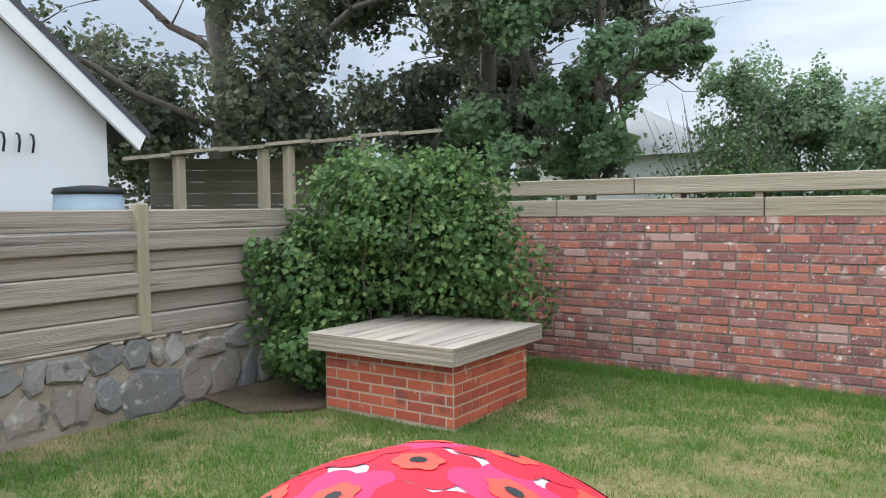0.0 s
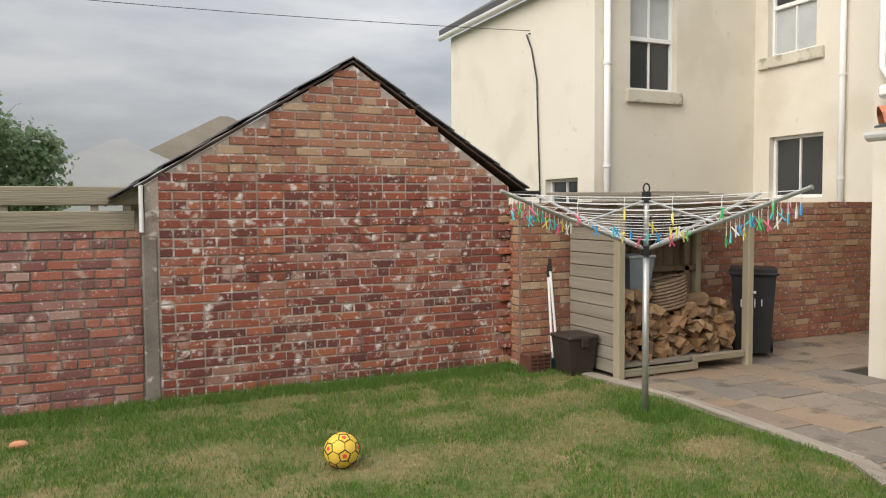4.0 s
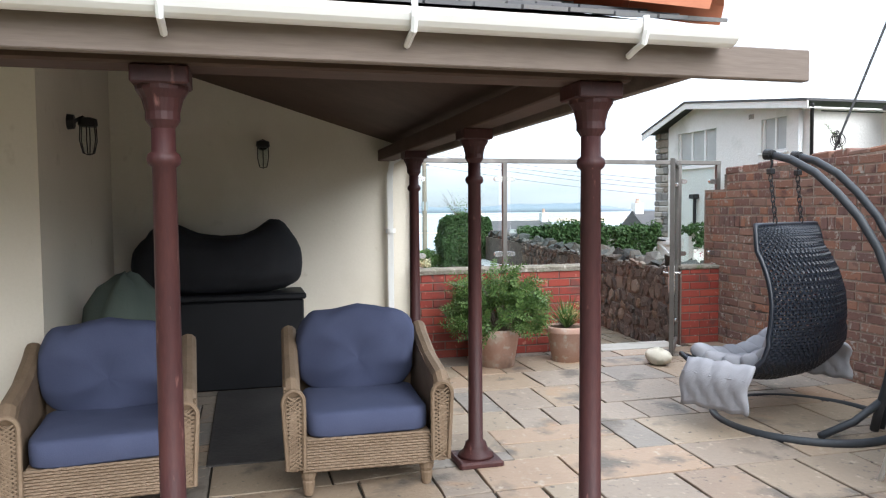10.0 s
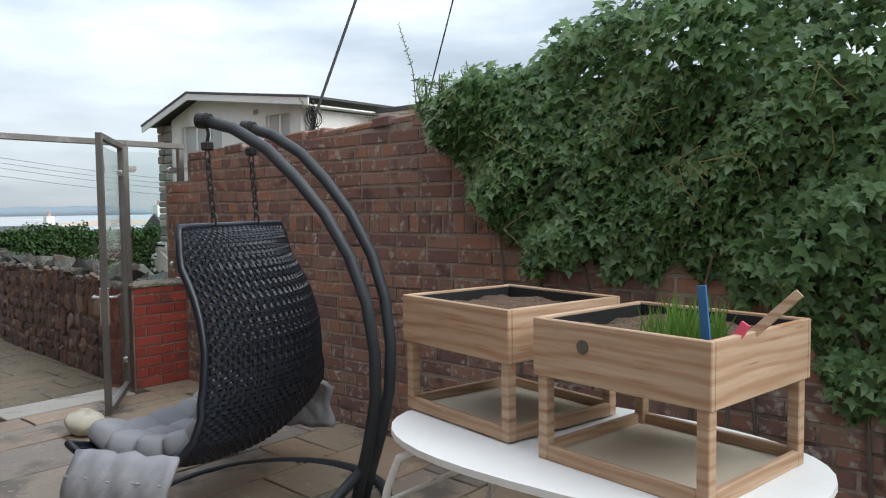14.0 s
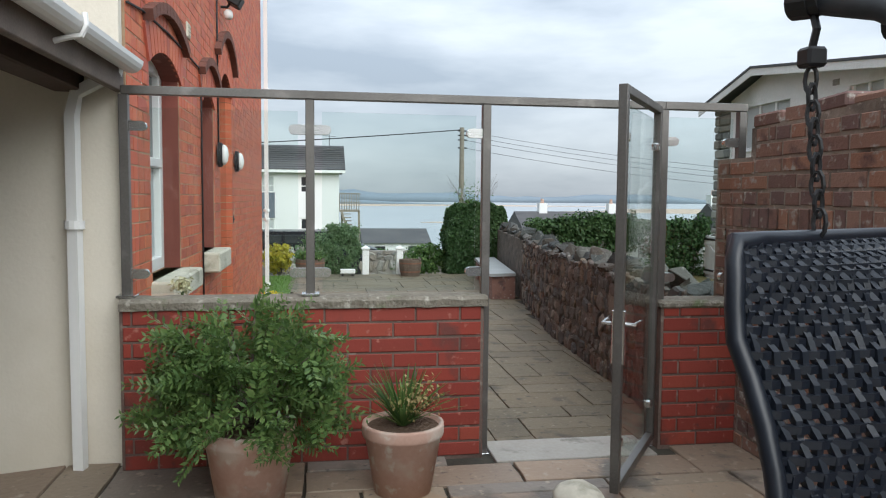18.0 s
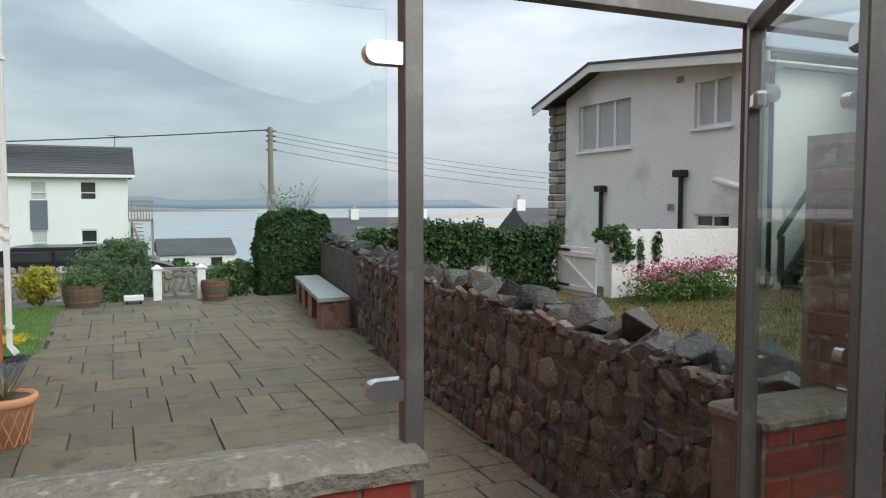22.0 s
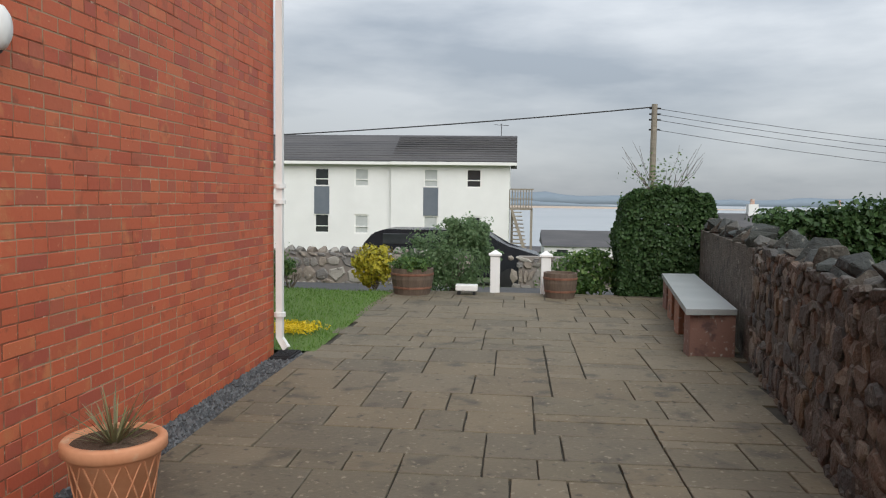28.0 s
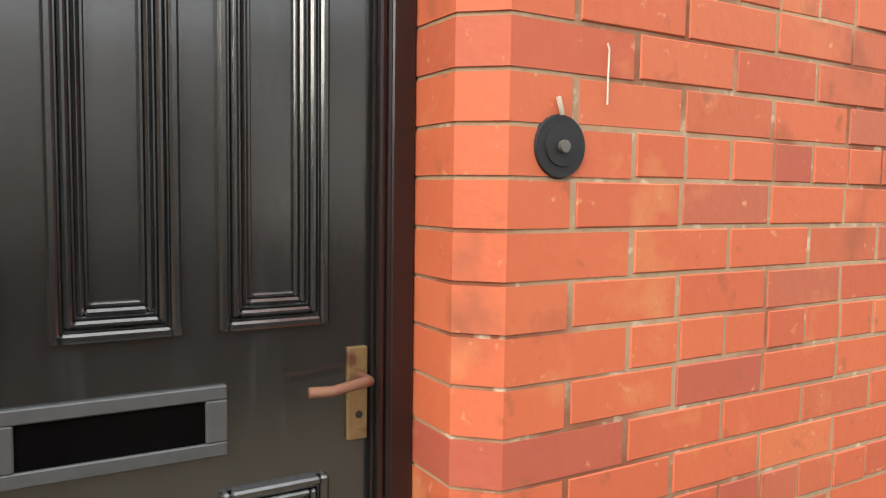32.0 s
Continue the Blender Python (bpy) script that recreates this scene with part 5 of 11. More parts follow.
rubble(wall_rubble, "stone", M_STONE_GARDEN, [((-5.12, 6.8), (-5.12, 0.5), 1)], 0.0, 0.58, 0.40, 11, 0.17, 170, 1.16, 0.25)

# planter box with decked lid
pb = thing("brick_plinth", (-3.43, 4.75, 0), "square red brick plinth with a weathered grooved timber lid", "plinth")
bm = bmesh.new()
box(bm, (-4.02, 4.24, -0.05), (-2.83, 5.30, 0.5))
plinth_body = part("body", bm, M_MORTAR_SAND, pb)
bm = bmesh.new()
for k in range(9):
    bm = bmesh.new()
    x0 = -4.10 + k * (1.34 / 9)
    box(bm, (x0, 4.14, 0.585), (x0 + 1.34 / 9 - 0.006, 5.42, 0.615), 0.004)
    part("lid_board", bm, M_TIMBER_Y, pb)
for a, b, ax in (((-4.10, 4.13), (-2.76, 4.165), "y"), ((-4.10, 5.405), (-2.76, 5.44), "y"), ((-2.795, 4.165), (-2.76, 5.405), "x"), ((-4.10, 4.165), (-4.065, 5.405), "x")):
    bm = bmesh.new()
    for r in range(7):
        z = 0.49 + r * 0.018
        if ax == "y":
            box(bm, (a[0], a[1] + 0.004 * (r % 2), z), (b[0], b[1] - 0.004 * (r % 2), z + 0.018))
        else:
            box(bm, (a[0] + 0.004 * (r % 2), a[1], z), (b[0] - 0.004 * (r % 2), b[1], z + 0.018))
    part("lid_edge", bm, M_TIMBER if ax == "y" else M_TIMBER_Y, pb, "grooved edge board")


# shrubs and trees
def plant_mesh(name, parent, material, vf, kind="", label=""):
    ob = raw(name, vf[0], vf[1], material, parent)
    return tagged(ob, label, kind=kind)


def limb(bm, a, b, r0, r1, wob, seed, n=6):
    rng = random.Random(seed)
    a, b = Vector(a), Vector(b)
    pts = [a.lerp(b, i / n) + Vector((rng.uniform(-1, 1), rng.uniform(-1, 1), rng.uniform(-1, 1))) * wob * (0 < i < n) for i in range(n + 1)]
    tube(bm, pts, r0, 7, taper=r1)
    return pts


def tree(name, at, label, trunk_top, r, limbs, blobs, count, size, material, seed, shape="broad", gaps=0.25, shell=0.6, twigs=0, cut=None):
    t = thing(name, at, label, "tree")
    bm = bmesh.new()
    pts = limb(bm, at, trunk_top, r, r * 0.45, r * 0.6, seed)
    part("trunk", bm, M_BARK, t, smooth=True)
    rng = random.Random(seed)
    for k, (f, end, rr) in enumerate(limbs):
        bm = bmesh.new()
        st = Vector(at).lerp(Vector(trunk_top), f)
        p = limb(bm, st, end, rr, rr * 0.3, 0.22, seed + k + 1)
        for q in p[2:]:
            for _ in range(3):
                e = q + Vector((rng.uniform(-1.2, 1.2), rng.uniform(-1.2, 1.2), rng.uniform(-0.4, 1.0)))
                limb(bm, q, e, rr * 0.25, rr * 0.06, 0.1, seed + k * 7 + _, 3)
        part("limb", bm, M_BARK, t, smooth=True)
    plant_mesh("crown", t, material, blob_leaves(blobs, count, size, seed, shell, shape, 0.7, cut=cut, gaps=gaps))
    return t


def more_blobs(blobs, n, seed, spread=0.75, scale=0.38):
    """Smaller clumps scattered about the given ones, for an uneven outline."""
    rng = random.Random(seed)
    out = []
    for b in blobs:
        for _ in range(n):
            d = Vector((rng.gauss(0, 1), rng.gauss(0, 1), rng.gauss(0, 1))).normalized()
            k = scale * rng.uniform(0.6, 1.3)
            out.append((b[0] + d.x * b[3] * spread, b[1] + d.y * b[4] * spread, b[2] + d.z * b[5] * spread, b[3] * k, b[4] * k, b[5] * k))
    return out


BX, BY = -0.50, -0.30
bush = thing("garden_bush", (-3.75 + BX, 5.55 + BY, 0), "dense leafy green shrub behind the brick plinth", "shrub")
for k in range(14):
    a = k * 2.4
    bm = bmesh.new()
    limb(bm, (-3.9 + BX + 0.1 * math.cos(a), 5.6 + BY + 0.1 * math.sin(a), 0), (-3.85 + BX + 0.75 * math.cos(a), 5.6 + BY + 0.6 * math.sin(a), 1.0 + 0.6 * (k % 3) / 2), 0.022, 0.006, 0.05, 60 + k, 5)
    part("stem", bm, M_BARK, bush)
bl = [(-3.75 + BX, 5.75 + BY, 1.25, 0.95, 0.8, 0.75), (-4.35 + BX, 5.15 + BY, 0.85, 0.62, 0.6, 0.55), (-3.15 + BX, 5.95 + BY, 0.85, 0.75, 0.55, 0.5), (-4.0 + BX, 5.6 + BY, 1.70, 0.55, 0.5, 0.42), (-3.35 + BX, 6.0 + BY, 1.65, 0.6, 0.5, 0.4), (-4.3, 4.5, 0.40, 0.38, 0.42, 0.30)]
bl_all = bl + more_blobs(bl, 6, 3, 0.85, 0.36)
plant_mesh("foliage", bush, M_LEAF_BUSH, blob_leaves(bl_all, 34000, 0.058, 7, 0.55, "broad", 0.6, cut=lambda c: (c[:, 1] < 6.8) & (c[:, 0] > -5.08) & (c[:, 2] > 0.12) & ~((c[:, 0] > -4.1) & (c[:, 1] < 5.42) & (c[:, 2] < 0.66))))
bm = bmesh.new()
prism(bm, [(-5.1, 3.9, 0.02), (-4.4, 3.75, 0.02), (-4.03, 4.15, 0.02), (-4.03, 5.3, 0.02), (-3.5, 5.5, 0.02), (-3.4, 6.8, 0.02), (-5.1, 6.8, 0.02)], (0, 0, 0.016))
solid("soil_bed", bm, M_EARTH, "bare dark soil under the shrub", "soil", "")

tree("conifer", (-12.6, 10.2, -0.1), "tall dark grey-green conifer with bare limbs", (-12.2, 10.6, 11), 0.34,
     [(0.35, (-9.0, 12.0, 6.4), 0.12), (0.3, (-14.5, 6.0, 5.5), 0.1), (0.5, (-9.6, 9.0, 8.0), 0.1), (0.42, (-15.5, 8.5, 7.5), 0.1)],
     more_blobs([(-13, 9, 6.5, 4.2, 3.6, 4.2), (-10, 12.0, 5.6, 3.6, 3.2, 3.6), (-15.5, 5.8, 5.2, 3.2, 3.2, 3.2), (-9.5, 12.5, 3.0, 2.6, 2, 1.6)], 12, 21, 0.85, 0.30), 70000, 0.14, M_LEAF_CONIF, 21, gaps=0.45)
tree("conifer", (-9.4, 15.5, -0.1), "tall dark grey-green conifer with bare limbs", (-9.2, 15.6, 9.5), 0.28,
     [(0.4, (-7.0, 14.6, 6.0), 0.09), (0.45, (-11.5, 14.4, 7.0), 0.09)],
     more_blobs([(-9.4, 15, 6.0, 3.0, 3, 3.8), (-7.2, 16.5, 4.6, 2.4, 2.4, 2.4)], 12, 33, 0.85, 0.30), 40000, 0.14, M_LEAF_CONIF, 33, gaps=0.45)
tree("sycamore", (-5.6, 13.0, -0.1), "broad dark-leaved sycamore tree", (-5.4, 13.4, 6.5), 0.12,
     [(0.4, (-3.9, 12.4, 4.2), 0.06), (0.45, (-7.6, 12.6, 5.5), 0.08), (0.6, (-5.0, 11.6, 6.6), 0.07), (0.5, (-4.2, 12.6, 4.9), 0.05)],
     more_blobs([(-6.4, 12.8, 4.7, 1.9, 1.8, 2.3), (-6.2, 12.6, 6.2, 1.25, 1.3, 1.5), (-4.3, 12.6, 4.25, 0.9, 0.8, 0.42), (-3.75, 12.5, 4.15, 0.55, 0.5, 0.25), (-6.6, 12.4, 2.6, 1.6, 1.4, 1.0), (-5.6, 12.3, 2.9, 1.0, 0.9, 0.9), (-5.0, 12.3, 3.5, 0.9, 0.8, 0.9)], 9, 45, 0.95, 0.30), 34000, 0.11, M_LEAF_TREE, 45, gaps=0.62, shell=0.9)
for at, bl, seed, cnt in (((-3.3, 15.5, -0.1), [(-3.3, 15.5, 2.6, 1.0, 0.9, 1.8)], 51, 16000), ((-1.7, 15.9, -0.1), [(-1.6, 15.9, 2.4, 1.4, 1.2, 1.25), (-2.2, 15.9, 3.5, 0.55, 0.5, 0.8)], 52, 18000)):
    tree("garden_tree", at, "small rounded grey-green garden tree", (at[0], at[1], 3.2), 0.09, [(0.5, (at[0] + 0.5, at[1], 3.2), 0.03), (0.5, (at[0] - 0.5, at[1], 3.4), 0.03)],
         bl + more_blobs(bl, 9, seed, 0.9, 0.30), cnt, 0.085, M_LEAF_PALE, seed, gaps=0.30)
# bare twiggy shrub
tw = thing("bare_shrub", (-3.6, 14.2, -0.1), "leafless pale twiggy shrub with sparse leaves", "shrub")
bm = bmesh.new()
for k in range(42):
    a = k * 2.399
    limb(bm, (-3.6, 14.2, 0.2), (-3.6 + 1.3 * math.cos(a) * (0.4 + (k % 5) / 6), 14.2 + 0.8 * math.sin(a), 2.4 + 1.3 * ((k * 7) % 10) / 10), 0.014, 0.004, 0.06, 900 + k, 5)
part("twig_cluster", bm, M_BARK, tw)
plant_mesh("foliage", tw, M_LEAF_BUSH, blob_leaves([(-3.6, 14.2, 1.9, 1.3, 0.9, 1.0)], 2600, 0.08, 77, 0.9, "leaf"))

# white bungalow, lean-to and barrel beyond the fence
bg = thing("bungalow", (-9.2, 2.0, -0.1), "white rendered bungalow gable with white fascia", "house")
bm = bmesh.new()
prism(bm, [(-9.0, -3.5, -0.1), (-9.0, 5.55, -0.1), (-9.0, 5.55, 2.72), (-9.0, 1.0, 6.5), (-9.0, -3.5, 2.72)], (-6, 0, 0))
part("wall", bm, M_WHITE_WALL, bg)
bm = bmesh.new()
prism(bm, [(-8.75, 5.95, 2.55), (-8.75, 1.0, 6.68), (-8.75, 1.0, 6.42), (-8.75, 5.85, 2.36)], (-0.06, 0, 0))
part("fascia", bm, M_WHITE, bg, "white fascia board")
bm = bmesh.new()
prism(bm, [(-8.74, 6.0, 2.60), (-8.74, 1.0, 6.76), (-8.74, 1.0, 6.66), (-8.74, 6.0, 2.50)], (-6.2, 0, 0))
part("roof", bm, M_SLATE_FAR, bg)
for k, y in enumerate((4.25, 4.42, 4.58)):
    bm = bmesh.new()
    tube(bm, [(-8.98, y, 2.48), (-8.93, y, 2.46), (-8.91, y, 2.38), (-8.93, y, 2.32), (-8.95, y, 2.26)], 0.014, 6)
    part("hook", bm, M_BLACK, bg, "black iron wall hook")
lt = thing("lean_to_shed", (-7.8, 6.9, -0.1), "open-fronted timber lean-to with sagging plank roof", "shed")
A0, B0 = Vector((-8.85, 5.7, 0)), Vector((-5.9, 8.6, 0))
dd = (B0 - A0).normalized()
nn = Vector((-dd.y, dd.x, 0))
for k in range(7):
    bm = bmesh.new()
    a, b = A0.lerp(B0, k / 7), A0.lerp(B0, (k + 0.985) / 7)
    za, zb = 2.21 + 0.40 * k / 7 + 0.02 * (k % 2), 2.21 + 0.40 * (k + 1) / 7 + 0.02 * (k % 2)
    prism(bm, [a + Vector((0, 0, za)) - nn * 0.15, b + Vector((0, 0, zb)) - nn * 0.15, b + nn * 1.6 + Vector((0, 0, zb + 0.15)), a + nn * 1.6 + Vector((0, 0, za + 0.15))], (0, 0, 0.045))
    part("roof_plank", bm, M_TIMBER_COPE, lt)
for f in (0.16, 0.42, 0.50, 0.75):
    bm = bmesh.new()
    p = A0.lerp(B0, f)
    box(bm, (p.x - 0.06, p.y - 0.06, -0.1), (p.x + 0.06, p.y + 0.06, 2.21 + 0.4 * f), 0.006)
    part("post", bm, M_TIMBER_Z, lt)
for r in range(14):
    bm = bmesh.new()
    a, b = A0 + nn * 1.5, B0 + nn * 1.5
    z = -0.1 + r * 0.175
    prism(bm, [a + Vector((0, 0, z)), b + Vector((0, 0, z)), b + Vector((0, 0, z + 0.17)), a + Vector((0, 0, z + 0.17))], nn * (0.03 + 0.01 * (r % 2)))
    part("wall_board", bm, M_TIMBER_GREY, lt)
br = thing("water_butt", (-8.1, 4.75, -0.1), "pale blue-grey plastic water butt with black lid", "water butt")
bm = bmesh.new()
lathe(bm, [(0.28, 0), (0.36, 0.5), (0.40, 1.1), (0.39, 1.6), (0.36, 1.86)], (-8.1, 4.75, -0.1), 20)
part("barrel", bm, surf("blue_grey_plastic", [(0.30, 0.38, 0.44), (0.38, 0.45, 0.50)], 0.5, 3, 40, 0.05), br, smooth=True)
bm = bmesh.new()
lathe(bm, [(0.37, 1.86), (0.385, 1.88), (0.36, 1.93), (0.1, 1.96)], (-8.1, 4.75, -0.1), 20)
part("lid", bm, M_BLACK_PLASTIC, br, smooth=True)


# roofs beyond the garden wall
def pyramid_house(at, hx, hy, ez, rz, m_roof, label):
    h = thing("bungalow_far", at, label, "house")
    x, y, z = at
    bm = bmesh.new()
    box(bm, (x - hx, y - hy, z), (x + hx, y + hy, ez))
    part("wall", bm, M_WHITE_WALL, h)
    bm = bmesh.new()
    e = [bm.verts.new((x + sx * (hx + 0.3), y + sy * (hy + 0.3), ez)) for sx, sy in ((-1, -1), (1, -1), (1, 1), (-1, 1))]
    t = [bm.verts.new((x - hx * 0.05, y, rz)), bm.verts.new((x + hx * 0.05, y, rz))]
    bm.faces.new((e[0], e[1], t[1], t[0]))
    bm.faces.new((e[1], e[2], t[1]))
    bm.faces.new((e[2], e[3], t[0], t[1]))
    bm.faces.new((e[3], e[0], t[0]))
    bm.faces.new(e[::-1])
    part("roof", bm, m_roof, h)
    return h


M_ROOF_PALE = surf("pale_grey_roof", [(0.22, 0.22, 0.215), (0.29, 0.29, 0.28)], 0.8, 1, 20, 0.1)
pyramid_house((1.09, 22.5, -0.1), 2.4, 2.0, 2.2, 3.62, M_ROOF_PALE, "far bungalow with pale grey hipped roof")
pyramid_house((4.6, 27.0, -0.1), 3.2, 2.5, 3.0, 4.9, surf("brown_roof_tile", [(0.13, 0.11, 0.085), (0.20, 0.17, 0.13)], 0.9, 1, 12, 0.4), "far house with brown hipped tile roof")
pyramid_house((-7.6, 21.0, -0.1), 2.6, 2.4, 2.85, 4.4, M_ROOF_PALE, "far white house behind the trees")

# outhouse roof
oroof = thing("outhouse_roof", (OUT_APEX, 7.5, 1.85), "old dark slate roof on the outhouse", "roof", kind="structure")
for sx, ex in ((-1, OUT_W - 0.28), (1, OUT_E + 0.22)):
    top = Vector((OUT_APEX, 6.72, 3.00))
    ez = 1.84 - (0.14 if sx < 0 else 0.04)
    eave = Vector((ex, 6.72, ez))
    rows = 11
    for r in range(rows):
        a, b = eave.lerp(top, r / rows), eave.lerp(top, min(1, (r + 1.25) / rows))
        y = 6.705
        k = 0
        while y < 8.7:
            bm = bmesh.new()
            w = 0.30
            y1 = y + (w * 0.5 if (r % 2 and k == 0) else w)
            lift = 0.016 + 0.006 * ((r * 7 + k * 3) % 3)
            off = 0.01 * ((r * 5 + k) % 3)
            prism(bm, [(a.x, y + 0.003 + off * (k == 0), a.z + lift + 0.012), (a.x, y1 - 0.003, a.z + lift + 0.012), (b.x, y1 - 0.003, b.z + lift), (b.x, y + 0.003 + off * (k == 0), b.z + lift)], (0, 0, 0.012))
            part("slate", bm, M_SLATE, oroof)
            y, k = y1, k + 1
    bm = bmesh.new()
    prism(bm, [eave + Vector((0, 0.02, 0.0)), top + Vector((0, 0.02, 0.0)), top + Vector((0, 0.02, -0.02)), eave + Vector((0, 0.02, -0.02))], (0, 4.0, 0))
    part("batten_deck", bm, M_BEAM, oroof)
bm = bmesh.new()
box(bm, (4.44, 6.5, 1.74), (4.62, 10, 1.80), 0.01)
part("eave_board", bm, M_BLACK, oroof)
bm = bmesh.new()
box(bm, (0.90, 6.74, 0.0), (1.02, 6.80, 1.42), 0.012)
solid("trim_cement", bm, M_MORTAR_OLD, "ragged cement strip at the outhouse corner", "cement strip")
bm = bmesh.new()
cyl(bm, (0.90, 6.73, 1.45), (0.90, 6.73, 1.84), 0.018)
solid("drainpipe_stub", bm, M_WHITE, "short white pipe at the outhouse corner", "pipe", "")

# football and a fallen shell
fb = thing("football", (1.92, 4.51, 0.02), "yellow football with black seams and coral pentagons on the grass", "ball")
bm = bmesh.new()
bmesh.ops.create_icosphere(bm, subdivisions=4, radius=0.11, matrix=Matrix.Translation((1.92, 4.51, 0.125)))
part("skin", bm, surf("yellow_leather", [(0.75, 0.48, 0.05), (0.85, 0.58, 0.08)], 0.5, 4, 60, 0.1), fb, smooth=True)
ico = bmesh.new()
bmesh.ops.create_icosphere(ico, subdivisions=1, radius=1.0)
bmesh.ops.rotate(ico, verts=ico.verts, cent=(0, 0, 0), matrix=Matrix.Rotation(0.5, 3, "X") @ Matrix.Rotation(0.8, 3, "Z"))
FC = Vector((1.92, 4.51, 0.125))
on_ball = lambda v, r=0.1105: FC + v.normalized() * r
for v in ico.verts:
    near5 = [e.other_vert(v).co for e in v.link_edges]
    u = (near5[0] - v.co).normalized()
    w = v.co.cross(u)
    near5.sort(key=lambda q: math.atan2((q - v.co).dot(w), (q - v.co).dot(u)))
    loop = [v.co.lerp(q, 1 / 3) for q in near5]
    bm = bmesh.new()
    tube(bm, [on_ball(a.lerp(b, f)) for a, b in zip(loop, loop[1:] + loop[:1]) for f in (0, 0.5)], 0.0042, 5, closed=True)
    part("pentagon_band", bm, M_BLACK_PLASTIC, fb, "black pentagon outline")
    bm = bmesh.new()
    c = bm.verts.new(on_ball(v.co, 0.1108))
    rim = [bm.verts.new(on_ball(v.co.lerp(q, 0.45), 0.1108)) for q in loop]
    for a, b in zip(rim, rim[1:] + rim[:1]):
        bm.faces.new((c, a, b))
    part("pentagon_mark", bm, M_CORAL_CLOTH, fb, "coral pentagon mark")
for e in ico.edges:
    a, b = e.verts[0].co, e.verts[1].co
    bm = bmesh.new()
    tube(bm, [on_ball(a.lerp(b, f)) for f in (0.34, 0.5, 0.66)], 0.0022, 5)
    part("seam", bm, M_BLACK_PLASTIC, fb, "black seam")
ico.free()
bm = bmesh.new()
bmesh.ops.create_icosphere(bm, subdivisions=2, radius=0.05, matrix=Matrix.Translation((0.04, 5.84, 0.04)) @ Matrix.Diagonal((1.2, 0.8, 0.6, 1)))
solid("dog_toy", bm, M_POT_ORANGE, "small faded orange dog toy in the grass", "toy", "")

# cloth-draped cushion with poppies
CC = Vector((-1.20, 1.66, 0.0))
cl = thing("floral_beanbag", (CC.x, CC.y, 0.0), "round beanbag in white cloth with large red poppies", "beanbag")
def dome(u, v, lift=0.0):
    r = math.hypot(u, v)
    h = 0.86 - 0.34 * min(r / 0.72, 1.3) ** 2.2 - 0.02 * math.sin(5 * math.atan2(v, u)) * r
    return Vector((CC.x + u, CC.y + v, max(h, 0.05) + lift))
bm = bmesh.new()
rows = []
for i in range(16):
    r = 0.01 + 0.86 * i / 15
    rows.append([bm.verts.new(dome(r * math.cos(a), r * math.sin(a))) for a in (2 * math.pi * j / 40 for j in range(40))])
low = [bm.verts.new((CC.x + 0.84 * math.cos(2 * math.pi * j / 40), CC.y + 0.84 * math.sin(2 * math.pi * j / 40), 0.0)) for j in range(40)]
rows.append(low)
for a, b in zip(rows, rows[1:]):
    for j in range(40):
        bm.faces.new((a[j], a[(j + 1) % 40], b[(j + 1) % 40], b[j]))
bm.faces.new(rows[0])
part("cover", bm, M_WHITE_CLOTH, cl, smooth=True)


def petal_patch(cu, cv, r, lobes, amp, lift, material, name, turn=0.0):
    bm = bmesh.new()
    n = 40
    c = bm.verts.new(dome(cu, cv, lift))
    prev = [c] * n
    for ringk in (0.35, 0.7, 1.0):
        cur = []
        for j in range(n):
            a = 2 * math.pi * j / n
            rr = r * ringk * (1 + amp * abs(math.sin(lobes * a / 2 + turn)) - amp * 0.5)
            cur.append(bm.verts.new(dome(cu + rr * math.cos(a), cv + rr * math.sin(a) * 0.85, lift)))
        for j in range(n):
            if ringk == 0.35:
                bm.faces.new((c, cur[j], cur[(j + 1) % n]))
            else:
                bm.faces.new((prev[j], cur[j], cur[(j + 1) % n], prev[(j + 1) % n]))
        prev = cur
    part(name, bm, material, cl, smooth=True)


rng_p = random.Random(8)
poppies = [(0.285 * (i + 0.5 * (j % 2)) + rng_p.uniform(-0.03, 0.03), 0.25 * j + rng_p.uniform(-0.03, 0.03), rng_p.uniform(0.150, 0.180)) for j in range(-3, 4) for i in range(-3, 3)]
poppies = [p for p in poppies if math.hypot(p[0], p[1]) < 0.72]
for k, (cu, cv, r) in enumerate(poppies):
    petal_patch(cu, cv, r, 5, 0.30, 0.004 + 0.0011 * (k % 3), (M_RED_CLOTH, M_ROSE_CLOTH, M_RED_CLOTH)[k % 3], "poppy", cu * 9)
    petal_patch(cu, cv, r * 0.45, 6, 0.2, 0.0080, M_CORAL_CLOTH, "poppy_heart", cu * 5)
    petal_patch(cu, cv, r * 0.16, 8, 0.1, 0.0100, M_BLACK_PLASTIC, "poppy_eye")


# rotary clothes dryer
dr = thing("rotary_dryer", (4.37, 4.60, 0.0), "aluminium rotary clothes dryer hung with coloured pegs", "clothes dryer")
bm = bmesh.new()
cyl(bm, (4.37, 4.60, -0.02), (4.37, 4.60, 1.28), 0.026, 0.024)
cyl(bm, (4.37, 4.60, 1.28), (4.37, 4.60, 1.74), 0.02)
part("pole", bm, M_ALU, dr, smooth=True)
bm = bmesh.new()
cyl(bm, (4.37, 4.60, 1.26), (4.37, 4.60, 1.33), 0.045)
part("lower_hub", bm, M_BLACK_PLASTIC, dr)
bm = bmesh.new()
cyl(bm, (4.37, 4.60, 1.66), (4.37, 4.60, 1.74), 0.035)
tube(bm, [(4.37 + 0.03 * math.cos(a), 4.60, 1.77 + 0.035 * math.sin(a)) for a in (2 * math.pi * i / 10 for i in range(10))], 0.007, 6, closed=True)
part("top_hub", bm, M_BLACK_PLASTIC, dr)
TIPS = []
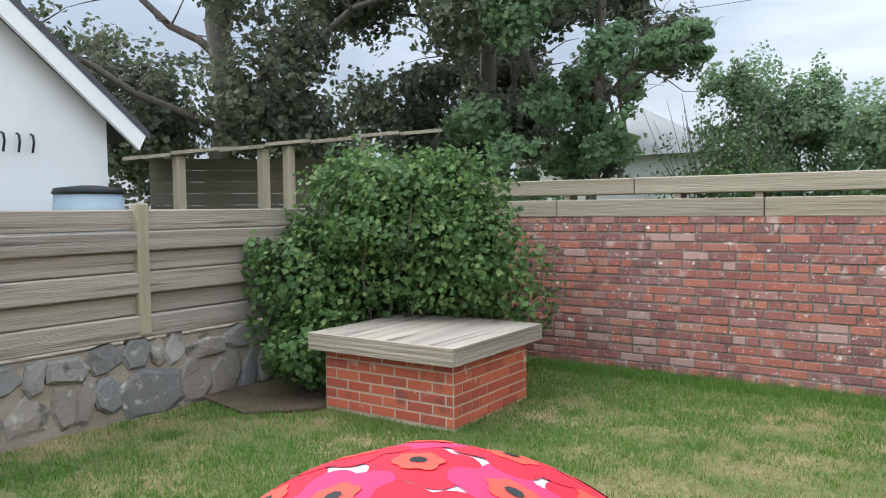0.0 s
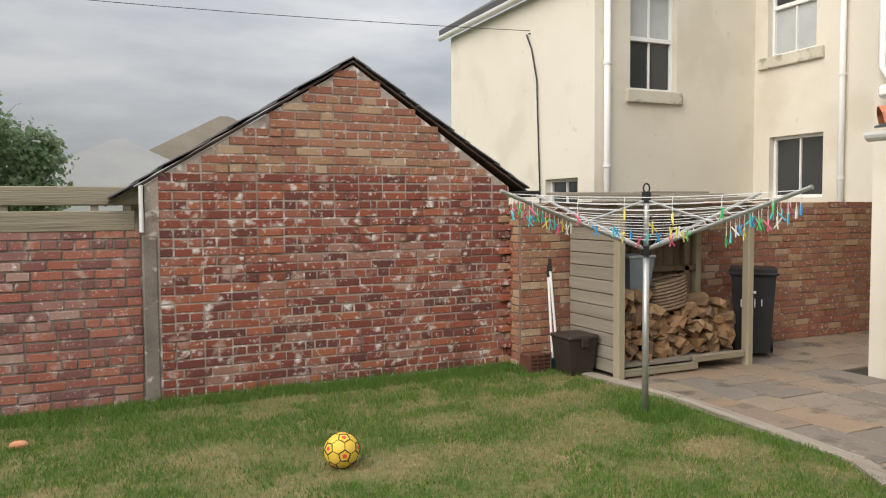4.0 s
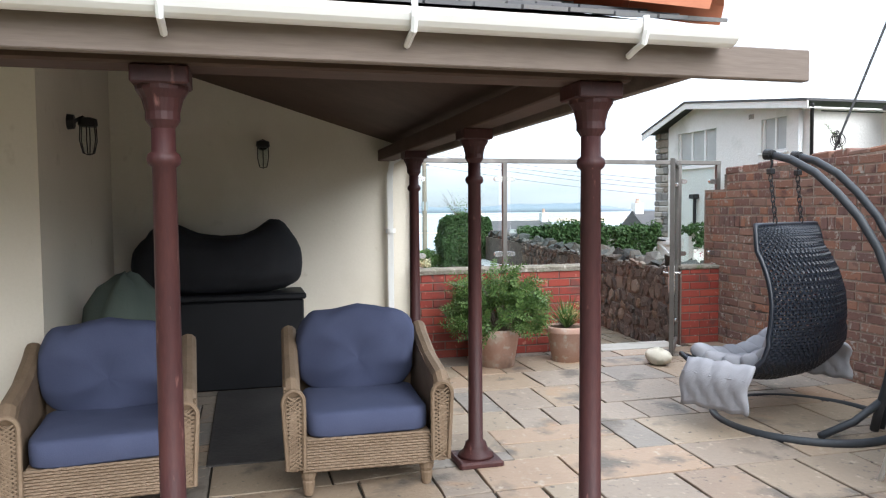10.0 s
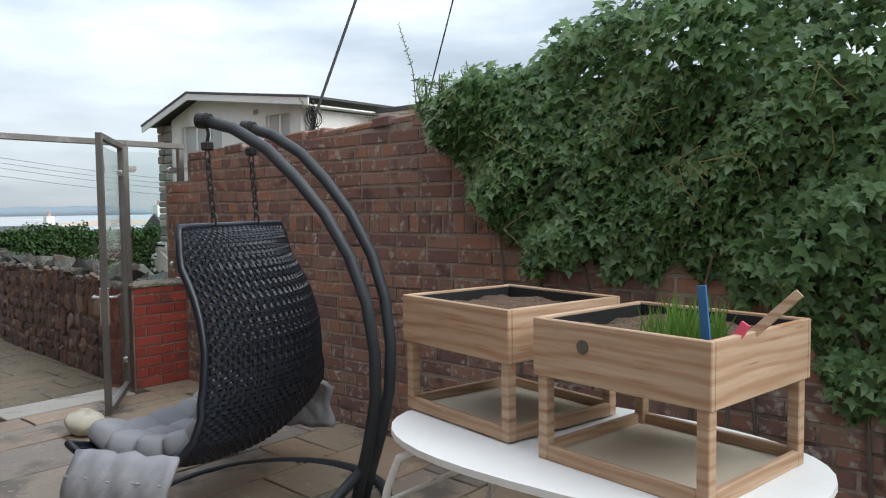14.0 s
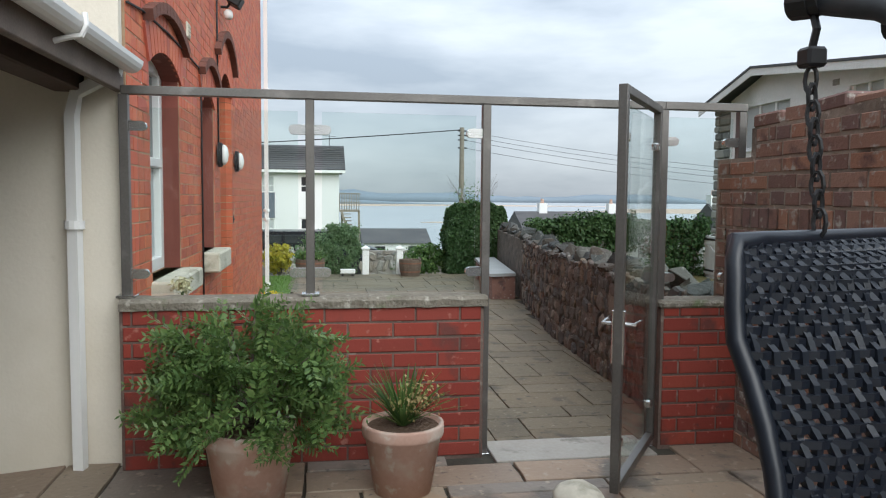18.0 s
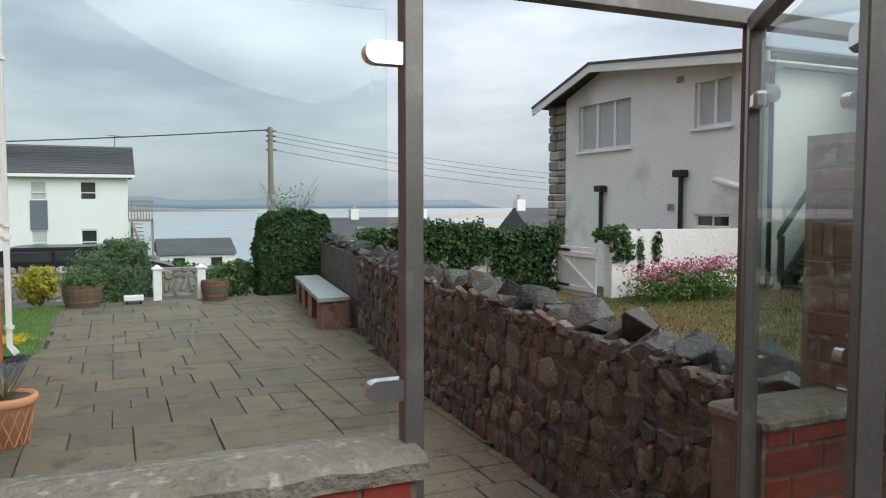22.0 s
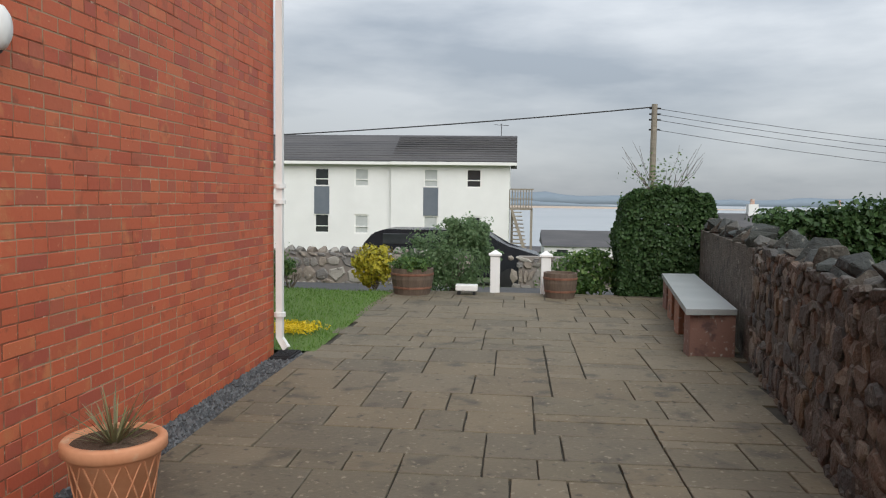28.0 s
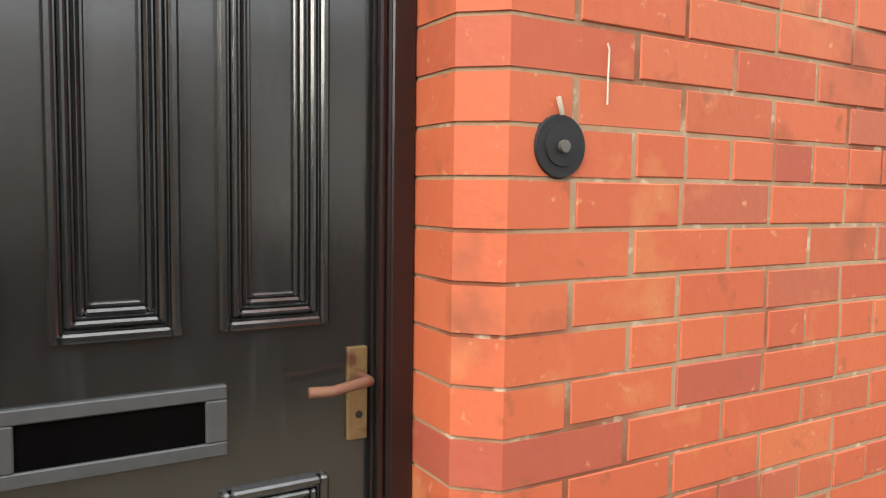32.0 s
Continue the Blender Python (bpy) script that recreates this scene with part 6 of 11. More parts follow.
for k in range(4):
    a = radians(-84 - 90 * k)
    tip = Vector((4.37 + 1.35 * math.cos(a), 4.60 + 1.35 * math.sin(a), 1.74))
    TIPS.append(tip)
    bm = bmesh.new()
    root = Vector((4.37, 4.60, 1.30))
    d = (tip - root)
    cyl(bm, root, tip, 0.015, n=8)
    part("arm", bm, M_ALU, dr)
    bm = bmesh.new()
    cyl(bm, (4.37, 4.60, 1.68), root.lerp(tip, 0.48), 0.009, n=6)
    part("strut", bm, M_ALU, dr)
rngp = random.Random(8)
peg_cols = [(0.05, 0.35, 0.70), (0.10, 0.55, 0.20), (0.75, 0.15, 0.25), (0.80, 0.80, 0.75), (0.10, 0.60, 0.65), (0.85, 0.70, 0.15)]
peg_mats = [surf("peg_plastic", [c, tuple(x * 0.85 for x in c)], 0.45, 3, 30, 0) for c in peg_cols]
for k in range(8):
    f = 0.28 + 0.68 * k / 7
    bm = bmesh.new()
    ring4 = [Vector((4.37, 4.60, 1.30)).lerp(t, f) for t in TIPS]
    for p, q in zip(ring4, ring4[1:] + ring4[:1]):
        m = p.lerp(q, 0.5) - Vector((0, 0, 0.035))
        tube(bm, [p, p.lerp(q, 0.25) - Vector((0, 0, 0.026)), m, p.lerp(q, 0.75) - Vector((0, 0, 0.026)), q], 0.0028, 4)
    part("line", bm, M_WHITE, dr)
peg_meshes = []
for mtl in peg_mats:
    bm = bmesh.new()
    for sg in (-1, 1):
        box(bm, (-0.0045, -0.004 + 0.003 * sg, -0.042), (0.0045, 0.004 + 0.003 * sg, 0.042), 0.002, Matrix.Rotation(0.42 * sg, 4, "Y"))
    cyl(bm, (0, -0.008, 0.0), (0, 0.008, 0.0), 0.006, n=8)
    peg_meshes.append(mesh_from("peg", bm, mtl))


def hung_peg(i, f, g, drop):
    """A peg under the line from arm i to the next; drop: the length of the cord that it dangles from."""
    p, q = [Vector((4.37, 4.60, 1.30)).lerp(t, f) for t in (TIPS[i], TIPS[(i + 1) % 4])]
    c = p.lerp(q, g) - Vector((0, 0, 0.14 * g * (1 - g)))
    ob = tagged(new("clothes_peg", rngp.choice(peg_meshes)), "coloured plastic clothes peg hanging from the dryer", "clothes peg", "pegs on the dryer")
    ob.matrix_world = Matrix.Translation(c - Vector((0, 0, drop + 0.03))) @ Matrix.Rotation(rngp.uniform(0, 3.1), 4, "Z") @ Matrix.Rotation(rngp.uniform(-0.5, 0.5), 4, "Y")
    if drop:
        bm = bmesh.new()
        tube(bm, [c, c - Vector((0.004, 0, drop * 0.5)), c - Vector((0, 0, drop + 0.03))], 0.0022, 4)
        part("peg_cord", bm, M_WHITE, dr)


for k in range(17):
    hung_peg(3, 0.55 + 0.026 * k, rngp.uniform(0.93, 0.99), rngp.uniform(0.03, 0.12))
for k in range(15):
    hung_peg(1, 0.55 + 0.028 * k, rngp.uniform(0.01, 0.07), rngp.uniform(0.03, 0.12))
for k in range(6):
    hung_peg(0, 0.97, 0.10 + 0.16 * k, rngp.uniform(0.06, 0.12))
for k in range(16):
    hung_peg(0, rngp.choice((0.30, 0.38, 0.47, 0.57)), rngp.uniform(0.1, 0.9), 0.0)


# wood store
ws = thing("wood_store", (5.8, 6.15, 0), "weathered timber log store with sloping roof", "log store")
rng_l = random.Random(5)
for r in range(13):
    bm = bmesh.new()
    z = 0.05 + r * 0.126
    box(bm, (4.965 + rng_l.uniform(-0.004, 0.006), 5.75, z), (5.0, 6.5, z + 0.119), 0.005)
    part("side_board", bm, M_TIMBER_GREY, ws)
for k in range(11):
    bm = bmesh.new()
    x = 5.0 + k * 0.147
    box(bm, (x, 6.48, 0.05), (x + 0.140, 6.505 + rng_l.uniform(0, 0.012), 1.66), 0.004)
    part("back_board", bm, M_TIMBER_BROWN, ws)
for x, y, z in ((4.99, 5.72, 1.66), (6.62, 5.72, 1.66), (6.62, 6.46, 1.74)):
    bm = bmesh.new()
    box(bm, (x - 0.04, y - 0.045, -0.012), (x + 0.04, y + 0.045, z), 0.01)
    part("corner_post", bm, M_TIMBER_Z, ws)
bm = bmesh.new()
box(bm, (5.03, 5.70, 1.55), (6.58, 5.725, 1.655), 0.006)
part("fascia_board", bm, M_TIMBER_COPE, ws)
for k in range(5):
    for h in range(2):
        bm = bmesh.new()
        y = 5.55 + k * 0.21
        xa, xb = ((4.74, 5.86), (5.865, 6.74))[h]
        zz = 1.665 + 0.024 * k + 0.01 * h + rng_l.uniform(0, 0.008)
        box(bm, (xa + rng_l.uniform(-0.03, 0.03) * (1 - h), y, zz), (xb + rng_l.uniform(-0.03, 0.03) * h, y + 0.225, zz + 0.022), 0.004)
        part("roof_board", bm, M_TIMBER_GREY, ws)
for xa, xb, z in ((5.04, 5.95, 0.02), (5.90, 6.57, 0.085)):
    bm = bmesh.new()
    box(bm, (xa, 5.70, z), (xb, 5.74, z + 0.07), 0.006)
    part("floor_rail", bm, M_TIMBER_COPE, ws)
bm = bmesh.new()
box(bm, (5.05, 5.76, 0.10), (6.57, 6.46, 0.13))
part("floor_board", bm, M_TIMBER_GREY, ws)
for lo, hi in (((5.05, 6.40, 0.93), (6.57, 6.475, 0.99)), ((5.05, 6.42, 1.22), (6.0, 6.47, 1.27)), ((5.95, 6.42, 0.99), (6.02, 6.475, 1.55)), ((6.40, 6.40, 0.30), (6.47, 6.475, 1.55))):
    bm = bmesh.new()
    box(bm, lo, hi, 0.006)
    part("inner_rail", bm, M_TIMBER_BROWN, ws)


def log_mesh(seed):
    """A split billet: a wedge or block with uneven ends and a jagged split face."""
    rng = random.Random(seed)
    bm = bmesh.new()
    n = rng.choice((3, 4, 5, 6))
    r = rng.uniform(0.042, 0.082)
    sq = rng.uniform(0.55, 1.0)
    rows = []
    for k in range(4):
        y = 0.30 * k / 3
        rows.append([bm.verts.new((r * rng.uniform(0.82, 1.18) * math.cos(2 * math.pi * (i + rng.uniform(-0.12, 0.12)) / n), y + (rng.uniform(-0.025, 0.025) if k in (0, 3) else 0), sq * r * rng.uniform(0.82, 1.18) * math.sin(2 * math.pi * (i + rng.uniform(-0.12, 0.12)) / n))) for i in range(n)])
    for a, b in zip(rows, rows[1:]):
        for i in range(n):
            bm.faces.new((a[i], a[(i + 1) % n], b[(i + 1) % n], b[i]))
    bm.faces.new(rows[0][::-1])
    bm.faces.new(rows[-1])
    bmesh.ops.recalc_face_normals(bm, faces=bm.faces)
    return mesh_from("log", bm, M_LOG_CUT if seed % 5 else M_LOG_BARK)


logs = [log_mesh(k) for k in range(20)]
heap_top = lambda x: float(np.interp(x, (5.05, 5.40, 5.62, 6.0, 6.21, 6.45, 6.6), (0.84, 0.78, 0.60, 0.62, 0.74, 0.62, 0.52)))
z = 0.18
while z < 0.84:
    x = 5.09 + rng_l.uniform(0, 0.05)
    while x < 6.54:
        if z < heap_top(x) + 0.01:
            top_row = z + 0.085 > heap_top(x)
            ob = tagged(new("log", rng_l.choice(logs)), "split pale firewood log in the store", "log", "logs in the store")
            ob.matrix_world = Matrix.Translation((x, 5.79 + rng_l.uniform(0, 0.11), z + rng_l.uniform(-0.012, 0.012))) @ Matrix.Rotation(max(-0.9 if x < 6.3 else -0.1, min(0.9 if x > 5.4 else 0.05, rng_l.uniform(-0.9, 0.9) if top_row or rng_l.random() < 0.25 else rng_l.uniform(-0.35, 0.35))), 4, "Z") @ Matrix.Rotation(rng_l.uniform(-0.22, 0.22), 4, "X") @ Matrix.Rotation(rng_l.uniform(0, 6.28), 4, "Y")
        x += rng_l.uniform(0.085, 0.125)
    z += 0.074


def basket(at, rx, ry, h, label):
    b = thing("wicker_basket", at, label, "basket")
    bm = bmesh.new()
    for r in range(9):
        k = 0.82 + 0.18 * r / 8
        tube(bm, [(at[0] + rx * k * math.cos(a) * (1 + 0.02 * (-1) ** j), at[1] + ry * k * math.sin(a) * (1 + 0.02 * (-1) ** j), at[2] + h * r / 8) for j, a in enumerate(2 * math.pi * i / 28 for i in range(28))], h / 15, 5, closed=True)
    part("weave", bm, M_WICKER, b)
    bm = bmesh.new()
    lathe(bm, [(0.75, 0), (0.8, h * 0.1), (0.9, h * 0.9)], (0, 0, 0), 20)
    bmesh.ops.transform(bm, matrix=Matrix.Translation(at) @ Matrix.Diagonal((rx, ry, 1, 1)), verts=bm.verts)
    part("lining", bm, M_WICKER, b)
    return b


bk = basket((5.82, 5.98, 0.62), 0.24, 0.17, 0.27, "dark brown wicker basket tipped on the logs")
bk.rotation_euler = (-0.12, -0.17, 0.15)
tub = thing("grey_tub", (5.25, 6.0, 0.92), "grey plastic tub on the logs", "tub")
bm = bmesh.new()
lo = [bm.verts.new(p) for p in ((5.23, 5.86, 0.80), (5.46, 5.86, 0.80), (5.46, 6.12, 0.80), (5.23, 6.12, 0.80))]
hi = [bm.verts.new(p) for p in ((5.20, 5.83, 1.13), (5.50, 5.83, 1.13), (5.50, 6.16, 1.13), (5.20, 6.16, 1.13))]
bm.faces.new(lo[::-1])
for i in range(4):
    bm.faces.new((lo[i], lo[(i + 1) % 4], hi[(i + 1) % 4], hi[i]))
part("body", bm, surf("grey_blue_plastic", [(0.14, 0.17, 0.20), (0.18, 0.21, 0.24)], 0.5, 3, 40, 0.05), tub)
bm = bmesh.new()
box(bm, (5.185, 5.815, 1.13), (5.515, 6.175, 1.16), 0.01)
part("rim", bm, M_GALV, tub)


# wheelie bin
wb = thing("wheelie_bin", (7.15, 6.0, 0), "black wheelie bin with white painted marks", "wheelie bin")
bm = bmesh.new()
prism(bm, [(6.92, 5.83, 0.06), (7.34, 5.83, 0.06), (7.34, 6.30, 0.06), (6.92, 6.30, 0.06)], (0, 0, 0.01))
lo = [bm.verts.new(p) for p in ((6.93, 5.84, 0.06), (7.33, 5.84, 0.06), (7.33, 6.28, 0.06), (6.93, 6.28, 0.06))]
hi = [bm.verts.new(p) for p in ((6.87, 5.76, 0.98), (7.39, 5.76, 0.98), (7.39, 6.38, 0.98), (6.87, 6.38, 0.98))]
for i in range(4):
    bm.faces.new((lo[i], lo[(i + 1) % 4], hi[(i + 1) % 4], hi[i]))
part("body", bm, M_BLUE_BIN, wb)
bm = bmesh.new()
box(bm, (6.84, 5.72, 0.97), (7.42, 6.42, 1.0), 0.008)
prism(bm, [(6.86, 5.74, 1.0), (7.40, 5.74, 1.0), (7.40, 6.42, 1.0), (6.86, 6.42, 1.0)], (0, 0, 0.045))
part("lid", bm, M_BLUE_BIN, wb)
for x in (6.90, 7.36):
    bm = bmesh.new()
    cyl(bm, (x - 0.03, 6.30, 0.10), (x + 0.03, 6.30, 0.10), 0.10, n=16)
    part("wheel", bm, M_BLACK_PLASTIC, wb)
bm = bmesh.new()
for x, z, h in ((6.98, 0.60, 0.09), (7.05, 0.63, 0.07), (7.14, 0.60, 0.10), (7.22, 0.62, 0.07)):
    box(bm, (x, 5.762, z), (x + 0.012, 5.80, z + h))
box(bm, (7.0, 5.765, 0.76), (7.16, 5.79, 0.79))
part("painted_mark", bm, M_WHITE, wb, "white painted marks")
wb.location.x, wb.location.y = 7.04, 6.02
wb.rotation_euler.z = -0.78
wb.scale = (0.85, 0.8, 0.92)
bb = thing("caddy_bin", (4.62, 6.32, 0), "small brown plastic caddy bin with closed lid", "bin")
bm = bmesh.new()
lo = [bm.verts.new(p) for p in ((4.65, 6.00, 0.01), (4.89, 6.00, 0.01), (4.89, 6.25, 0.01), (4.65, 6.25, 0.01))]
hi = [bm.verts.new(p) for p in ((4.61, 5.97, 0.36), (4.93, 5.97, 0.36), (4.93, 6.29, 0.36), (4.61, 6.29, 0.36))]
bm.faces.new(lo[::-1])
bm.faces.new(hi)
for i in range(4):
    bm.faces.new((lo[i], lo[(i + 1) % 4], hi[(i + 1) % 4], hi[i]))
part("body", bm, M_BROWN_BIN, bb)
bm = bmesh.new()
box(bm, (4.595, 5.95, 0.36), (4.945, 6.31, 0.40), 0.014)
box(bm, (4.73, 5.935, 0.29), (4.81, 5.965, 0.38), 0.006)
part("lid", bm, M_BROWN_BIN, bb)
m_crate = surf("brown_crate_plastic", [(0.10, 0.045, 0.03), (0.14, 0.06, 0.04)], 0.6, 3, 30, 0.1)
pc = thing("plastic_crate", (4.50, 6.42, 0.0), "small brown slatted plastic crate by the wall", "crate")
bm = bmesh.new()
box(bm, (4.385, 6.32, 0.0), (4.615, 6.52, 0.17), 0.004)
part("inner_box", bm, m_crate, pc)
for k in range(5):
    bm = bmesh.new()
    box(bm, (4.38, 6.305, 0.015 + 0.038 * k), (4.62, 6.318, 0.035 + 0.038 * k), 0.002)
    part("slat", bm, m_crate, pc)
for x in (4.38, 4.455, 4.53, 4.605):
    bm = bmesh.new()
    box(bm, (x, 6.298, 0.0), (x + 0.015, 6.305, 0.20), 0.002)
    part("upright", bm, m_crate, pc)
m_tool_green = surf("dark_green_plastic", [(0.02, 0.07, 0.06), (0.03, 0.10, 0.08)], 0.5, 3, 30, 0)
for foot, head_at, mt in (((4.73, 6.36, 0.10), (4.755, 6.535, 0.98), M_BLACK_PLASTIC), ((4.67, 6.36, 0.10), (4.735, 6.54, 0.92), m_tool_green)):
    sp = thing("garden_tool", foot, "long white-handled garden tool leaning on the wall", "garden tool", "tools on the yard wall")
    a, b = Vector(foot), Vector(head_at)
    bm = bmesh.new()
    cyl(bm, a, b, 0.013, n=8)
    part("handle", bm, M_WHITE, sp)
    bm = bmesh.new()
    cyl(bm, b, b + (b - a).normalized() * 0.13, 0.017, n=8)
    part("grip", bm, M_BLACK_PLASTIC, sp)
    bm = bmesh.new()
    box(bm, (a.x - 0.055, a.y - 0.025, 0.0), (a.x + 0.055, a.y + 0.015, 0.13), 0.012)
    part("head", bm, mt, sp)


# ---- under the porch ----
def pipe(name, pts, r, label, clips=(), material=M_WHITE, square=False):
    p = thing(name, pts[-1], label, "drainpipe")
    bm = bmesh.new()
    tube(bm, pts, r, 4 if square else 12)
    part("pipe", bm, material, p, smooth=not square)
    for c in clips:
        bm = bmesh.new()
        cyl(bm, (c[0], c[1], c[2] - 0.02), (c[0], c[1], c[2] + 0.02), r * 1.28, n=12)
        part("collar", bm, material, p)
    return p


pipe("drainpipe", [(7.18, 4.55, 7.0), (7.18, 4.55, 0.0)], 0.036, "white round drainpipe at the house corner", [(7.18, 4.55, z) for z in (0.62, 2.05, 2.75)])
pipe("soil_pipe", [(7.19, 4.72, 7.0), (7.19, 4.72, 2.9), (7.18, 4.60, 2.72)], 0.03, "thin white pipe joining the drainpipe", [])
bm = bmesh.new()
box(bm, (7.06, 4.42, 2.60), (7.24, 4.68, 2.72), 0.03)
solid("hopper_head", bm, M_WHITE, "white plastic hopper on the drainpipe", "hopper", "")
pipe("porch_downpipe", [(5.0, 3.02, 2.04), (6.6, 3.06, 1.99), (7.08, 3.08, 1.97), (7.17, 3.08, 1.92), (7.17, 3.08, 0.03), (7.10, 3.08, 0.0)], 0.03, "white downpipe from the porch gutter", [(7.17, 3.08, z) for z in (0.52, 1.82)])
bm = bmesh.new()
box(bm, (6.98, 2.96, -0.008), (7.2, 3.2, 0.012), 0.004)
solid("gully_cover", bm, M_BLACK_PLASTIC, "black gully cover under the downpipe", "drain", "")
pipe("recess_downpipe", [(9.50, -2.10, 2.02), (9.50, -2.08, 1.93), (9.50, -1.90, 1.83), (9.49, -1.88, 1.72), (9.49, -1.88, 0.0)], 0.036, "white square downpipe beside the recess", [(9.49, -1.88, z) for z in (1.2,)], square=True)
pipe("neighbour_downpipe", [(6.95, 8.52, 5.6), (6.95, 8.52, 0.0)], 0.045, "white drainpipe on the neighbouring house", [(6.95, 8.52, z) for z in (2.2, 3.6, 4.6)])
pipe("yard_drainpipe", [(9.70, 7.05, 6), (9.70, 7.05, 0.0)], 0.04, "white drainpipe in the yard corner", [(9.70, 7.05, z) for z in (2.0, 3.4, 4.4)])
pipe("alarm_cable", [(6.77, 10.35, 4.35), (6.77, 10.2, 4.1), (6.77, 10.05, 3.6), (6.77, 10.0, 2.6), (6.77, 9.95, 1.7)], 0.012, "thin cable running down the render", [], M_CABLE)
ng = thing("neighbour_gutter", (6.6, 10.8, 4.95), "white gutter on the neighbouring house", "gutter")
bm = bmesh.new()
gutter(bm, (6.66, 8.4, 4.93), (6.66, 13.4, 4.93), 0.07)
part("channel", bm, M_WHITE, ng)


def bulkhead(at, axis, out, label, name="wall_lantern"):
    """A black caged wall lantern on a bracket; out: unit vector off the wall."""
    w = thing(name, at, label, "wall lamp")
    o = Vector(out)
    a = Vector(at)
    bm = bmesh.new()
    cyl(bm, a, a + o * 0.04, 0.05, 0.045, 14)
    tube(bm, [a + o * 0.03 + Vector((0, 0, 0.0)), a + o * 0.09 + Vector((0, 0, 0.03)), a + o * 0.12], 0.014, 8)
    part("bracket", bm, M_BLACK, w)
    c = a + o * 0.12
    bm = bmesh.new()
    lathe(bm, [(0.02, 0.03), (0.055, 0.02), (0.06, -0.02), (0.05, -0.03)], c, 14)
    part("cap", bm, M_BLACK, w)
    bm = bmesh.new()
    lathe(bm, [(0.043, -0.03), (0.045, -0.14), (0.03, -0.19), (0.005, -0.20)], c, 14)
    part("glass", bm, M_GLASS, w, smooth=True)
    bm = bmesh.new()
    for k in range(6):
        t = math.pi * k / 3
        tube(bm, [c + Vector((0.05 * math.cos(t), 0.05 * math.sin(t), -0.02)), c + Vector((0.055 * math.cos(t), 0.055 * math.sin(t), -0.12)), c + Vector((0.035 * math.cos(t), 0.035 * math.sin(t), -0.20)), c + Vector((0, 0, -0.21))], 0.004, 5)
    part("cage", bm, M_BLACK, w)
    return w


bulkhead((7.25, 2.97, 1.83), "x", (-1, 0, 0), "black caged wall lantern beside the window")
bulkhead((8.0, 0.5, 2.06), "y", (0, -1, 0), "black caged wall lantern in the recess")
bulkhead((9.56, -0.75, 2.06), "x", (-1, 0, 0), "black caged wall lantern on the recess wall")
bm = bmesh.new()
tube(bm, [(7.23, 2.96, 1.72), (7.235, 2.955, 1.4), (7.235, 2.955, 0.98)], 0.008, 6)
box(bm, (7.21, 2.92, 0.92), (7.25, 2.99, 1.0), 0.01)
solid("conduit", bm, M_WHITE, "white conduit and switch below the lantern", "switch", "")
rb = thing("round_vent", (7.25, 1.58, 2.1), "round black cowl on the house wall", "vent")
bm = bmesh.new()
cyl(bm, (7.25, 1.57, 2.08), (7.15, 1.57, 2.08), 0.105, 0.115, 24)
part("drum", bm, M_BLACK, rb, smooth=False)
bm = bmesh.new()
cyl(bm, (7.15, 1.57, 2.08), (7.14, 1.57, 2.08), 0.09, 0.07, 24)
part("cover", bm, M_ANTHRACITE, rb)
vt = thing("wall_vent", (7.25, 1.56, 0.54), "white louvred wall vent with a broken corner", "vent")
bm = bmesh.new()
for a, b, s, e in ((1.45, 1.67, 0.54, 0.555), (1.45, 1.67, 0.745, 0.76), (1.45, 1.462, 0.555, 0.745), (1.658, 1.67, 0.555, 0.745)):
    pbox(bm, "x", 7.228, 7.25, a, b, s, e)
part("frame", bm, M_WHITE, vt)
for k in range(9):
    bm = bmesh.new()
    z = 0.56 + k * 0.021
    prism(bm, [(7.247, 1.56 if k < 4 else 1.462, z), (7.232, 1.56 if k < 4 else 1.462, z + 0.004), (7.232, 1.56 if k < 4 else 1.462, z + 0.008), (7.247, 1.56 if k < 4 else 1.462, z + 0.018)], (0, 0.098 if k < 4 else 0.196, 0))
    part("louvre", bm, M_WHITE, vt)
bm = bmesh.new()
pbox(bm, "x", 7.235, 7.249, 1.465, 1.555, 0.56, 0.64)
part("broken_corner", bm, M_CONCRETE, vt, "exposed dark corner")


# milk churn
ch = thing("milk_churn", (6.91, 1.55, 0), "small galvanised milk churn with side handles", "churn")
bm = bmesh.new()
lathe(bm, [(0.095, 0.0), (0.10, 0.01), (0.10, 0.20), (0.095, 0.215), (0.097, 0.23), (0.075, 0.265), (0.072, 0.30), (0.084, 0.315), (0.084, 0.325), (0.06, 0.335)], (6.91, 1.55, 0), 22)
part("body", bm, M_GALV, ch, smooth=True)
for s in (-1, 1):
    bm = bmesh.new()
    tube(bm, [(6.91, 1.55 + s * 0.08, 0.27), (6.91, 1.55 + s * 0.125, 0.265), (6.91, 1.55 + s * 0.13, 0.23), (6.91, 1.55 + s * 0.10, 0.20)], 0.006, 6)
    part("handle", bm, M_BLACK, ch)

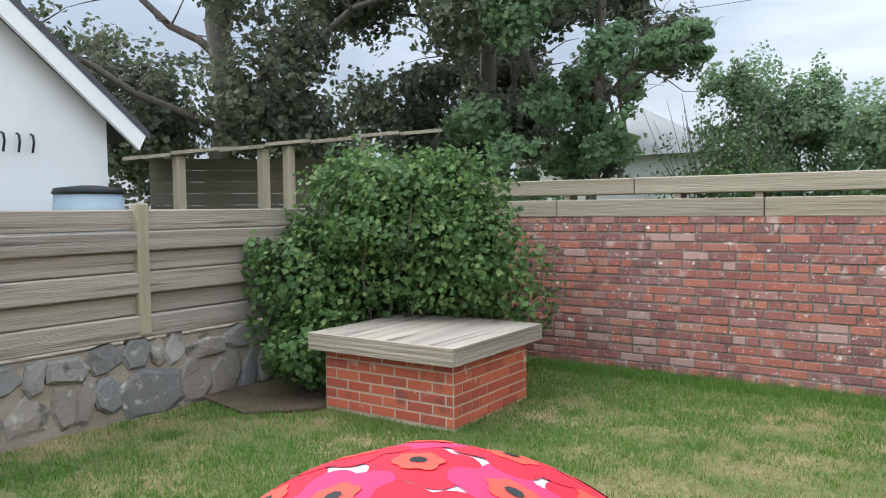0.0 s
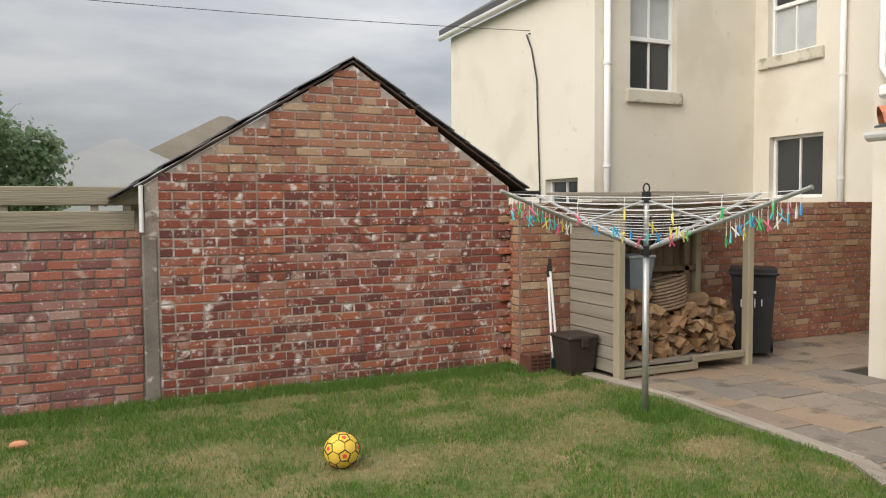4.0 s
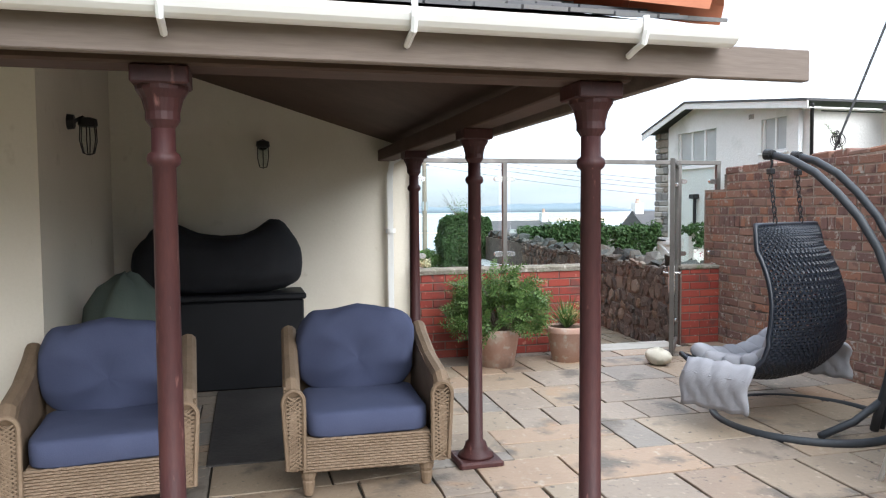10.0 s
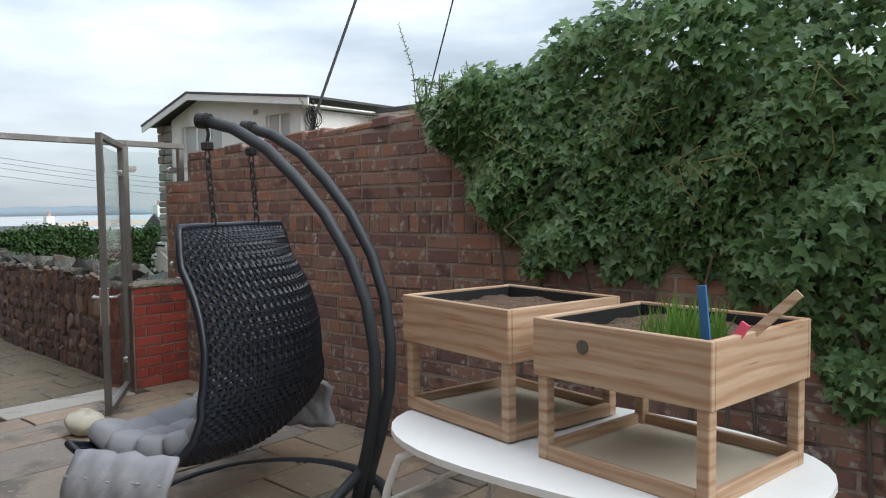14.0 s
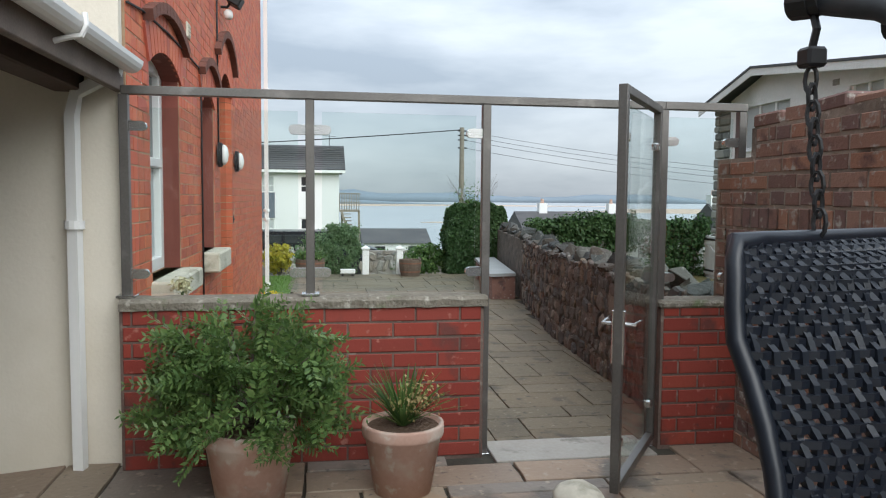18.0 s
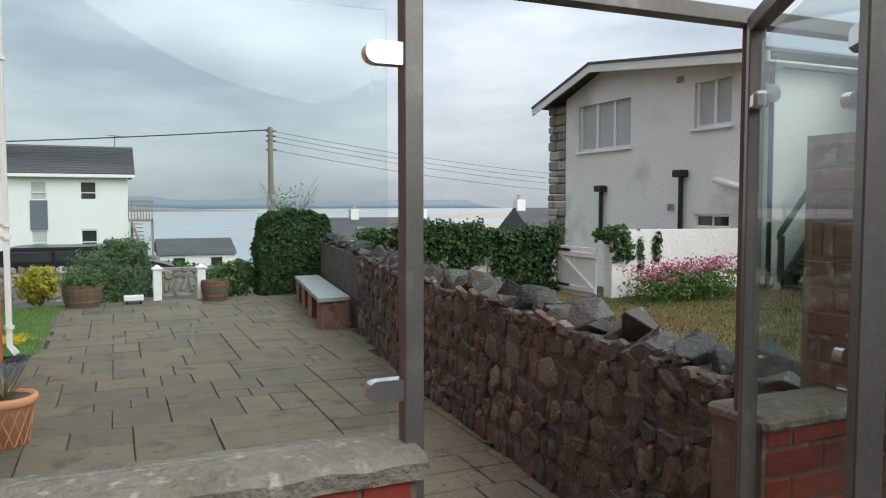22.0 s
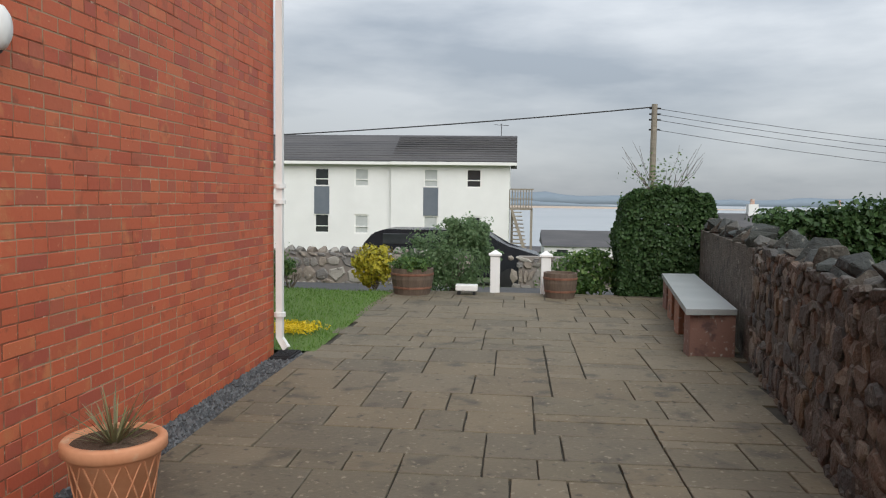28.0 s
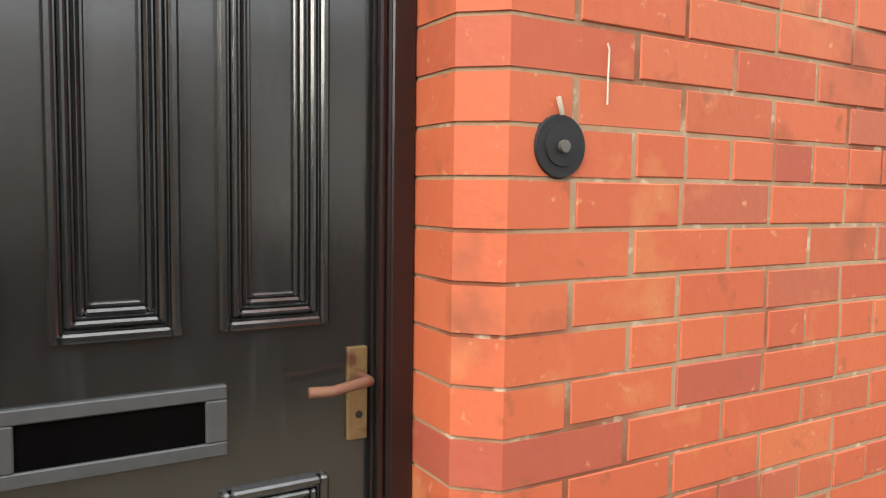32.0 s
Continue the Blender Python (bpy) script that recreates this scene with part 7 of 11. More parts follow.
# hose reel
hr = thing("hose_reel", (6.9, 1.18, 0), "tubular steel hose reel wound with pale hose", "hose reel")
HX, HY = 6.79, 1.155
for s in (-1, 1):
    bm = bmesh.new()
    y = HY + s * 0.13
    tube(bm, [(HX - 0.14, y, 0.012), (HX - 0.12, y, 0.10), (HX, y, 0.28), (HX + 0.03, y, 0.42), (HX + 0.03, y, 0.53), (HX + 0.03, y - s * 0.03, 0.56)], 0.010, 8)
    tube(bm, [(HX, y, 0.30), (HX + 0.08, y, 0.16), (HX + 0.10, y, 0.06)], 0.010, 8)
    part("side_tube", bm, M_STEEL_BRIGHT, hr, smooth=True)
    bm = bmesh.new()
    cyl(bm, (HX, y - 0.010, 0.245), (HX, y + 0.010, 0.245), 0.105, n=24)
    part("flange", bm, M_ANTHRACITE, hr)
    bm = bmesh.new()
    box(bm, (HX + 0.012, y - 0.016, 0.37), (HX + 0.05, y + 0.016, 0.43), 0.006)
    part("clip", bm, surf("orange_plastic", [(0.80, 0.30, 0.03), (0.85, 0.36, 0.05)], 0.5, 3, 30, 0), hr, "orange plastic clip")
bm = bmesh.new()
tube(bm, [(HX + 0.03, HY - 0.10, 0.56), (HX + 0.03, HY + 0.10, 0.575)], 0.010, 8)
part("handle", bm, M_STEEL_BRIGHT, hr)
bm = bmesh.new()
tube(bm, [(HX - 0.14, HY - 0.13, 0.012), (HX - 0.15, HY - 0.10, 0.012), (HX - 0.15, HY + 0.10, 0.012), (HX - 0.14, HY + 0.13, 0.012)], 0.010, 8)
part("foot_bar", bm, M_STEEL_BRIGHT, hr)
M_HOSE = surf("pale_hose", [(0.26, 0.23, 0.15), (0.36, 0.33, 0.23)], 0.55, 8, 60, 0.1)
M_HOSE_GREEN = surf("green_hose", [(0.02, 0.10, 0.055), (0.03, 0.14, 0.08)], 0.5, 8, 60, 0.1)
bm = bmesh.new()
for layer, rr in enumerate((0.108, 0.128, 0.142)):
    for k in range(8 - layer):
        y = HY - 0.105 + (k + 0.5 * layer) * 0.028
        tube(bm, [(HX + rr * math.cos(a) * (1 + 0.02 * math.sin(3 * a + k)), y + 0.006 * math.sin(a), 0.245 + rr * math.sin(a) * (1 + 0.03 * math.sin(2 * a + 1.7 * k))) for a in (2 * math.pi * i / 18 for i in range(18))], 0.0130, 6, closed=True)
part("hose_coil", bm, M_HOSE, hr, smooth=True)
bm = bmesh.new()
tube(bm, [(HX - 0.15, HY + 0.10, 0.30), (HX - 0.20, HY + 0.12, 0.10), (HX - 0.26, HY + 0.05, 0.015), (HX - 0.28, HY - 0.08, 0.014), (HX - 0.22, HY - 0.16, 0.02), (HX - 0.15, HY - 0.13, 0.2), (HX - 0.10, HY - 0.1, 0.36)], 0.013, 8)
part("loose_hose", bm, M_HOSE, hr, smooth=True)
for s in (-1, 1):
    bm = bmesh.new()
    cyl(bm, (HX + 0.10, HY + s * 0.15, 0.07), (HX + 0.10, HY + s * 0.195, 0.07), 0.07, n=18)
    part("wheel", bm, M_BLACK_PLASTIC, hr)
bm = bmesh.new()
box(bm, (HX - 0.03, HY + 0.16, 0.18), (HX + 0.01, HY + 0.195, 0.31), 0.008)
part("crank", bm, surf("amber_plastic", [(0.75, 0.42, 0.03), (0.8, 0.48, 0.05)], 0.5, 3, 30, 0), hr, "amber plastic crank")
gh = thing("garden_hose", (6.75, 0.8, 0.0), "dark green hose trailing across the flags", "hose")
bm = bmesh.new()
tube(bm, [(6.80, 1.02, 0.27), (6.79, 0.92, 0.27), (6.76, 0.82, 0.21), (6.70, 0.72, 0.10), (6.64, 0.60, 0.03), (6.56, 0.48, 0.014), (6.50, 0.40, 0.014)], 0.011, 8)
part("tube", bm, M_HOSE_GREEN, gh, smooth=True)
bm = bmesh.new()
cyl(bm, (6.50, 0.40, 0.014), (6.48, 0.36, 0.014), 0.016, n=8)
part("connector", bm, M_BRASS, gh)

# tap with timer and sprinkler
tp = thing("garden_tap", (7.25, 0.92, 0.62), "garden tap with a blue timer and black sprinkler arm", "tap")
bm = bmesh.new()
tube(bm, [(7.25, 0.90, 0.74), (7.17, 0.90, 0.74), (7.15, 0.90, 0.71), (7.15, 0.90, 0.66)], 0.013, 8)
box(bm, (7.14, 0.865, 0.775), (7.16, 0.935, 0.785), 0.003)
cyl(bm, (7.15, 0.90, 0.74), (7.15, 0.90, 0.78), 0.008)
part("tap_body", bm, M_BRASS, tp)
bm = bmesh.new()
cyl(bm, (7.11, 0.91, 0.60), (7.19, 0.91, 0.60), 0.055, n=18)
box(bm, (7.12, 0.93, 0.56), (7.18, 1.02, 0.61), 0.01)
part("timer", bm, surf("blue_plastic", [(0.015, 0.03, 0.08), (0.02, 0.045, 0.11)], 0.4, 3, 30, 0), tp, "dark blue timer")
bm = bmesh.new()
tube(bm, [(7.14, 0.95, 0.65), (7.13, 1.05, 0.665), (7.13, 1.12, 0.665)], 0.012, 8)
tube(bm, [(7.14, 0.86, 0.60), (7.12, 0.80, 0.54), (7.12, 0.74, 0.48)], 0.012, 8)
tube(bm, [(7.12, 0.745, 0.485), (7.12, 0.79, 0.475), (7.12, 0.81, 0.50)], 0.009, 6)
part("sprinkler_arm", bm, M_BLACK_PLASTIC, tp)
bm = bmesh.new()
cyl(bm, (7.18, 1.10, 0.55), (7.18, 1.10, 0.65), 0.045, n=16)
box(bm, (7.15, 1.05, 0.46), (7.21, 1.12, 0.55), 0.008)
part("socket_box", bm, M_GALV, tp, "grey junction fitting")
bm = bmesh.new()
tube(bm, [(7.22, 1.08, 0.46), (7.235, 1.075, 0.3), (7.235, 1.07, 0.0)], 0.008, 6)
part("conduit", bm, M_WHITE, tp)
# swim fins
for y, r in ((0.83, 0.10), (0.735, -0.12)):
    sf = thing("swim_fin", (6.90, y, 0), "yellow and black swim fin leaning on the wall", "swim fin", "pair of swim fins")
    m = Matrix.Translation((6.90 + 0.02 * (r > 0), y, 0)) @ Matrix.Rotation(radians(20), 4, "Y") @ Matrix.Rotation(r, 4, "X")
    bm = bmesh.new()
    prism(bm, [(0, -0.075, 0.0), (0, -0.03, 0.012), (0, 0.03, 0.0), (0, 0.075, 0.014), (0, 0.058, 0.10), (0, 0.046, 0.20), (0, -0.046, 0.20), (0, -0.058, 0.10)], (0.012, 0, 0))
    bmesh.ops.transform(bm, matrix=m, verts=bm.verts)
    part("blade", bm, surf("yellow_rubber", [(0.75, 0.60, 0.05), (0.82, 0.68, 0.08)], 0.5, 3, 30, 0.1), sf)
    bm = bmesh.new()
    prism(bm, [(-0.02, 0.0, 0.085), (-0.02, 0.035, 0.13), (-0.03, 0.048, 0.20), (-0.03, 0.042, 0.26), (-0.03, -0.042, 0.26), (-0.03, -0.048, 0.20), (-0.02, -0.035, 0.13)], (0.045, 0, 0))
    bmesh.ops.bevel(bm, geom=list(bm.edges), offset=0.008, segments=2, affect="EDGES")
    tube(bm, [(0.0, 0.036, 0.25), (0.0, 0.040, 0.30), (0.0, 0.026, 0.335), (0.0, 0.0, 0.347), (0.0, -0.026, 0.335), (0.0, -0.040, 0.30), (0.0, -0.036, 0.25)], 0.012, 8)
    bmesh.ops.transform(bm, matrix=m, verts=bm.verts)
    part("foot_pocket", bm, M_BLACK_PLASTIC, sf, "black rubber foot pocket")


# wicker armchairs
def puff(bm, cx, cy, cz, hx, hy, hz, m, e=0.45, nu=22, nv=14, wr=0.012, seed=0):
    """A pillow: a rounded box with soft creases."""
    rows = []
    for i in range(nv + 1):
        p = -math.pi / 2 + math.pi * i / nv
        row = []
        for j in range(nu):
            q = 2 * math.pi * j / nu
            f = lambda v: math.copysign(abs(v) ** e, v)
            v = Vector((hx * f(math.cos(p)) * f(math.cos(q)), hy * f(math.cos(p)) * f(math.sin(q)), hz * f(math.sin(p))))
            v += noise.noise_vector(v * 7 + Vector((seed, 0, 0))) * wr
            row.append(bm.verts.new(m @ (Vector((cx, cy, cz)) + v)))
        rows.append(row)
    for a, b in zip(rows, rows[1:]):
        for j in range(nu):
            bm.faces.new((a[j], a[(j + 1) % nu], b[(j + 1) % nu], b[j]))


def armchair(cx, cy, turn, label):
    """Local frame: +y is the front; the chair faces the garden."""
    c = thing("wicker_armchair", (cx, cy, 0), label, "armchair", "wicker armchairs under the porch")
    m = Matrix.Translation((cx, cy, 0)) @ Matrix.Rotation(radians(turn), 4, "Z")
    W, D = 0.36, 0.36
    for sx in (-1, 1):
        for sy, h in ((1, 0.14), (-1, 0.14)):
            bm = bmesh.new()
            lathe(bm, [(0.022, 0.0), (0.026, 0.02), (0.034, 0.07), (0.030, 0.08), (0.040, 0.10), (0.040, 0.14)], (sx * (W - 0.05), sy * (D - 0.06), 0), 12, m)
            part("leg", bm, M_WICKER, c, "turned wooden leg")
    bm = bmesh.new()
    vs = box(bm, (-W + 0.02, D - 0.05, 0.13), (W - 0.02, D - 0.01, 0.30), 0.012, m)
    for k in range(12):
        z = 0.14 + k * 0.0145
        tube(bm, [m @ Vector((-W + 0.02 + (2 * W - 0.04) * i / 24, D - 0.008 + 0.004 * (-1) ** (i + k), z)) for i in range(25)], 0.0085, 5)
    part("front_panel", bm, M_WICKER, c)
    bm = bmesh.new()
    box(bm, (-W + 0.03, -D + 0.02, 0.14), (W - 0.03, D - 0.05, 0.30), 0.01, m)
    part("seat_base", bm, M_WICKER, c)
    for sx in (-1, 1):
        bm = bmesh.new()
        prof = [(D + 0.01, 0.14), (D + 0.02, 0.46), (D - 0.02, 0.56), (D - 0.10, 0.60), (0.0, 0.62), (-D + 0.10, 0.70), (-D + 0.0, 0.74), (-D - 0.02, 0.14)]
        vs = prism(bm, [(sx * (W - 0.015), y, z) for y, z in prof], (sx * 0.075, 0, 0))
        bmesh.ops.bevel(bm, geom=list(bm.edges), offset=0.02, segments=2, affect="EDGES")
        for k in range(26):
            z = 0.16 + k * 0.0165
            ylim = D + 0.012
            tube(bm, [Vector((sx * (W + 0.063), -D + (ylim + D) * i / 16, z + 0.002 * (-1) ** i)) for i in range(17)], 0.008, 4)
        bmesh.ops.transform(bm, matrix=m, verts=bm.verts)
        arm = part("arm", bm, M_WICKER, c)
        bm = bmesh.new()
        fr = [(sx * (W + 0.022 + 0.052 * math.cos(a)), D + 0.018, 0.50 + 0.065 * math.sin(a)) for a in (math.pi * i / 12 for i in range(-1, 14))]
        outl = [(sx * (W - 0.028), D + 0.018, 0.16)] + [(sx * (W - 0.03), D + 0.018, 0.46)] + fr[::-1] + [(sx * (W + 0.07), D + 0.018, 0.44), (sx * (W + 0.055), D + 0.018, 0.16)]
        tube(bm, [m @ Vector(p) for p in outl], 0.012, 6, closed=True)
        part("arm_roll", bm, M_WICKER, arm, "braided arm edge")
        bm = bmesh.new()
        for k in range(17):
            z = 0.185 + k * 0.0205
            for d in (-1, 1):
                tube(bm, [m @ Vector((sx * (W - 0.022), D + 0.015, z - d * 0.026)), m @ Vector((sx * (W + 0.058), D + 0.015, z + d * 0.026))], 0.0055, 4)
        part("lattice", bm, M_WICKER, arm)
        bm = bmesh.new()
        tube(bm, [m @ Vector((sx * (W + 0.03), y, z)) for y, z in ((D - 0.0, 0.53), (D - 0.06, 0.575), (0, 0.62), (-D + 0.12, 0.70), (-D + 0.02, 0.75))], 0.045, 10)
        part("arm_top", bm, M_WICKER, arm)
    bm = bmesh.new()
    bk = [(x, -D + 0.02 - 0.10 * (z - 0.3), z) for x, z in [(-W, 0.3)] + [(W * math.cos(a), 0.58 + 0.24 * math.sin(a)) for a in (math.pi - math.pi * i / 14 for i in range(15))] + [(W, 0.3)]]
    prism(bm, bk, (0, -0.05, 0))
    bmesh.ops.transform(bm, matrix=m, verts=bm.verts)
    part("backrest", bm, M_WICKER, c)
    bm = bmesh.new()
    puff(bm, 0, 0.02, 0.365, W - 0.035, D - 0.03, 0.075, m, 0.28, 30, 14, wr=0.010, seed=cx)
    part("seat_cushion", bm, M_NAVY, c, "navy cloth seat cushion", smooth=True)
    bm = bmesh.new()
    puff(bm, 0, 0.0, 0.0, W - 0.015, 0.265, 0.115, m @ Matrix.Translation((0, -0.20, 0.655)) @ Matrix.Rotation(radians(76), 4, "X"), 0.66, 40, 22, wr=0.030, seed=cx * 3)
    part("back_cushion", bm, M_NAVY, c, "plump navy cloth back cushion", smooth=True)
    return c


armchair(6.80, 0.108, 93.5, "brown wicker armchair with plump navy cushions")
armchair(6.85, -1.20, 87.8, "brown wicker armchair with plump navy cushions")

# cushion box, bundled cover
sb = thing("storage_box", (9.25, -0.35, 0), "large black storage box against the recess wall", "storage box")
bm = bmesh.new()
box(bm, (9.05, -1.05, 0.0), (9.54, 0.32, 0.74), 0.015)
part("body", bm, M_BOX, sb)
bm = bmesh.new()
box(bm, (9.03, -1.07, 0.74), (9.545, 0.34, 0.79), 0.012)
part("lid", bm, M_BOX, sb)
cv = thing("bundled_cover", (9.28, -0.35, 0.79), "bundled black furniture cover heaped on the box", "furniture cover")
bm = bmesh.new()
nu, nv = 64, 26
rows = []
for i in range(nv + 1):
    p = -math.pi / 2 + math.pi * i / nv
    row = []
    for j in range(nu):
        q = 2 * math.pi * j / nu
        f = lambda v, e: math.copysign(abs(v) ** e, v)
        y = -0.37 + 0.69 * f(math.cos(p), 0.6) * f(math.sin(q), 0.75)
        v = Vector((9.27 + 0.25 * f(math.cos(p), 0.6) * f(math.cos(q), 0.75), y, 1.03 + 0.24 * f(math.sin(p), 0.6)))
        up = max(0.0, math.sin(p))
        v.z += up * (0.15 * math.exp(-((y - 0.06) / 0.20) ** 2) + 0.20 * math.exp(-((y + 0.86) / 0.18) ** 2))
        crease = noise.noise(Vector((v.x * 3, y * 5.5 + 2.0 * v.z, v.z * 9)))
        v += Vector((-1.0 if v.x < 9.27 else 0.3, 0.4, 0.5)) * 0.045 * (abs(crease) - 0.25) + noise.noise_vector(v * 14) * 0.008
        v.z = max(v.z, 0.792)
        row.append(bm.verts.new(v))
    rows.append(row)
for a, b in zip(rows, rows[1:]):
    for j in range(nu):
        bm.faces.new((a[j], a[(j + 1) % nu], b[(j + 1) % nu], b[j]))
part("cloth", bm, M_BLACK_CLOTH, cv, smooth=True)
bm = bmesh.new()
box(bm, (7.18, -0.93, -0.01), (9.02, -0.34, 0.010), 0.004)
solid("recess_mat", bm, surf("dark_wet_mat", [(0.028, 0.026, 0.026), (0.085, 0.078, 0.074)], 0.5, 2.5, 40, 0.4), "dark worn rubber mat on the recess floor", "mat", "")
gc = thing("green_cover", (7.95, 0.15, 0.0), "dull green peaked waterproof cover over a barbecue", "cover")
bm = bmesh.new()
rows = []
for i, (r, z) in enumerate(((0.27, 0.03), (0.28, 0.45), (0.27, 0.70), (0.25, 0.84), (0.17, 0.97), (0.08, 1.05), (0.02, 1.07))):
    rows.append([bm.verts.new((7.95 + r * math.cos(a) * (1 + 0.13 * math.cos(4 * a + 0.6) + 0.05 * math.cos(9 * a)), 0.17 + 0.93 * r * math.sin(a) * (1 + 0.13 * math.cos(4 * a + 0.6) + 0.05 * math.cos(9 * a)), z + 0.025 * math.sin(3 * a + i))) for a in (2 * math.pi * j / 30 for j in range(30))])
for a, b in zip(rows, rows[1:]):
    for j in range(30):
        bm.faces.new((a[j], a[(j + 1) % 30], b[(j + 1) % 30], b[j]))
bm.faces.new(rows[-1])
part("cloth", bm, M_GREEN_CLOTH, gc, smooth=True)


# ---- east side of the patio ----
# hanging chair: the stand stands on its own axis, the seat hangs a little turned
HF = Vector((0.93, 0.367, 0)).normalized()
HW = Vector((HF.y, -HF.x, 0))
HT = Vector((7.137, -4.197, 0))
SF = Vector((0.908, 0.42, 0)).normalized()
SA = Vector((SF.y, -SF.x, 0))
SC = Vector((7.04, -4.155, 0))


def hp(s, w, z):
    return HT - HF * s + HW * w + Vector((0, 0, z))


def hq(s, w, z):
    return SC - SF * s + SA * w + Vector((0, 0, z))


hcs = thing("hanging_chair_stand", (6.92, -4.25, 0), "dark grey tubular stand of a hanging chair", "chair stand", lift=0.02)
bm = bmesh.new()
tube(bm, [hp(0.19 + 0.57 * math.cos(a), 0.57 * math.sin(a) - 0.05, 0.028) for a in (2 * math.pi * i / 40 for i in range(40))], 0.028, 10, closed=True)
part("base_ring", bm, M_ANTHRACITE, hcs, smooth=True)
prof_arm = [(0.0, 1.815), (0.14, 1.775), (0.30, 1.68), (0.44, 1.545), (0.57, 1.39), (0.68, 1.20), (0.75, 1.0), (0.78, 0.78), (0.775, 0.58), (0.73, 0.36), (0.68, 0.18), (0.65, 0.05)]
for sw in (-1, 1):
    bm = bmesh.new()
    tube(bm, [hp(s, sw * (0.175 - 0.135 * (i / 11)), z) for i, (s, z) in enumerate(prof_arm)], 0.027, 12)
    arm = part("curved_arm", bm, M_ANTHRACITE, hcs, smooth=True)
    bm = bmesh.new()
    e = hp(0.012, sw * 0.175, 1.813)
    cyl(bm, e, e + HF * 0.045 + Vector((0, 0, 0.004)), 0.036, n=14)
    cyl(bm, e - HF * 0.02, e + HF * 0.002, 0.032, n=14)
    part("end_cap", bm, M_BLACK_PLASTIC, arm)
    bm = bmesh.new()
    tube(bm, [hp(0.69, sw * 0.065, 0.24), hp(0.60, sw * 0.2, 0.12), hp(0.50, sw * 0.42, 0.045)], 0.024, 8)
    part("brace", bm, M_ANTHRACITE, hcs, smooth=True)
hc_seat = thing("hanging_chair", (7.0, -4.15, 0.3), "black woven rattan hanging chair seat", "hanging chair", lift=0.02)
for sw in (-1, 1):
    top_c, end_c = hp(0.01, sw * 0.175, 1.785), hq(0.01, sw * 0.185, 1.37)
    bm = bmesh.new()
    tube(bm, [top_c, top_c - Vector((0.012, 0, 0.03)), top_c - Vector((0, 0, 0.065))], 0.008, 6)
    box(bm, top_c - Vector((0.022, 0.022, 0.105)), top_c - Vector((-0.022, -0.022, 0.065)), 0.006)
    part("shackle", bm, M_BLACK, hc_seat)
    bm = bmesh.new()
    n_l = 9
    for k in range(n_l):
        c = (top_c - Vector((0, 0, 0.13))).lerp(end_c, k / (n_l - 1))
        u = HW if k % 2 else HF
        tube(bm, [c + u * 0.013 * math.cos(a) + Vector((0, 0, 0.027 * math.sin(a))) for a in (2 * math.pi * i / 10 for i in range(10))], 0.0045, 5, closed=True)
    part("chain", bm, M_BLACK, hc_seat)
SHELL = [(0.0, 1.34), (0.10, 1.28), (0.20, 1.17), (0.27, 1.04), (0.31, 0.90), (0.315, 0.76), (0.29, 0.62), (0.23, 0.50), (0.13, 0.41), (-0.01, 0.36), (-0.17, 0.345), (-0.30, 0.365), (-0.40, 0.41)]
HALF = [0.43, 0.45, 0.47, 0.49, 0.51, 0.53, 0.555, 0.585, 0.615, 0.64, 0.65, 0.65, 0.63]


def shell(v, w, inset=0.0):
    """v 0..1 from the top edge to the seat front, w -1..1 across; inset moves inwards."""
    x = v * (len(SHELL) - 1)
    i = min(int(x), len(SHELL) - 2)
    f = x - i
    s, z = [SHELL[i][k] * (1 - f) + SHELL[i + 1][k] * f for k in (0, 1)]
    ds, dz = SHELL[i + 1][0] - SHELL[i][0], SHELL[i + 1][1] - SHELL[i][1]
    ln = math.hypot(ds, dz)
    s, z = s + inset * dz / ln, 1.34 - 1.065 * (1.34 - z) - inset * ds / ln
    h = HALF[i] * (1 - f) + HALF[i + 1] * f
    bend = 0.15 * w * w * min(1.0, v / 0.15)
    fz = min(1.0, max(0.0, (v - 0.45) / 0.3))
    return hq(s - bend * (1 - fz), w * h, z + 0.85 * bend * fz)


bm = bmesh.new()
for r in range(78):
    v = r / 77
    tube(bm, [shell(v, -1 + 2 * i / 44) - SF * (0.004 * (-1) ** (i + r)) for i in range(45)], 0.0098, 4)
part("cross_weave", bm, M_RATTAN_BLACK, hc_seat)
bm = bmesh.new()
for c in range(45):
    w = -1 + 2 * c / 44
    tube(bm, [shell(i / 66, w) + SF * (0.004 * (-1) ** (i + c)) for i in range(67)], 0.0092, 4)
part("long_weave", bm, M_RATTAN_BLACK, hc_seat)
bm = bmesh.new()
loop = [shell(i / 26, -1) for i in range(27)] + [shell(1, -1 + 2 * i / 12) for i in range(1, 12)] + [shell(1 - i / 26, 1) for i in range(27)] + [shell(0, 1 - 2 * i / 12) for i in range(1, 12)]
tube(bm, loop, 0.017, 8, closed=True)
part("rim", bm, M_RATTAN_BLACK, hc_seat, smooth=True)
hcc = thing("hanging_chair_cushion", (6.98, -4.1, 0.3), "tufted grey cushion in the hanging chair", "cushion", lift=0.02)
for a in range(6):
    for b in range(6):
        v, w = 0.53 + 0.088 * a, -0.70 + 0.28 * b
        c, cu, cw = shell(v, w, 0.075), shell(min(1, v + 0.03), w, 0.075), shell(v, w + 0.03, 0.075)
        du, dw = (cu - c).normalized(), (cw - c).normalized()
        nn_ = du.cross(dw).normalized()
        m = Matrix((du, nn_.cross(du), nn_)).transposed().to_4x4()
        bm = bmesh.new()
        puff(bm, 0, 0, 0, 0.078, 0.105, 0.058, Matrix.Translation(c) @ m, 0.62, 18, 10, 0.010, a * 2.3 + b)
        part("tuft", bm, M_GREY_CLOTH, hcc, smooth=True)
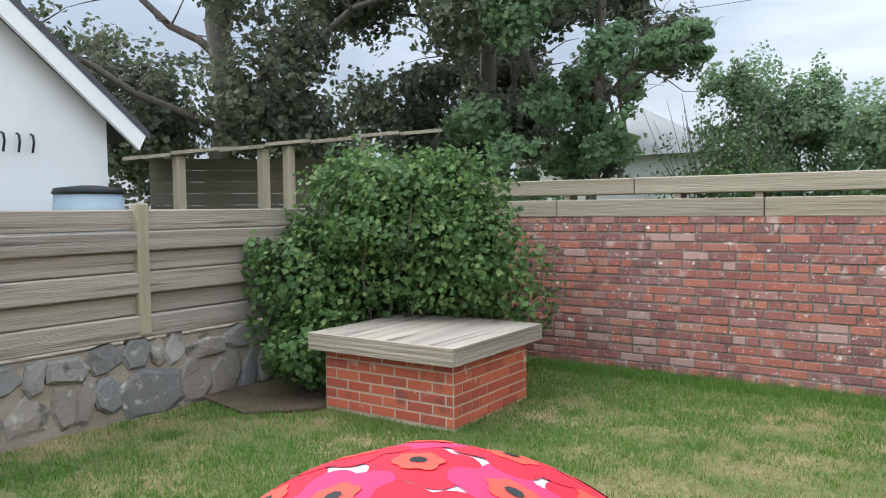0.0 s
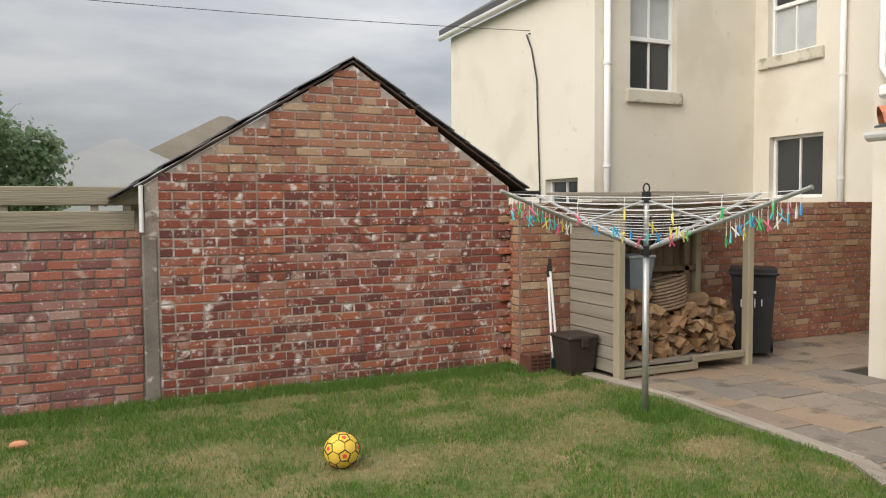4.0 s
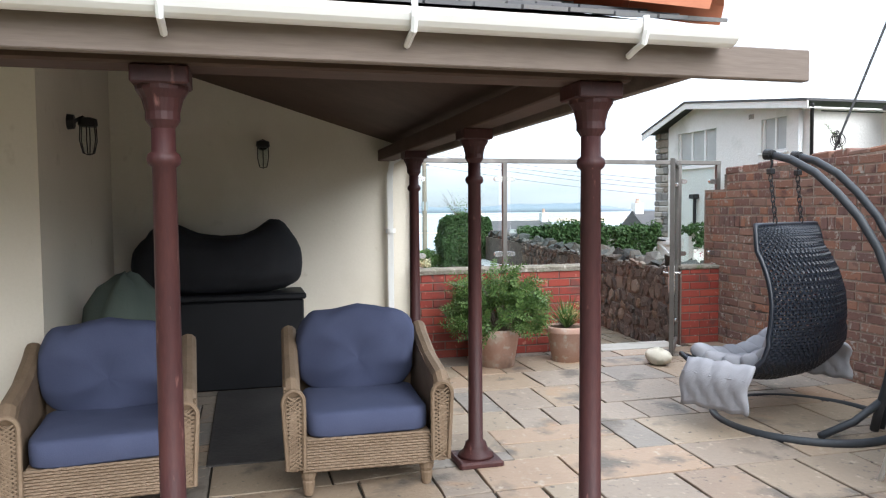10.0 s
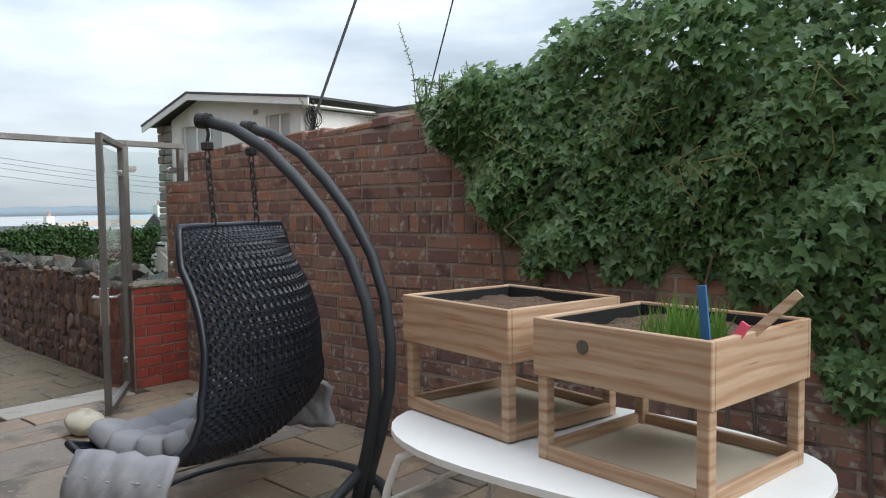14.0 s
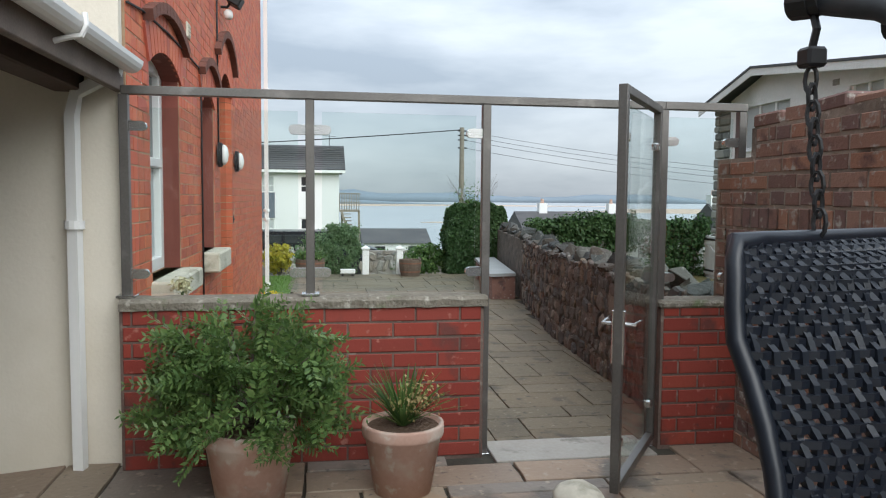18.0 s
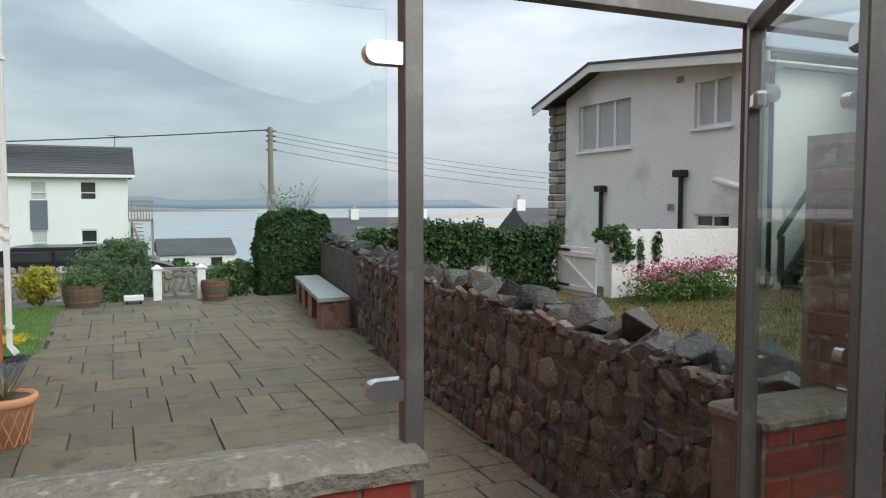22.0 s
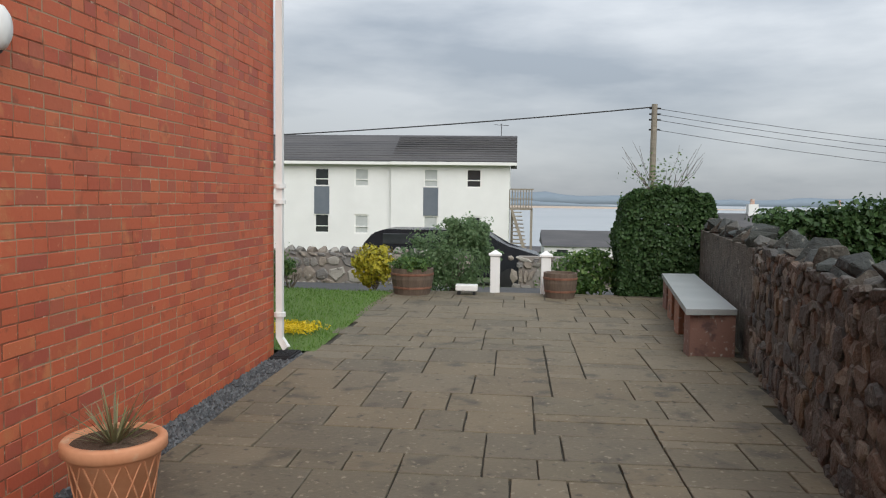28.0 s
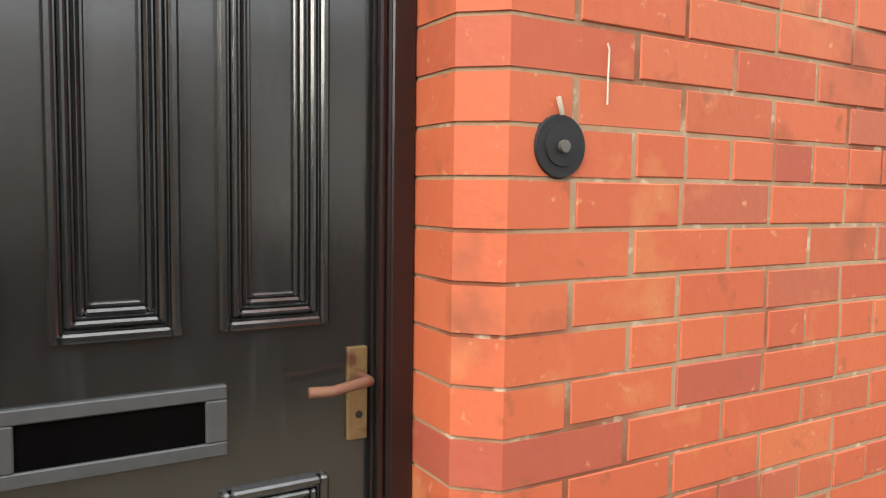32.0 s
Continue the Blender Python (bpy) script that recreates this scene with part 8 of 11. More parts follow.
for sw in (-1, 1):
    bm = bmesh.new()
    rows = []
    for i in range(10):
        f = i / 9
        row = []
        for j in range(15):
            g = j / 14
            z = 0.465 - 0.28 * f + 0.006 * math.sin(j * 1.3)
            row.append(bm.verts.new(hq(0.14 - 0.46 * g + 0.012 * math.sin(i), sw * (0.66 + 0.085 * math.sin(min(1, f * 2.4) * 1.57) + 0.010 * math.sin(j * 1.9 + i)), z)))
        rows.append(row)
    for a, b in zip(rows, rows[1:]):
        for j in range(14):
            bm.faces.new((a[j], a[j + 1], b[j + 1], b[j]))
    bmesh.ops.recalc_face_normals(bm, faces=bm.faces)
    bmesh.ops.solidify(bm, geom=bm.faces[:], thickness=0.022)
    flap = part("side_flap", bm, M_GREY_CLOTH, hcc, "hanging side flap", smooth=True)
    bm = bmesh.new()
    tube(bm, [hq(0.14 - 0.46 * g, sw * 0.748, 0.39 + 0.004 * math.sin(9 * g)) for g in (j / 14 for j in range(15))], 0.006, 5)
    part("seam", bm, M_GREY_CLOTH, flap)

# white table and two planters
wt = thing("oval_table", (5.2, -4.2, 0), "white metal oval table with chipped rusty legs", "table")
bm = bmesh.new()
n = 40
top = [(5.22 + 0.70 * math.copysign(abs(math.cos(a)) ** 0.8, math.cos(a)), -4.20 + 0.43 * math.copysign(abs(math.sin(a)) ** 0.8, math.sin(a)), 0.668) for a in (2 * math.pi * i / n for i in range(n))]
prism(bm, top, (0, 0, 0.022))
part("tabletop", bm, M_WHITE_WALL, wt)
for sx in (-1, 1):
    for sy in (-1, 1):
        bm = bmesh.new()
        tube(bm, [(5.2 + sx * 0.46, -4.2 + sy * 0.26, 0.665), (5.2 + sx * 0.56, -4.2 + sy * 0.30, 0.60), (5.2 + sx * 0.60, -4.2 + sy * 0.31, 0.5), (5.2 + sx * 0.72, -4.2 + sy * 0.36, 0.0)], 0.015, 8)
        part("leg", bm, M_WHITE_RUST, wt, smooth=True)
    bm = bmesh.new()
    tube(bm, [(5.2 + sx * 0.62, -4.2 - 0.30, 0.44), (5.2 + sx * 0.62, -4.2 + 0.30, 0.44)], 0.009, 6)
    tube(bm, [(5.2 + sx * 0.62, -4.2, 0.44), (5.2 + sx * 0.2, -4.2, 0.66)], 0.009, 6)
    part("stretcher", bm, M_WHITE_RUST, wt)


def planter(cx, cy, turn, label):
    p = thing("raised_planter", (cx, cy, 0.69), label, "planter", "pine planters on the table")
    m = Matrix.Translation((cx, cy, 0.69)) @ Matrix.Rotation(radians(turn), 4, "Z")
    L, D = 0.285, 0.268
    for sx in (-1, 1):
        for sy in (-1, 1):
            bm = bmesh.new()
            box(bm, (sx * (L - 0.045), sy * (D - 0.045), 0.0), (sx * (L - 0.01), sy * (D - 0.01), 0.27), 0.003, m)
            part("leg", bm, M_PINE, p)
    for sy in (-1, 1):
        bm = bmesh.new()
        box(bm, (-L, sy * D, 0.25), (L, sy * (D - 0.018), 0.42), 0.003, m)
        part("side_board", bm, M_PINE, p)
        bm = bmesh.new()
        box(bm, (-L + 0.045, sy * (D - 0.01), 0.0), (L - 0.045, sy * (D - 0.03), 0.045), 0.003, m)
        part("bottom_rail", bm, M_PINE, p)
    for sx in (-1, 1):
        bm = bmesh.new()
        box(bm, (sx * L, -D + 0.018, 0.25), (sx * (L - 0.018), D - 0.018, 0.42), 0.003, m)
        part("end_board", bm, M_PINE, p)
        bm = bmesh.new()
        box(bm, (sx * (L - 0.01), -D + 0.045, 0.0), (sx * (L - 0.03), D - 0.045, 0.045), 0.003, m)
        part("bottom_rail", bm, M_PINE, p)
    bm = bmesh.new()
    box(bm, (-L + 0.03, -D + 0.03, 0.004), (L - 0.03, D - 0.03, 0.012), 0, m)
    part("shelf", bm, surf("pale_ply", [(0.50, 0.44, 0.35), (0.60, 0.54, 0.44)], 0.8, 4, 40, 0.1), p)
    bm = bmesh.new()
    rng = random.Random(int(cx * 100))
    g = [[bm.verts.new(m @ Vector((-L + 0.02 + (2 * L - 0.04) * i / 16, -D + 0.02 + (2 * D - 0.04) * j / 10, 0.375 + rng.uniform(-0.012, 0.016)))) for j in range(11)] for i in range(17)]
    for i in range(16):
        for j in range(10):
            bm.faces.new((g[i][j], g[i + 1][j], g[i + 1][j + 1], g[i][j + 1]))
    part("soil", bm, M_EARTH, p, "dark crumbly soil")
    bm = bmesh.new()
    for a, b in (((-L + 0.014, -D + 0.02), (L - 0.014, -D + 0.026)), ((-L + 0.014, D - 0.026), (L - 0.014, D - 0.02)), ((-L + 0.02, -D + 0.03), (-L + 0.026, D - 0.03)), ((L - 0.026, -D + 0.03), (L - 0.02, D - 0.03))):
        box(bm, (a[0], a[1], 0.36), (b[0], b[1], 0.412), 0, m)
    part("liner", bm, M_BLACK_PLASTIC, p)
    return m


m2 = planter(4.95, -4.19, -9, "pale pine raised planter with tools and seedlings")
m1 = planter(5.61, -4.325, -12, "pale pine raised planter filled with dark soil")
bm = bmesh.new()
cyl(bm, m2 @ Vector((0.10, 0.2685, 0.355)), m2 @ Vector((0.10, 0.271, 0.355)), 0.020, n=14)
solid("wood_knot", bm, M_BARK, "dark knot in the planter board", "knot", "")
sd2 = thing("seedlings", m2 @ Vector((-0.12, 0.05, 0.39)), "small patch of wiry green seedlings", "seedlings")
rng = np.random.default_rng(2)
cc = np.array([m2 @ Vector((rng.uniform(-0.18, -0.03), rng.uniform(-0.02, 0.20), 0.385)) for _ in range(160)])
up = np.tile([0.0, 0, 1], (160, 1))
v, f = [], []
for c in cc:
    t = np.array([rng.normal(0, 0.25), rng.normal(0, 0.25), 1.0]) * rng.uniform(0.05, 0.13)
    s = np.array([0.003, 0.002, 0])
    b = len(v)
    v += [c - s, c + s, c + t]
    f.append((b, b + 1, b + 2))
plant_mesh("shoot_patch", sd2, M_GRASS, (v, f))
for off, h, ang, mt, nm, lab in (((-0.21, 0.16, 0.38), 0.16, (0.1, 0.0), surf("blue_label_plastic", [(0.04, 0.14, 0.30), (0.06, 0.18, 0.36)], 0.5, 3, 30, 0), "plant_label", "blue plastic plant label stuck in soil"), ((-0.245, 0.06, 0.38), 0.20, (-0.75, 0.2), M_PINE, "wooden_stake", "pale wooden stake leaning in the planter"), ((-0.25, 0.13, 0.37), 0.09, (-0.5, 0.1), surf("pink_label_plastic", [(0.75, 0.10, 0.18), (0.8, 0.15, 0.22)], 0.5, 3, 30, 0), "seed_packet", "pink seed packet in the planter")):
    bm = bmesh.new()
    box(bm, (-0.012, -0.004, -0.03), (0.012, 0.004, h), 0.001)
    bmesh.ops.transform(bm, matrix=m2 @ Matrix.Translation(off) @ Matrix.Rotation(ang[0], 4, "Y") @ Matrix.Rotation(ang[1], 4, "X"), verts=bm.verts)
    solid(nm, bm, mt, lab, nm.replace("_", " "), "")

def sprig(rng, base, tip, n, size, V, F):
    """A flat spray: paired narrow leaves along a stem, like a fishbone."""
    base, tip = np.array(base), np.array(tip)
    d = tip - base
    L = np.linalg.norm(d)
    d = d / L
    u = np.cross(d, [0.1, 0.05, 1.0])
    u /= np.linalg.norm(u)
    w = np.cross(d, u)
    a = rng.uniform(-0.5, 0.5)
    u, w = math.cos(a) * u + math.sin(a) * w, math.cos(a) * w - math.sin(a) * u
    for k in range(n):
        f = 0.12 + 0.88 * k / (n - 1)
        c = base + d * L * f
        for s in (-1, 1):
            o = u * s if k % 3 else w * s
            t = o * 0.8 + d * 0.6
            t /= np.linalg.norm(t)
            sd_ = np.cross(t, w if k % 3 else u)
            sd_ /= np.linalg.norm(sd_) + 1e-9
            l = size * (1.1 - 0.55 * f) * rng.uniform(0.85, 1.15)
            b = len(V)
            V += [c, c + t * l * 0.5 + sd_ * l * 0.17, c + t * l, c + t * l * 0.5 - sd_ * l * 0.17]
            F.append((b, b + 1, b + 2, b + 3))


def straps(at, n, L, w, seed, spread=0.6, droop=0.4, material=None, parent=None, name="leaf_tuft"):
    rng = np.random.default_rng(seed)
    V, F = [], []
    for k in range(n):
        a = 2 * math.pi * k / n + rng.uniform(-0.3, 0.3)
        l = L * rng.uniform(0.65, 1.1)
        sp = spread * rng.uniform(0.3, 1.2)
        d = np.array([math.cos(a), math.sin(a), 0])
        s = np.array([-math.sin(a), math.cos(a), 0])
        b = len(V)
        for i in range(6):
            f = i / 5
            c = np.array(at) + d * l * sp * f + np.array([0, 0, l * (math.cos(sp) * f - droop * sp * f * f)])
            ww = w * (0.6 + 0.8 * f) * (1 - f) * 1.2 + 0.001
            V += [c - s * ww, c + s * ww]
        for i in range(5):
            F.append((b + 2 * i, b + 2 * i + 1, b + 2 * i + 3, b + 2 * i + 2))
    return plant_mesh(name, parent, material, (V, F))


# ivy on the boundary wall
ivy = thing("ivy", (5.2, -5.3, 0.9), "thick glossy green ivy hanging over the brick wall", "ivy")
IVY_X = (2.0, 4.4, 4.55, 4.8, 4.92, 5.18, 5.77, 6.12, 6.31, 6.49, 6.75)
IVY_LOW = (0.45, 0.50, 0.58, 0.74, 0.93, 1.13, 1.13, 1.16, 1.27, 1.57, 1.88)
IVY_TOPX = (2.0, 5.26, 5.56, 5.88, 6.06, 6.24, 6.4, 6.65, 6.95)
IVY_TOP = (2.52, 2.44, 2.42, 2.33, 2.27, 2.17, 2.13, 2.06, 2.0)
IVY_LEAF = np.array([(0, -0.16), (0.32, -0.30), (0.27, -0.05), (0.52, 0.12), (0.20, 0.20), (0.0, 0.62), (-0.20, 0.20), (-0.52, 0.12), (-0.27, -0.05), (-0.32, -0.30)])


def ivy_leaves(n, seed, back):
    """Lobed leaves hanging tip down over a rolling surface; back: how deep under its skin."""
    rng = np.random.default_rng(seed)
    x = rng.uniform(2.0, 6.8, n)
    lo = np.interp(x, IVY_X, IVY_LOW) + 0.07 * np.sin(x * 9.0) * np.sin(x * 23.0)
    hi = np.interp(x, IVY_TOPX, IVY_TOP) + 0.03 * np.sin(x * 11.0)
    f = rng.random(n)
    z = lo + (hi - lo) * f
    roll = np.sin(x * 5.3 + 2.0 * np.sin(z * 4.1)) * np.sin(z * 6.7 + x * 1.7) + 0.6 * np.sin(x * 11.0 + z * 9.0)
    skin = -5.17 + 0.055 * roll + 0.03 * (z - 1.2)
    fold = np.clip((f - 0.86) / 0.14, 0, 1)
    y = skin - 0.55 * fold * rng.random(n) - back * rng.random(n) - 0.07 * np.clip((0.12 - f) / 0.12, 0, 1)
    y = np.maximum(y, np.where(z > 1.98, -5.9, -5.29))
    c = np.stack([x, y, z], 1)
    nrm = np.stack([rng.normal(0, 0.42, n) - 0.25 * np.cos(x * 5.3), 0.85 + rng.normal(0, 0.25, n), 0.42 + fold * 0.9 + rng.normal(0, 0.40, n)], 1)
    nrm /= np.linalg.norm(nrm, axis=1, keepdims=True)
    t = np.stack([rng.normal(0, 0.55, n), np.full(n, 0.15), np.full(n, -1.0)], 1)
    t -= nrm * np.sum(t * nrm, 1, keepdims=True)
    t /= np.linalg.norm(t, axis=1, keepdims=True)
    s = np.cross(nrm, t)
    L = rng.choice((0.045, 0.06, 0.075, 0.085), n)[:, None, None] * rng.uniform(0.85, 1.15, (n, 1, 1))
    P = IVY_LEAF[None]
    v = c[:, None] + L * (P[..., 0:1] * s[:, None] + P[..., 1:2] * t[:, None] - 0.28 * np.abs(P[..., 0:1]) * nrm[:, None] - 0.25 * np.maximum(P[..., 1:2], 0) ** 2 * nrm[:, None])
    return v.reshape(-1, 3), np.arange(n)[:, None] * 10 + np.arange(10)[None]


plant_mesh("foliage", ivy, M_LEAF_IVY, ivy_leaves(13000, 14, 0.05))
# the inner layer takes the darker hedge green to paint the ivy's inner shade
plant_mesh("inner_foliage", ivy, M_LEAF_HEDGE, ivy_leaves(7000, 15, 0.14), label="inner ivy leaves, shade put in as darker green")
rng_i = random.Random(12)
for k in range(16):
    x = 3.2 + k * 0.2
    bm = bmesh.new()
    limb(bm, (x, -5.29, 0.0), (x + 0.2 * math.sin(k), -5.28, 1.5), 0.012, 0.006, 0.04, 300 + k, 6)
    part("stem", bm, M_BARK, ivy)
for k in range(14):
    x, z = rng_i.uniform(4.6, 6.3), rng_i.uniform(1.2, 2.0)
    bm = bmesh.new()
    tube(bm, [(x, -5.16, z), (x + rng_i.uniform(-0.08, 0.08), -5.10, z + 0.08), (x + rng_i.uniform(-0.15, 0.15), -5.07, z + rng_i.uniform(0.10, 0.20))], 0.0025, 5)
    part("dry_stalk", bm, M_GRASS_DRY, ivy, "pale dry stalk")
ws2 = thing("wall_shrub", (6.85, -5.6, 1.7), "wild shrub and weeds growing above the wall", "shrub")
V, F = [], []
rng = np.random.default_rng(4)
for k in range(15):
    bx = 6.62 + 0.035 * k
    tip = (bx + rng.uniform(-0.08, 0.12), -5.50 + rng.uniform(-0.1, 0.1), 2.02 + rng.uniform(0.0, 0.20))
    bm = bmesh.new()
    limb(bm, (bx, -5.52, 1.85), tip, 0.006, 0.003, 0.012, 400 + k, 4)
    part("stalk", bm, M_BARK, ws2)
    for j in range(5):
        d = rng.normal(0, 1, 3) * np.array([1, 1, 0.5]) + np.array([0, 0, 0.6])
        d /= np.linalg.norm(d)
        st = np.array((bx, -5.52, 1.85)) * (0.5 - 0.1 * j) + np.array(tip) * (0.5 + 0.1 * j)
        sprig(rng, st, st + d * 0.08, 7, 0.04, V, F)
for a, b, c in (((7.10, -5.50, 1.88), (7.16, -5.52, 2.22), (7.30, -5.55, 2.52)), ((7.95, -5.48, 1.86), (8.08, -5.50, 2.02), (8.24, -5.52, 2.16)), ((7.30, -5.48, 1.86), (7.42, -5.50, 1.95), (7.55, -5.5, 1.97))):
    bm = bmesh.new()
    tube(bm, [a, b, c], 0.004, 6, taper=0.002)
    part("stalk", bm, M_BARK, ws2)
    for p, q in ((a, b), (b, c)):
        sprig(rng, p, q, 10, 0.032, V, F)
plant_mesh("foliage", ws2, M_LEAF_TREE, (V, F))
wd = thing("wall_weeds", (7.1, -5.45, 1.86), "tuft of dry grass and weeds along the wall top", "weeds")
straps((7.05, -5.45, 1.84), 40, 0.20, 0.004, 41, 0.9, 0.3, M_GRASS_DRY, wd)
straps((6.85, -5.42, 1.85), 50, 0.20, 0.006, 42, 0.9, 0.3, M_LEAF_BUSH, wd)
straps((7.45, -5.43, 1.84), 26, 0.12, 0.004, 43, 1.0, 0.3, M_LEAF_BUSH, wd)
for a, b, r in (((8.05, -5.45, 1.88), (7.93, -6.85, 5.1), 0.010), ((8.41, -6.0, -0.42), (6.33, -6.0, 5.15), 0.005)):
    bm = bmesh.new()
    tube(bm, [a, b], r, 6)
    solid("stay_wire", bm, M_CABLE, "taut pole stay wire above the wall", "wire", "", group="stay wires")
bm = bmesh.new()
for k in range(9):
    a = k * 0.7
    c0 = Vector((8.04 + 0.02 * math.cos(a), -5.47, 1.97 + 0.02 * math.sin(a)))
    u, w = Vector((math.cos(a), 0.3 * math.sin(k), 0)), Vector((0, 0.2, 1))
    tube(bm, [c0 + u * (0.035 + 0.012 * (k % 3)) * math.cos(q) + w * 0.055 * math.sin(q) for q in (2 * math.pi * i / 12 for i in range(12))], 0.0028, 5, closed=True)
solid("wire_tangle", bm, M_CABLE, "tangle of spare wire at the stay foot", "wire", "")


# potted plants
def pot(at, r0, r1, h, material, label, rim=0.02, name="terracotta_pot", ribs=0):
    p = thing(name, at, label, "plant pot")
    bm = bmesh.new()
    vs = lathe(bm, [(r0, 0), (r0 + (r1 - r0) * 0.8, h * 0.8), (r1, h * 0.82), (r1 + rim * 0.6, h * 0.86), (r1 + rim * 0.6, h * 0.97), (r1 + rim * 0.3, h), (r1 - 0.015, h), (r1 - 0.025, h * 0.9)], at, 28)
    part("pot", bm, material, p, smooth=True)
    bm = bmesh.new()
    cyl(bm, (at[0], at[1], at[2] + h * 0.88), (at[0], at[1], at[2] + h * 0.945), r1 - 0.019, n=20)
    part("soil", bm, M_EARTH, p)
    if ribs:
        bm = bmesh.new()
        for k in range(ribs):
            for s in (-1, 1):
                a0 = 2 * math.pi * k / ribs
                tube(bm, [(at[0] + (r0 + (r1 - r0) * f + 0.001) * math.cos(a0 + s * f * 0.8), at[1] + (r0 + (r1 - r0) * f + 0.001) * math.sin(a0 + s * f * 0.8), at[2] + h * f) for f in (0.05, 0.2, 0.4, 0.6, 0.78)], 0.004, 4)
        part("lattice_relief", bm, material, p)
    return p


def hebe(at, r, h, label, seed, name="potted_shrub"):
    """Stems in tiers, each ending in a fan of flat sprays."""
    p = thing(name, at, label, "shrub")
    rng = np.random.default_rng(seed)
    V, F = [], []
    at = np.array(at)
    k = 0
    for el, reach, n in ((-0.30, 0.92, 9), (0.0, 1.0, 12), (0.32, 0.97, 12), (0.62, 0.86, 10), (0.95, 0.72, 8), (1.3, 0.45, 5), (0.45, 0.5, 8), (1.5, 0.1, 1)):
        for i in range(n):
            a = 2 * math.pi * i / n + rng.uniform(-0.25, 0.25) + el * 3
            q = reach * rng.uniform(0.82, 1.08)
            out = np.array([math.cos(a), math.sin(a), 0.0])
            end = at + out * r * q + np.array([0, 0, h * (0.20 + 0.80 * math.sin(max(el, -0.4))) * rng.uniform(0.88, 1.06)])
            mid = at + (end - at) * 0.5 + np.array([0, 0, 0.05])
            bm = bmesh.new()
            tube(bm, [tuple(at), tuple(mid), tuple(end)], 0.006, 5, taper=0.002)
            part("stem", bm, M_BARK, p)
            for j in range(9):
                st = mid + (end - mid) * (0.15 + 0.85 * j / 8)
                d = out * rng.uniform(0.5, 1.1) + np.array([0, 0, rng.uniform(-0.15, 0.5)]) + rng.normal(0, 0.42, 3)
                d /= np.linalg.norm(d)
                sprig(rng, st - d * 0.02, st + d * rng.uniform(0.11, 0.17), 13, 0.052, V, F)
            k += 1
    plant_mesh("foliage", p, M_LEAF_HEBE, (V, F))
    return p


pot((8.98, -2.74, 0.0), 0.145, 0.20, 0.34, M_POT, "large terracotta pot with pale lime bloom", 0.006)
hebe((8.98, -2.74, 0.34), 0.40, 0.50, "bushy dark green shrub spilling over its pot", 5)
pot((9.02, -3.42, 0.0), 0.13, 0.185, 0.32, M_POT, "pale weathered terracotta pot by the dwarf wall", 0.006)
lp = thing("potted_lily", (9.02, -3.42, 0.30), "small strappy plant with seed heads", "plant")


straps((9.02, -3.42, 0.29), 90, 0.36, 0.010, 3, 0.75, 0.35, M_LEAF_BUSH, lp)
plant_mesh("seed_head", lp, M_GRASS_DRY, blob_leaves([(9.0, -3.47, 0.44, 0.13, 0.13, 0.09)], 300, 0.022, 8, 0.9), "stuff")
gp2 = thing("garden_flower", (9.95, -2.3, -0.42), "tall leafy plant with a pale flower head", "flower")
straps((9.90, -2.30, 0.45), 9, 0.36, 0.05, 15, 0.9, 0.3, M_LEAF_BUSH, gp2)
bm = bmesh.new()
tube(bm, [(9.92, -2.3, -0.45), (9.90, -2.3, 0.2), (9.88, -2.3, 0.84)], 0.008, 6)
part("stalk", bm, M_LEAF_BUSH, gp2)
plant_mesh("flower_head", gp2, leafy("pale_yellow_flower", [(0.62, 0.58, 0.36), (0.70, 0.66, 0.45)]), blob_leaves([(9.88, -2.3, 0.86, 0.06, 0.06, 0.045)], 160, 0.03, 18, 0.9))
bm = bmesh.new()
bmesh.ops.create_icosphere(bm, subdivisions=3, radius=1.0)
for v in bm.verts:
    v.co = Vector((v.co.x * 0.14, v.co.y * 0.11, v.co.z * 0.075)) + noise.noise_vector(v.co * 1.7) * 0.012 + Vector((8.62, -4.13, 0.068))
solid("door_stone", bm, M_STONE_SILL, "pale rounded boulder holding the gate", "boulder", "", smooth=True)


# ---- glass screen and gate ----
gs = thing("glass_screen", (9.45, -3.0, 0.84), "steel framed glass screen on the dwarf wall", "glass screen")
GX = 9.51
for y, z0 in ((-2.11, 0.845), (-2.995, 0.845), (-3.90, -0.02), (-4.88, -0.02), (-5.335, 0.80)):
    bm = bmesh.new()
    box(bm, (GX - 0.022, y - 0.022, z0), (GX + 0.022, y + 0.022, 1.83), 0.003)
    part("post", bm, M_STEEL, gs)
    bm = bmesh.new()
    box(bm, (GX - 0.045, y - 0.045, z0), (GX + 0.045, y + 0.045, z0 + 0.012), 0.002)
    part("base_plate", bm, M_STEEL_BRIGHT, gs)
for a, b in ((-2.10, -4.88), (-4.88, -5.36)):
    bm = bmesh.new()
    box(bm, (GX - 0.024, b, 1.83), (GX + 0.024, a, 1.872), 0.003)
    part("top_rail", bm, M_STEEL, gs)


def clamp_plate(a, b, zc, hx, h, m=None):
    """A lozenge clamp from its square end a to its rounded end b, along the glass."""
    bm = bmesh.new()
    n, r = 8, h / 2
    d = 1 if b > a else -1
    prof = [(a, -r), (b - d * r, -r)] + [(b - d * r + d * r * math.sin(math.pi * k / n), -r * math.cos(math.pi * k / n)) for k in range(1, n)] + [(b - d * r, r), (a, r)]
    prism(bm, [(-hx, u, zc + w) for u, w in prof], (2 * hx, 0, 0))
    if m is not None:
        bmesh.ops.transform(bm, matrix=m, verts=bm.verts)
    return bm


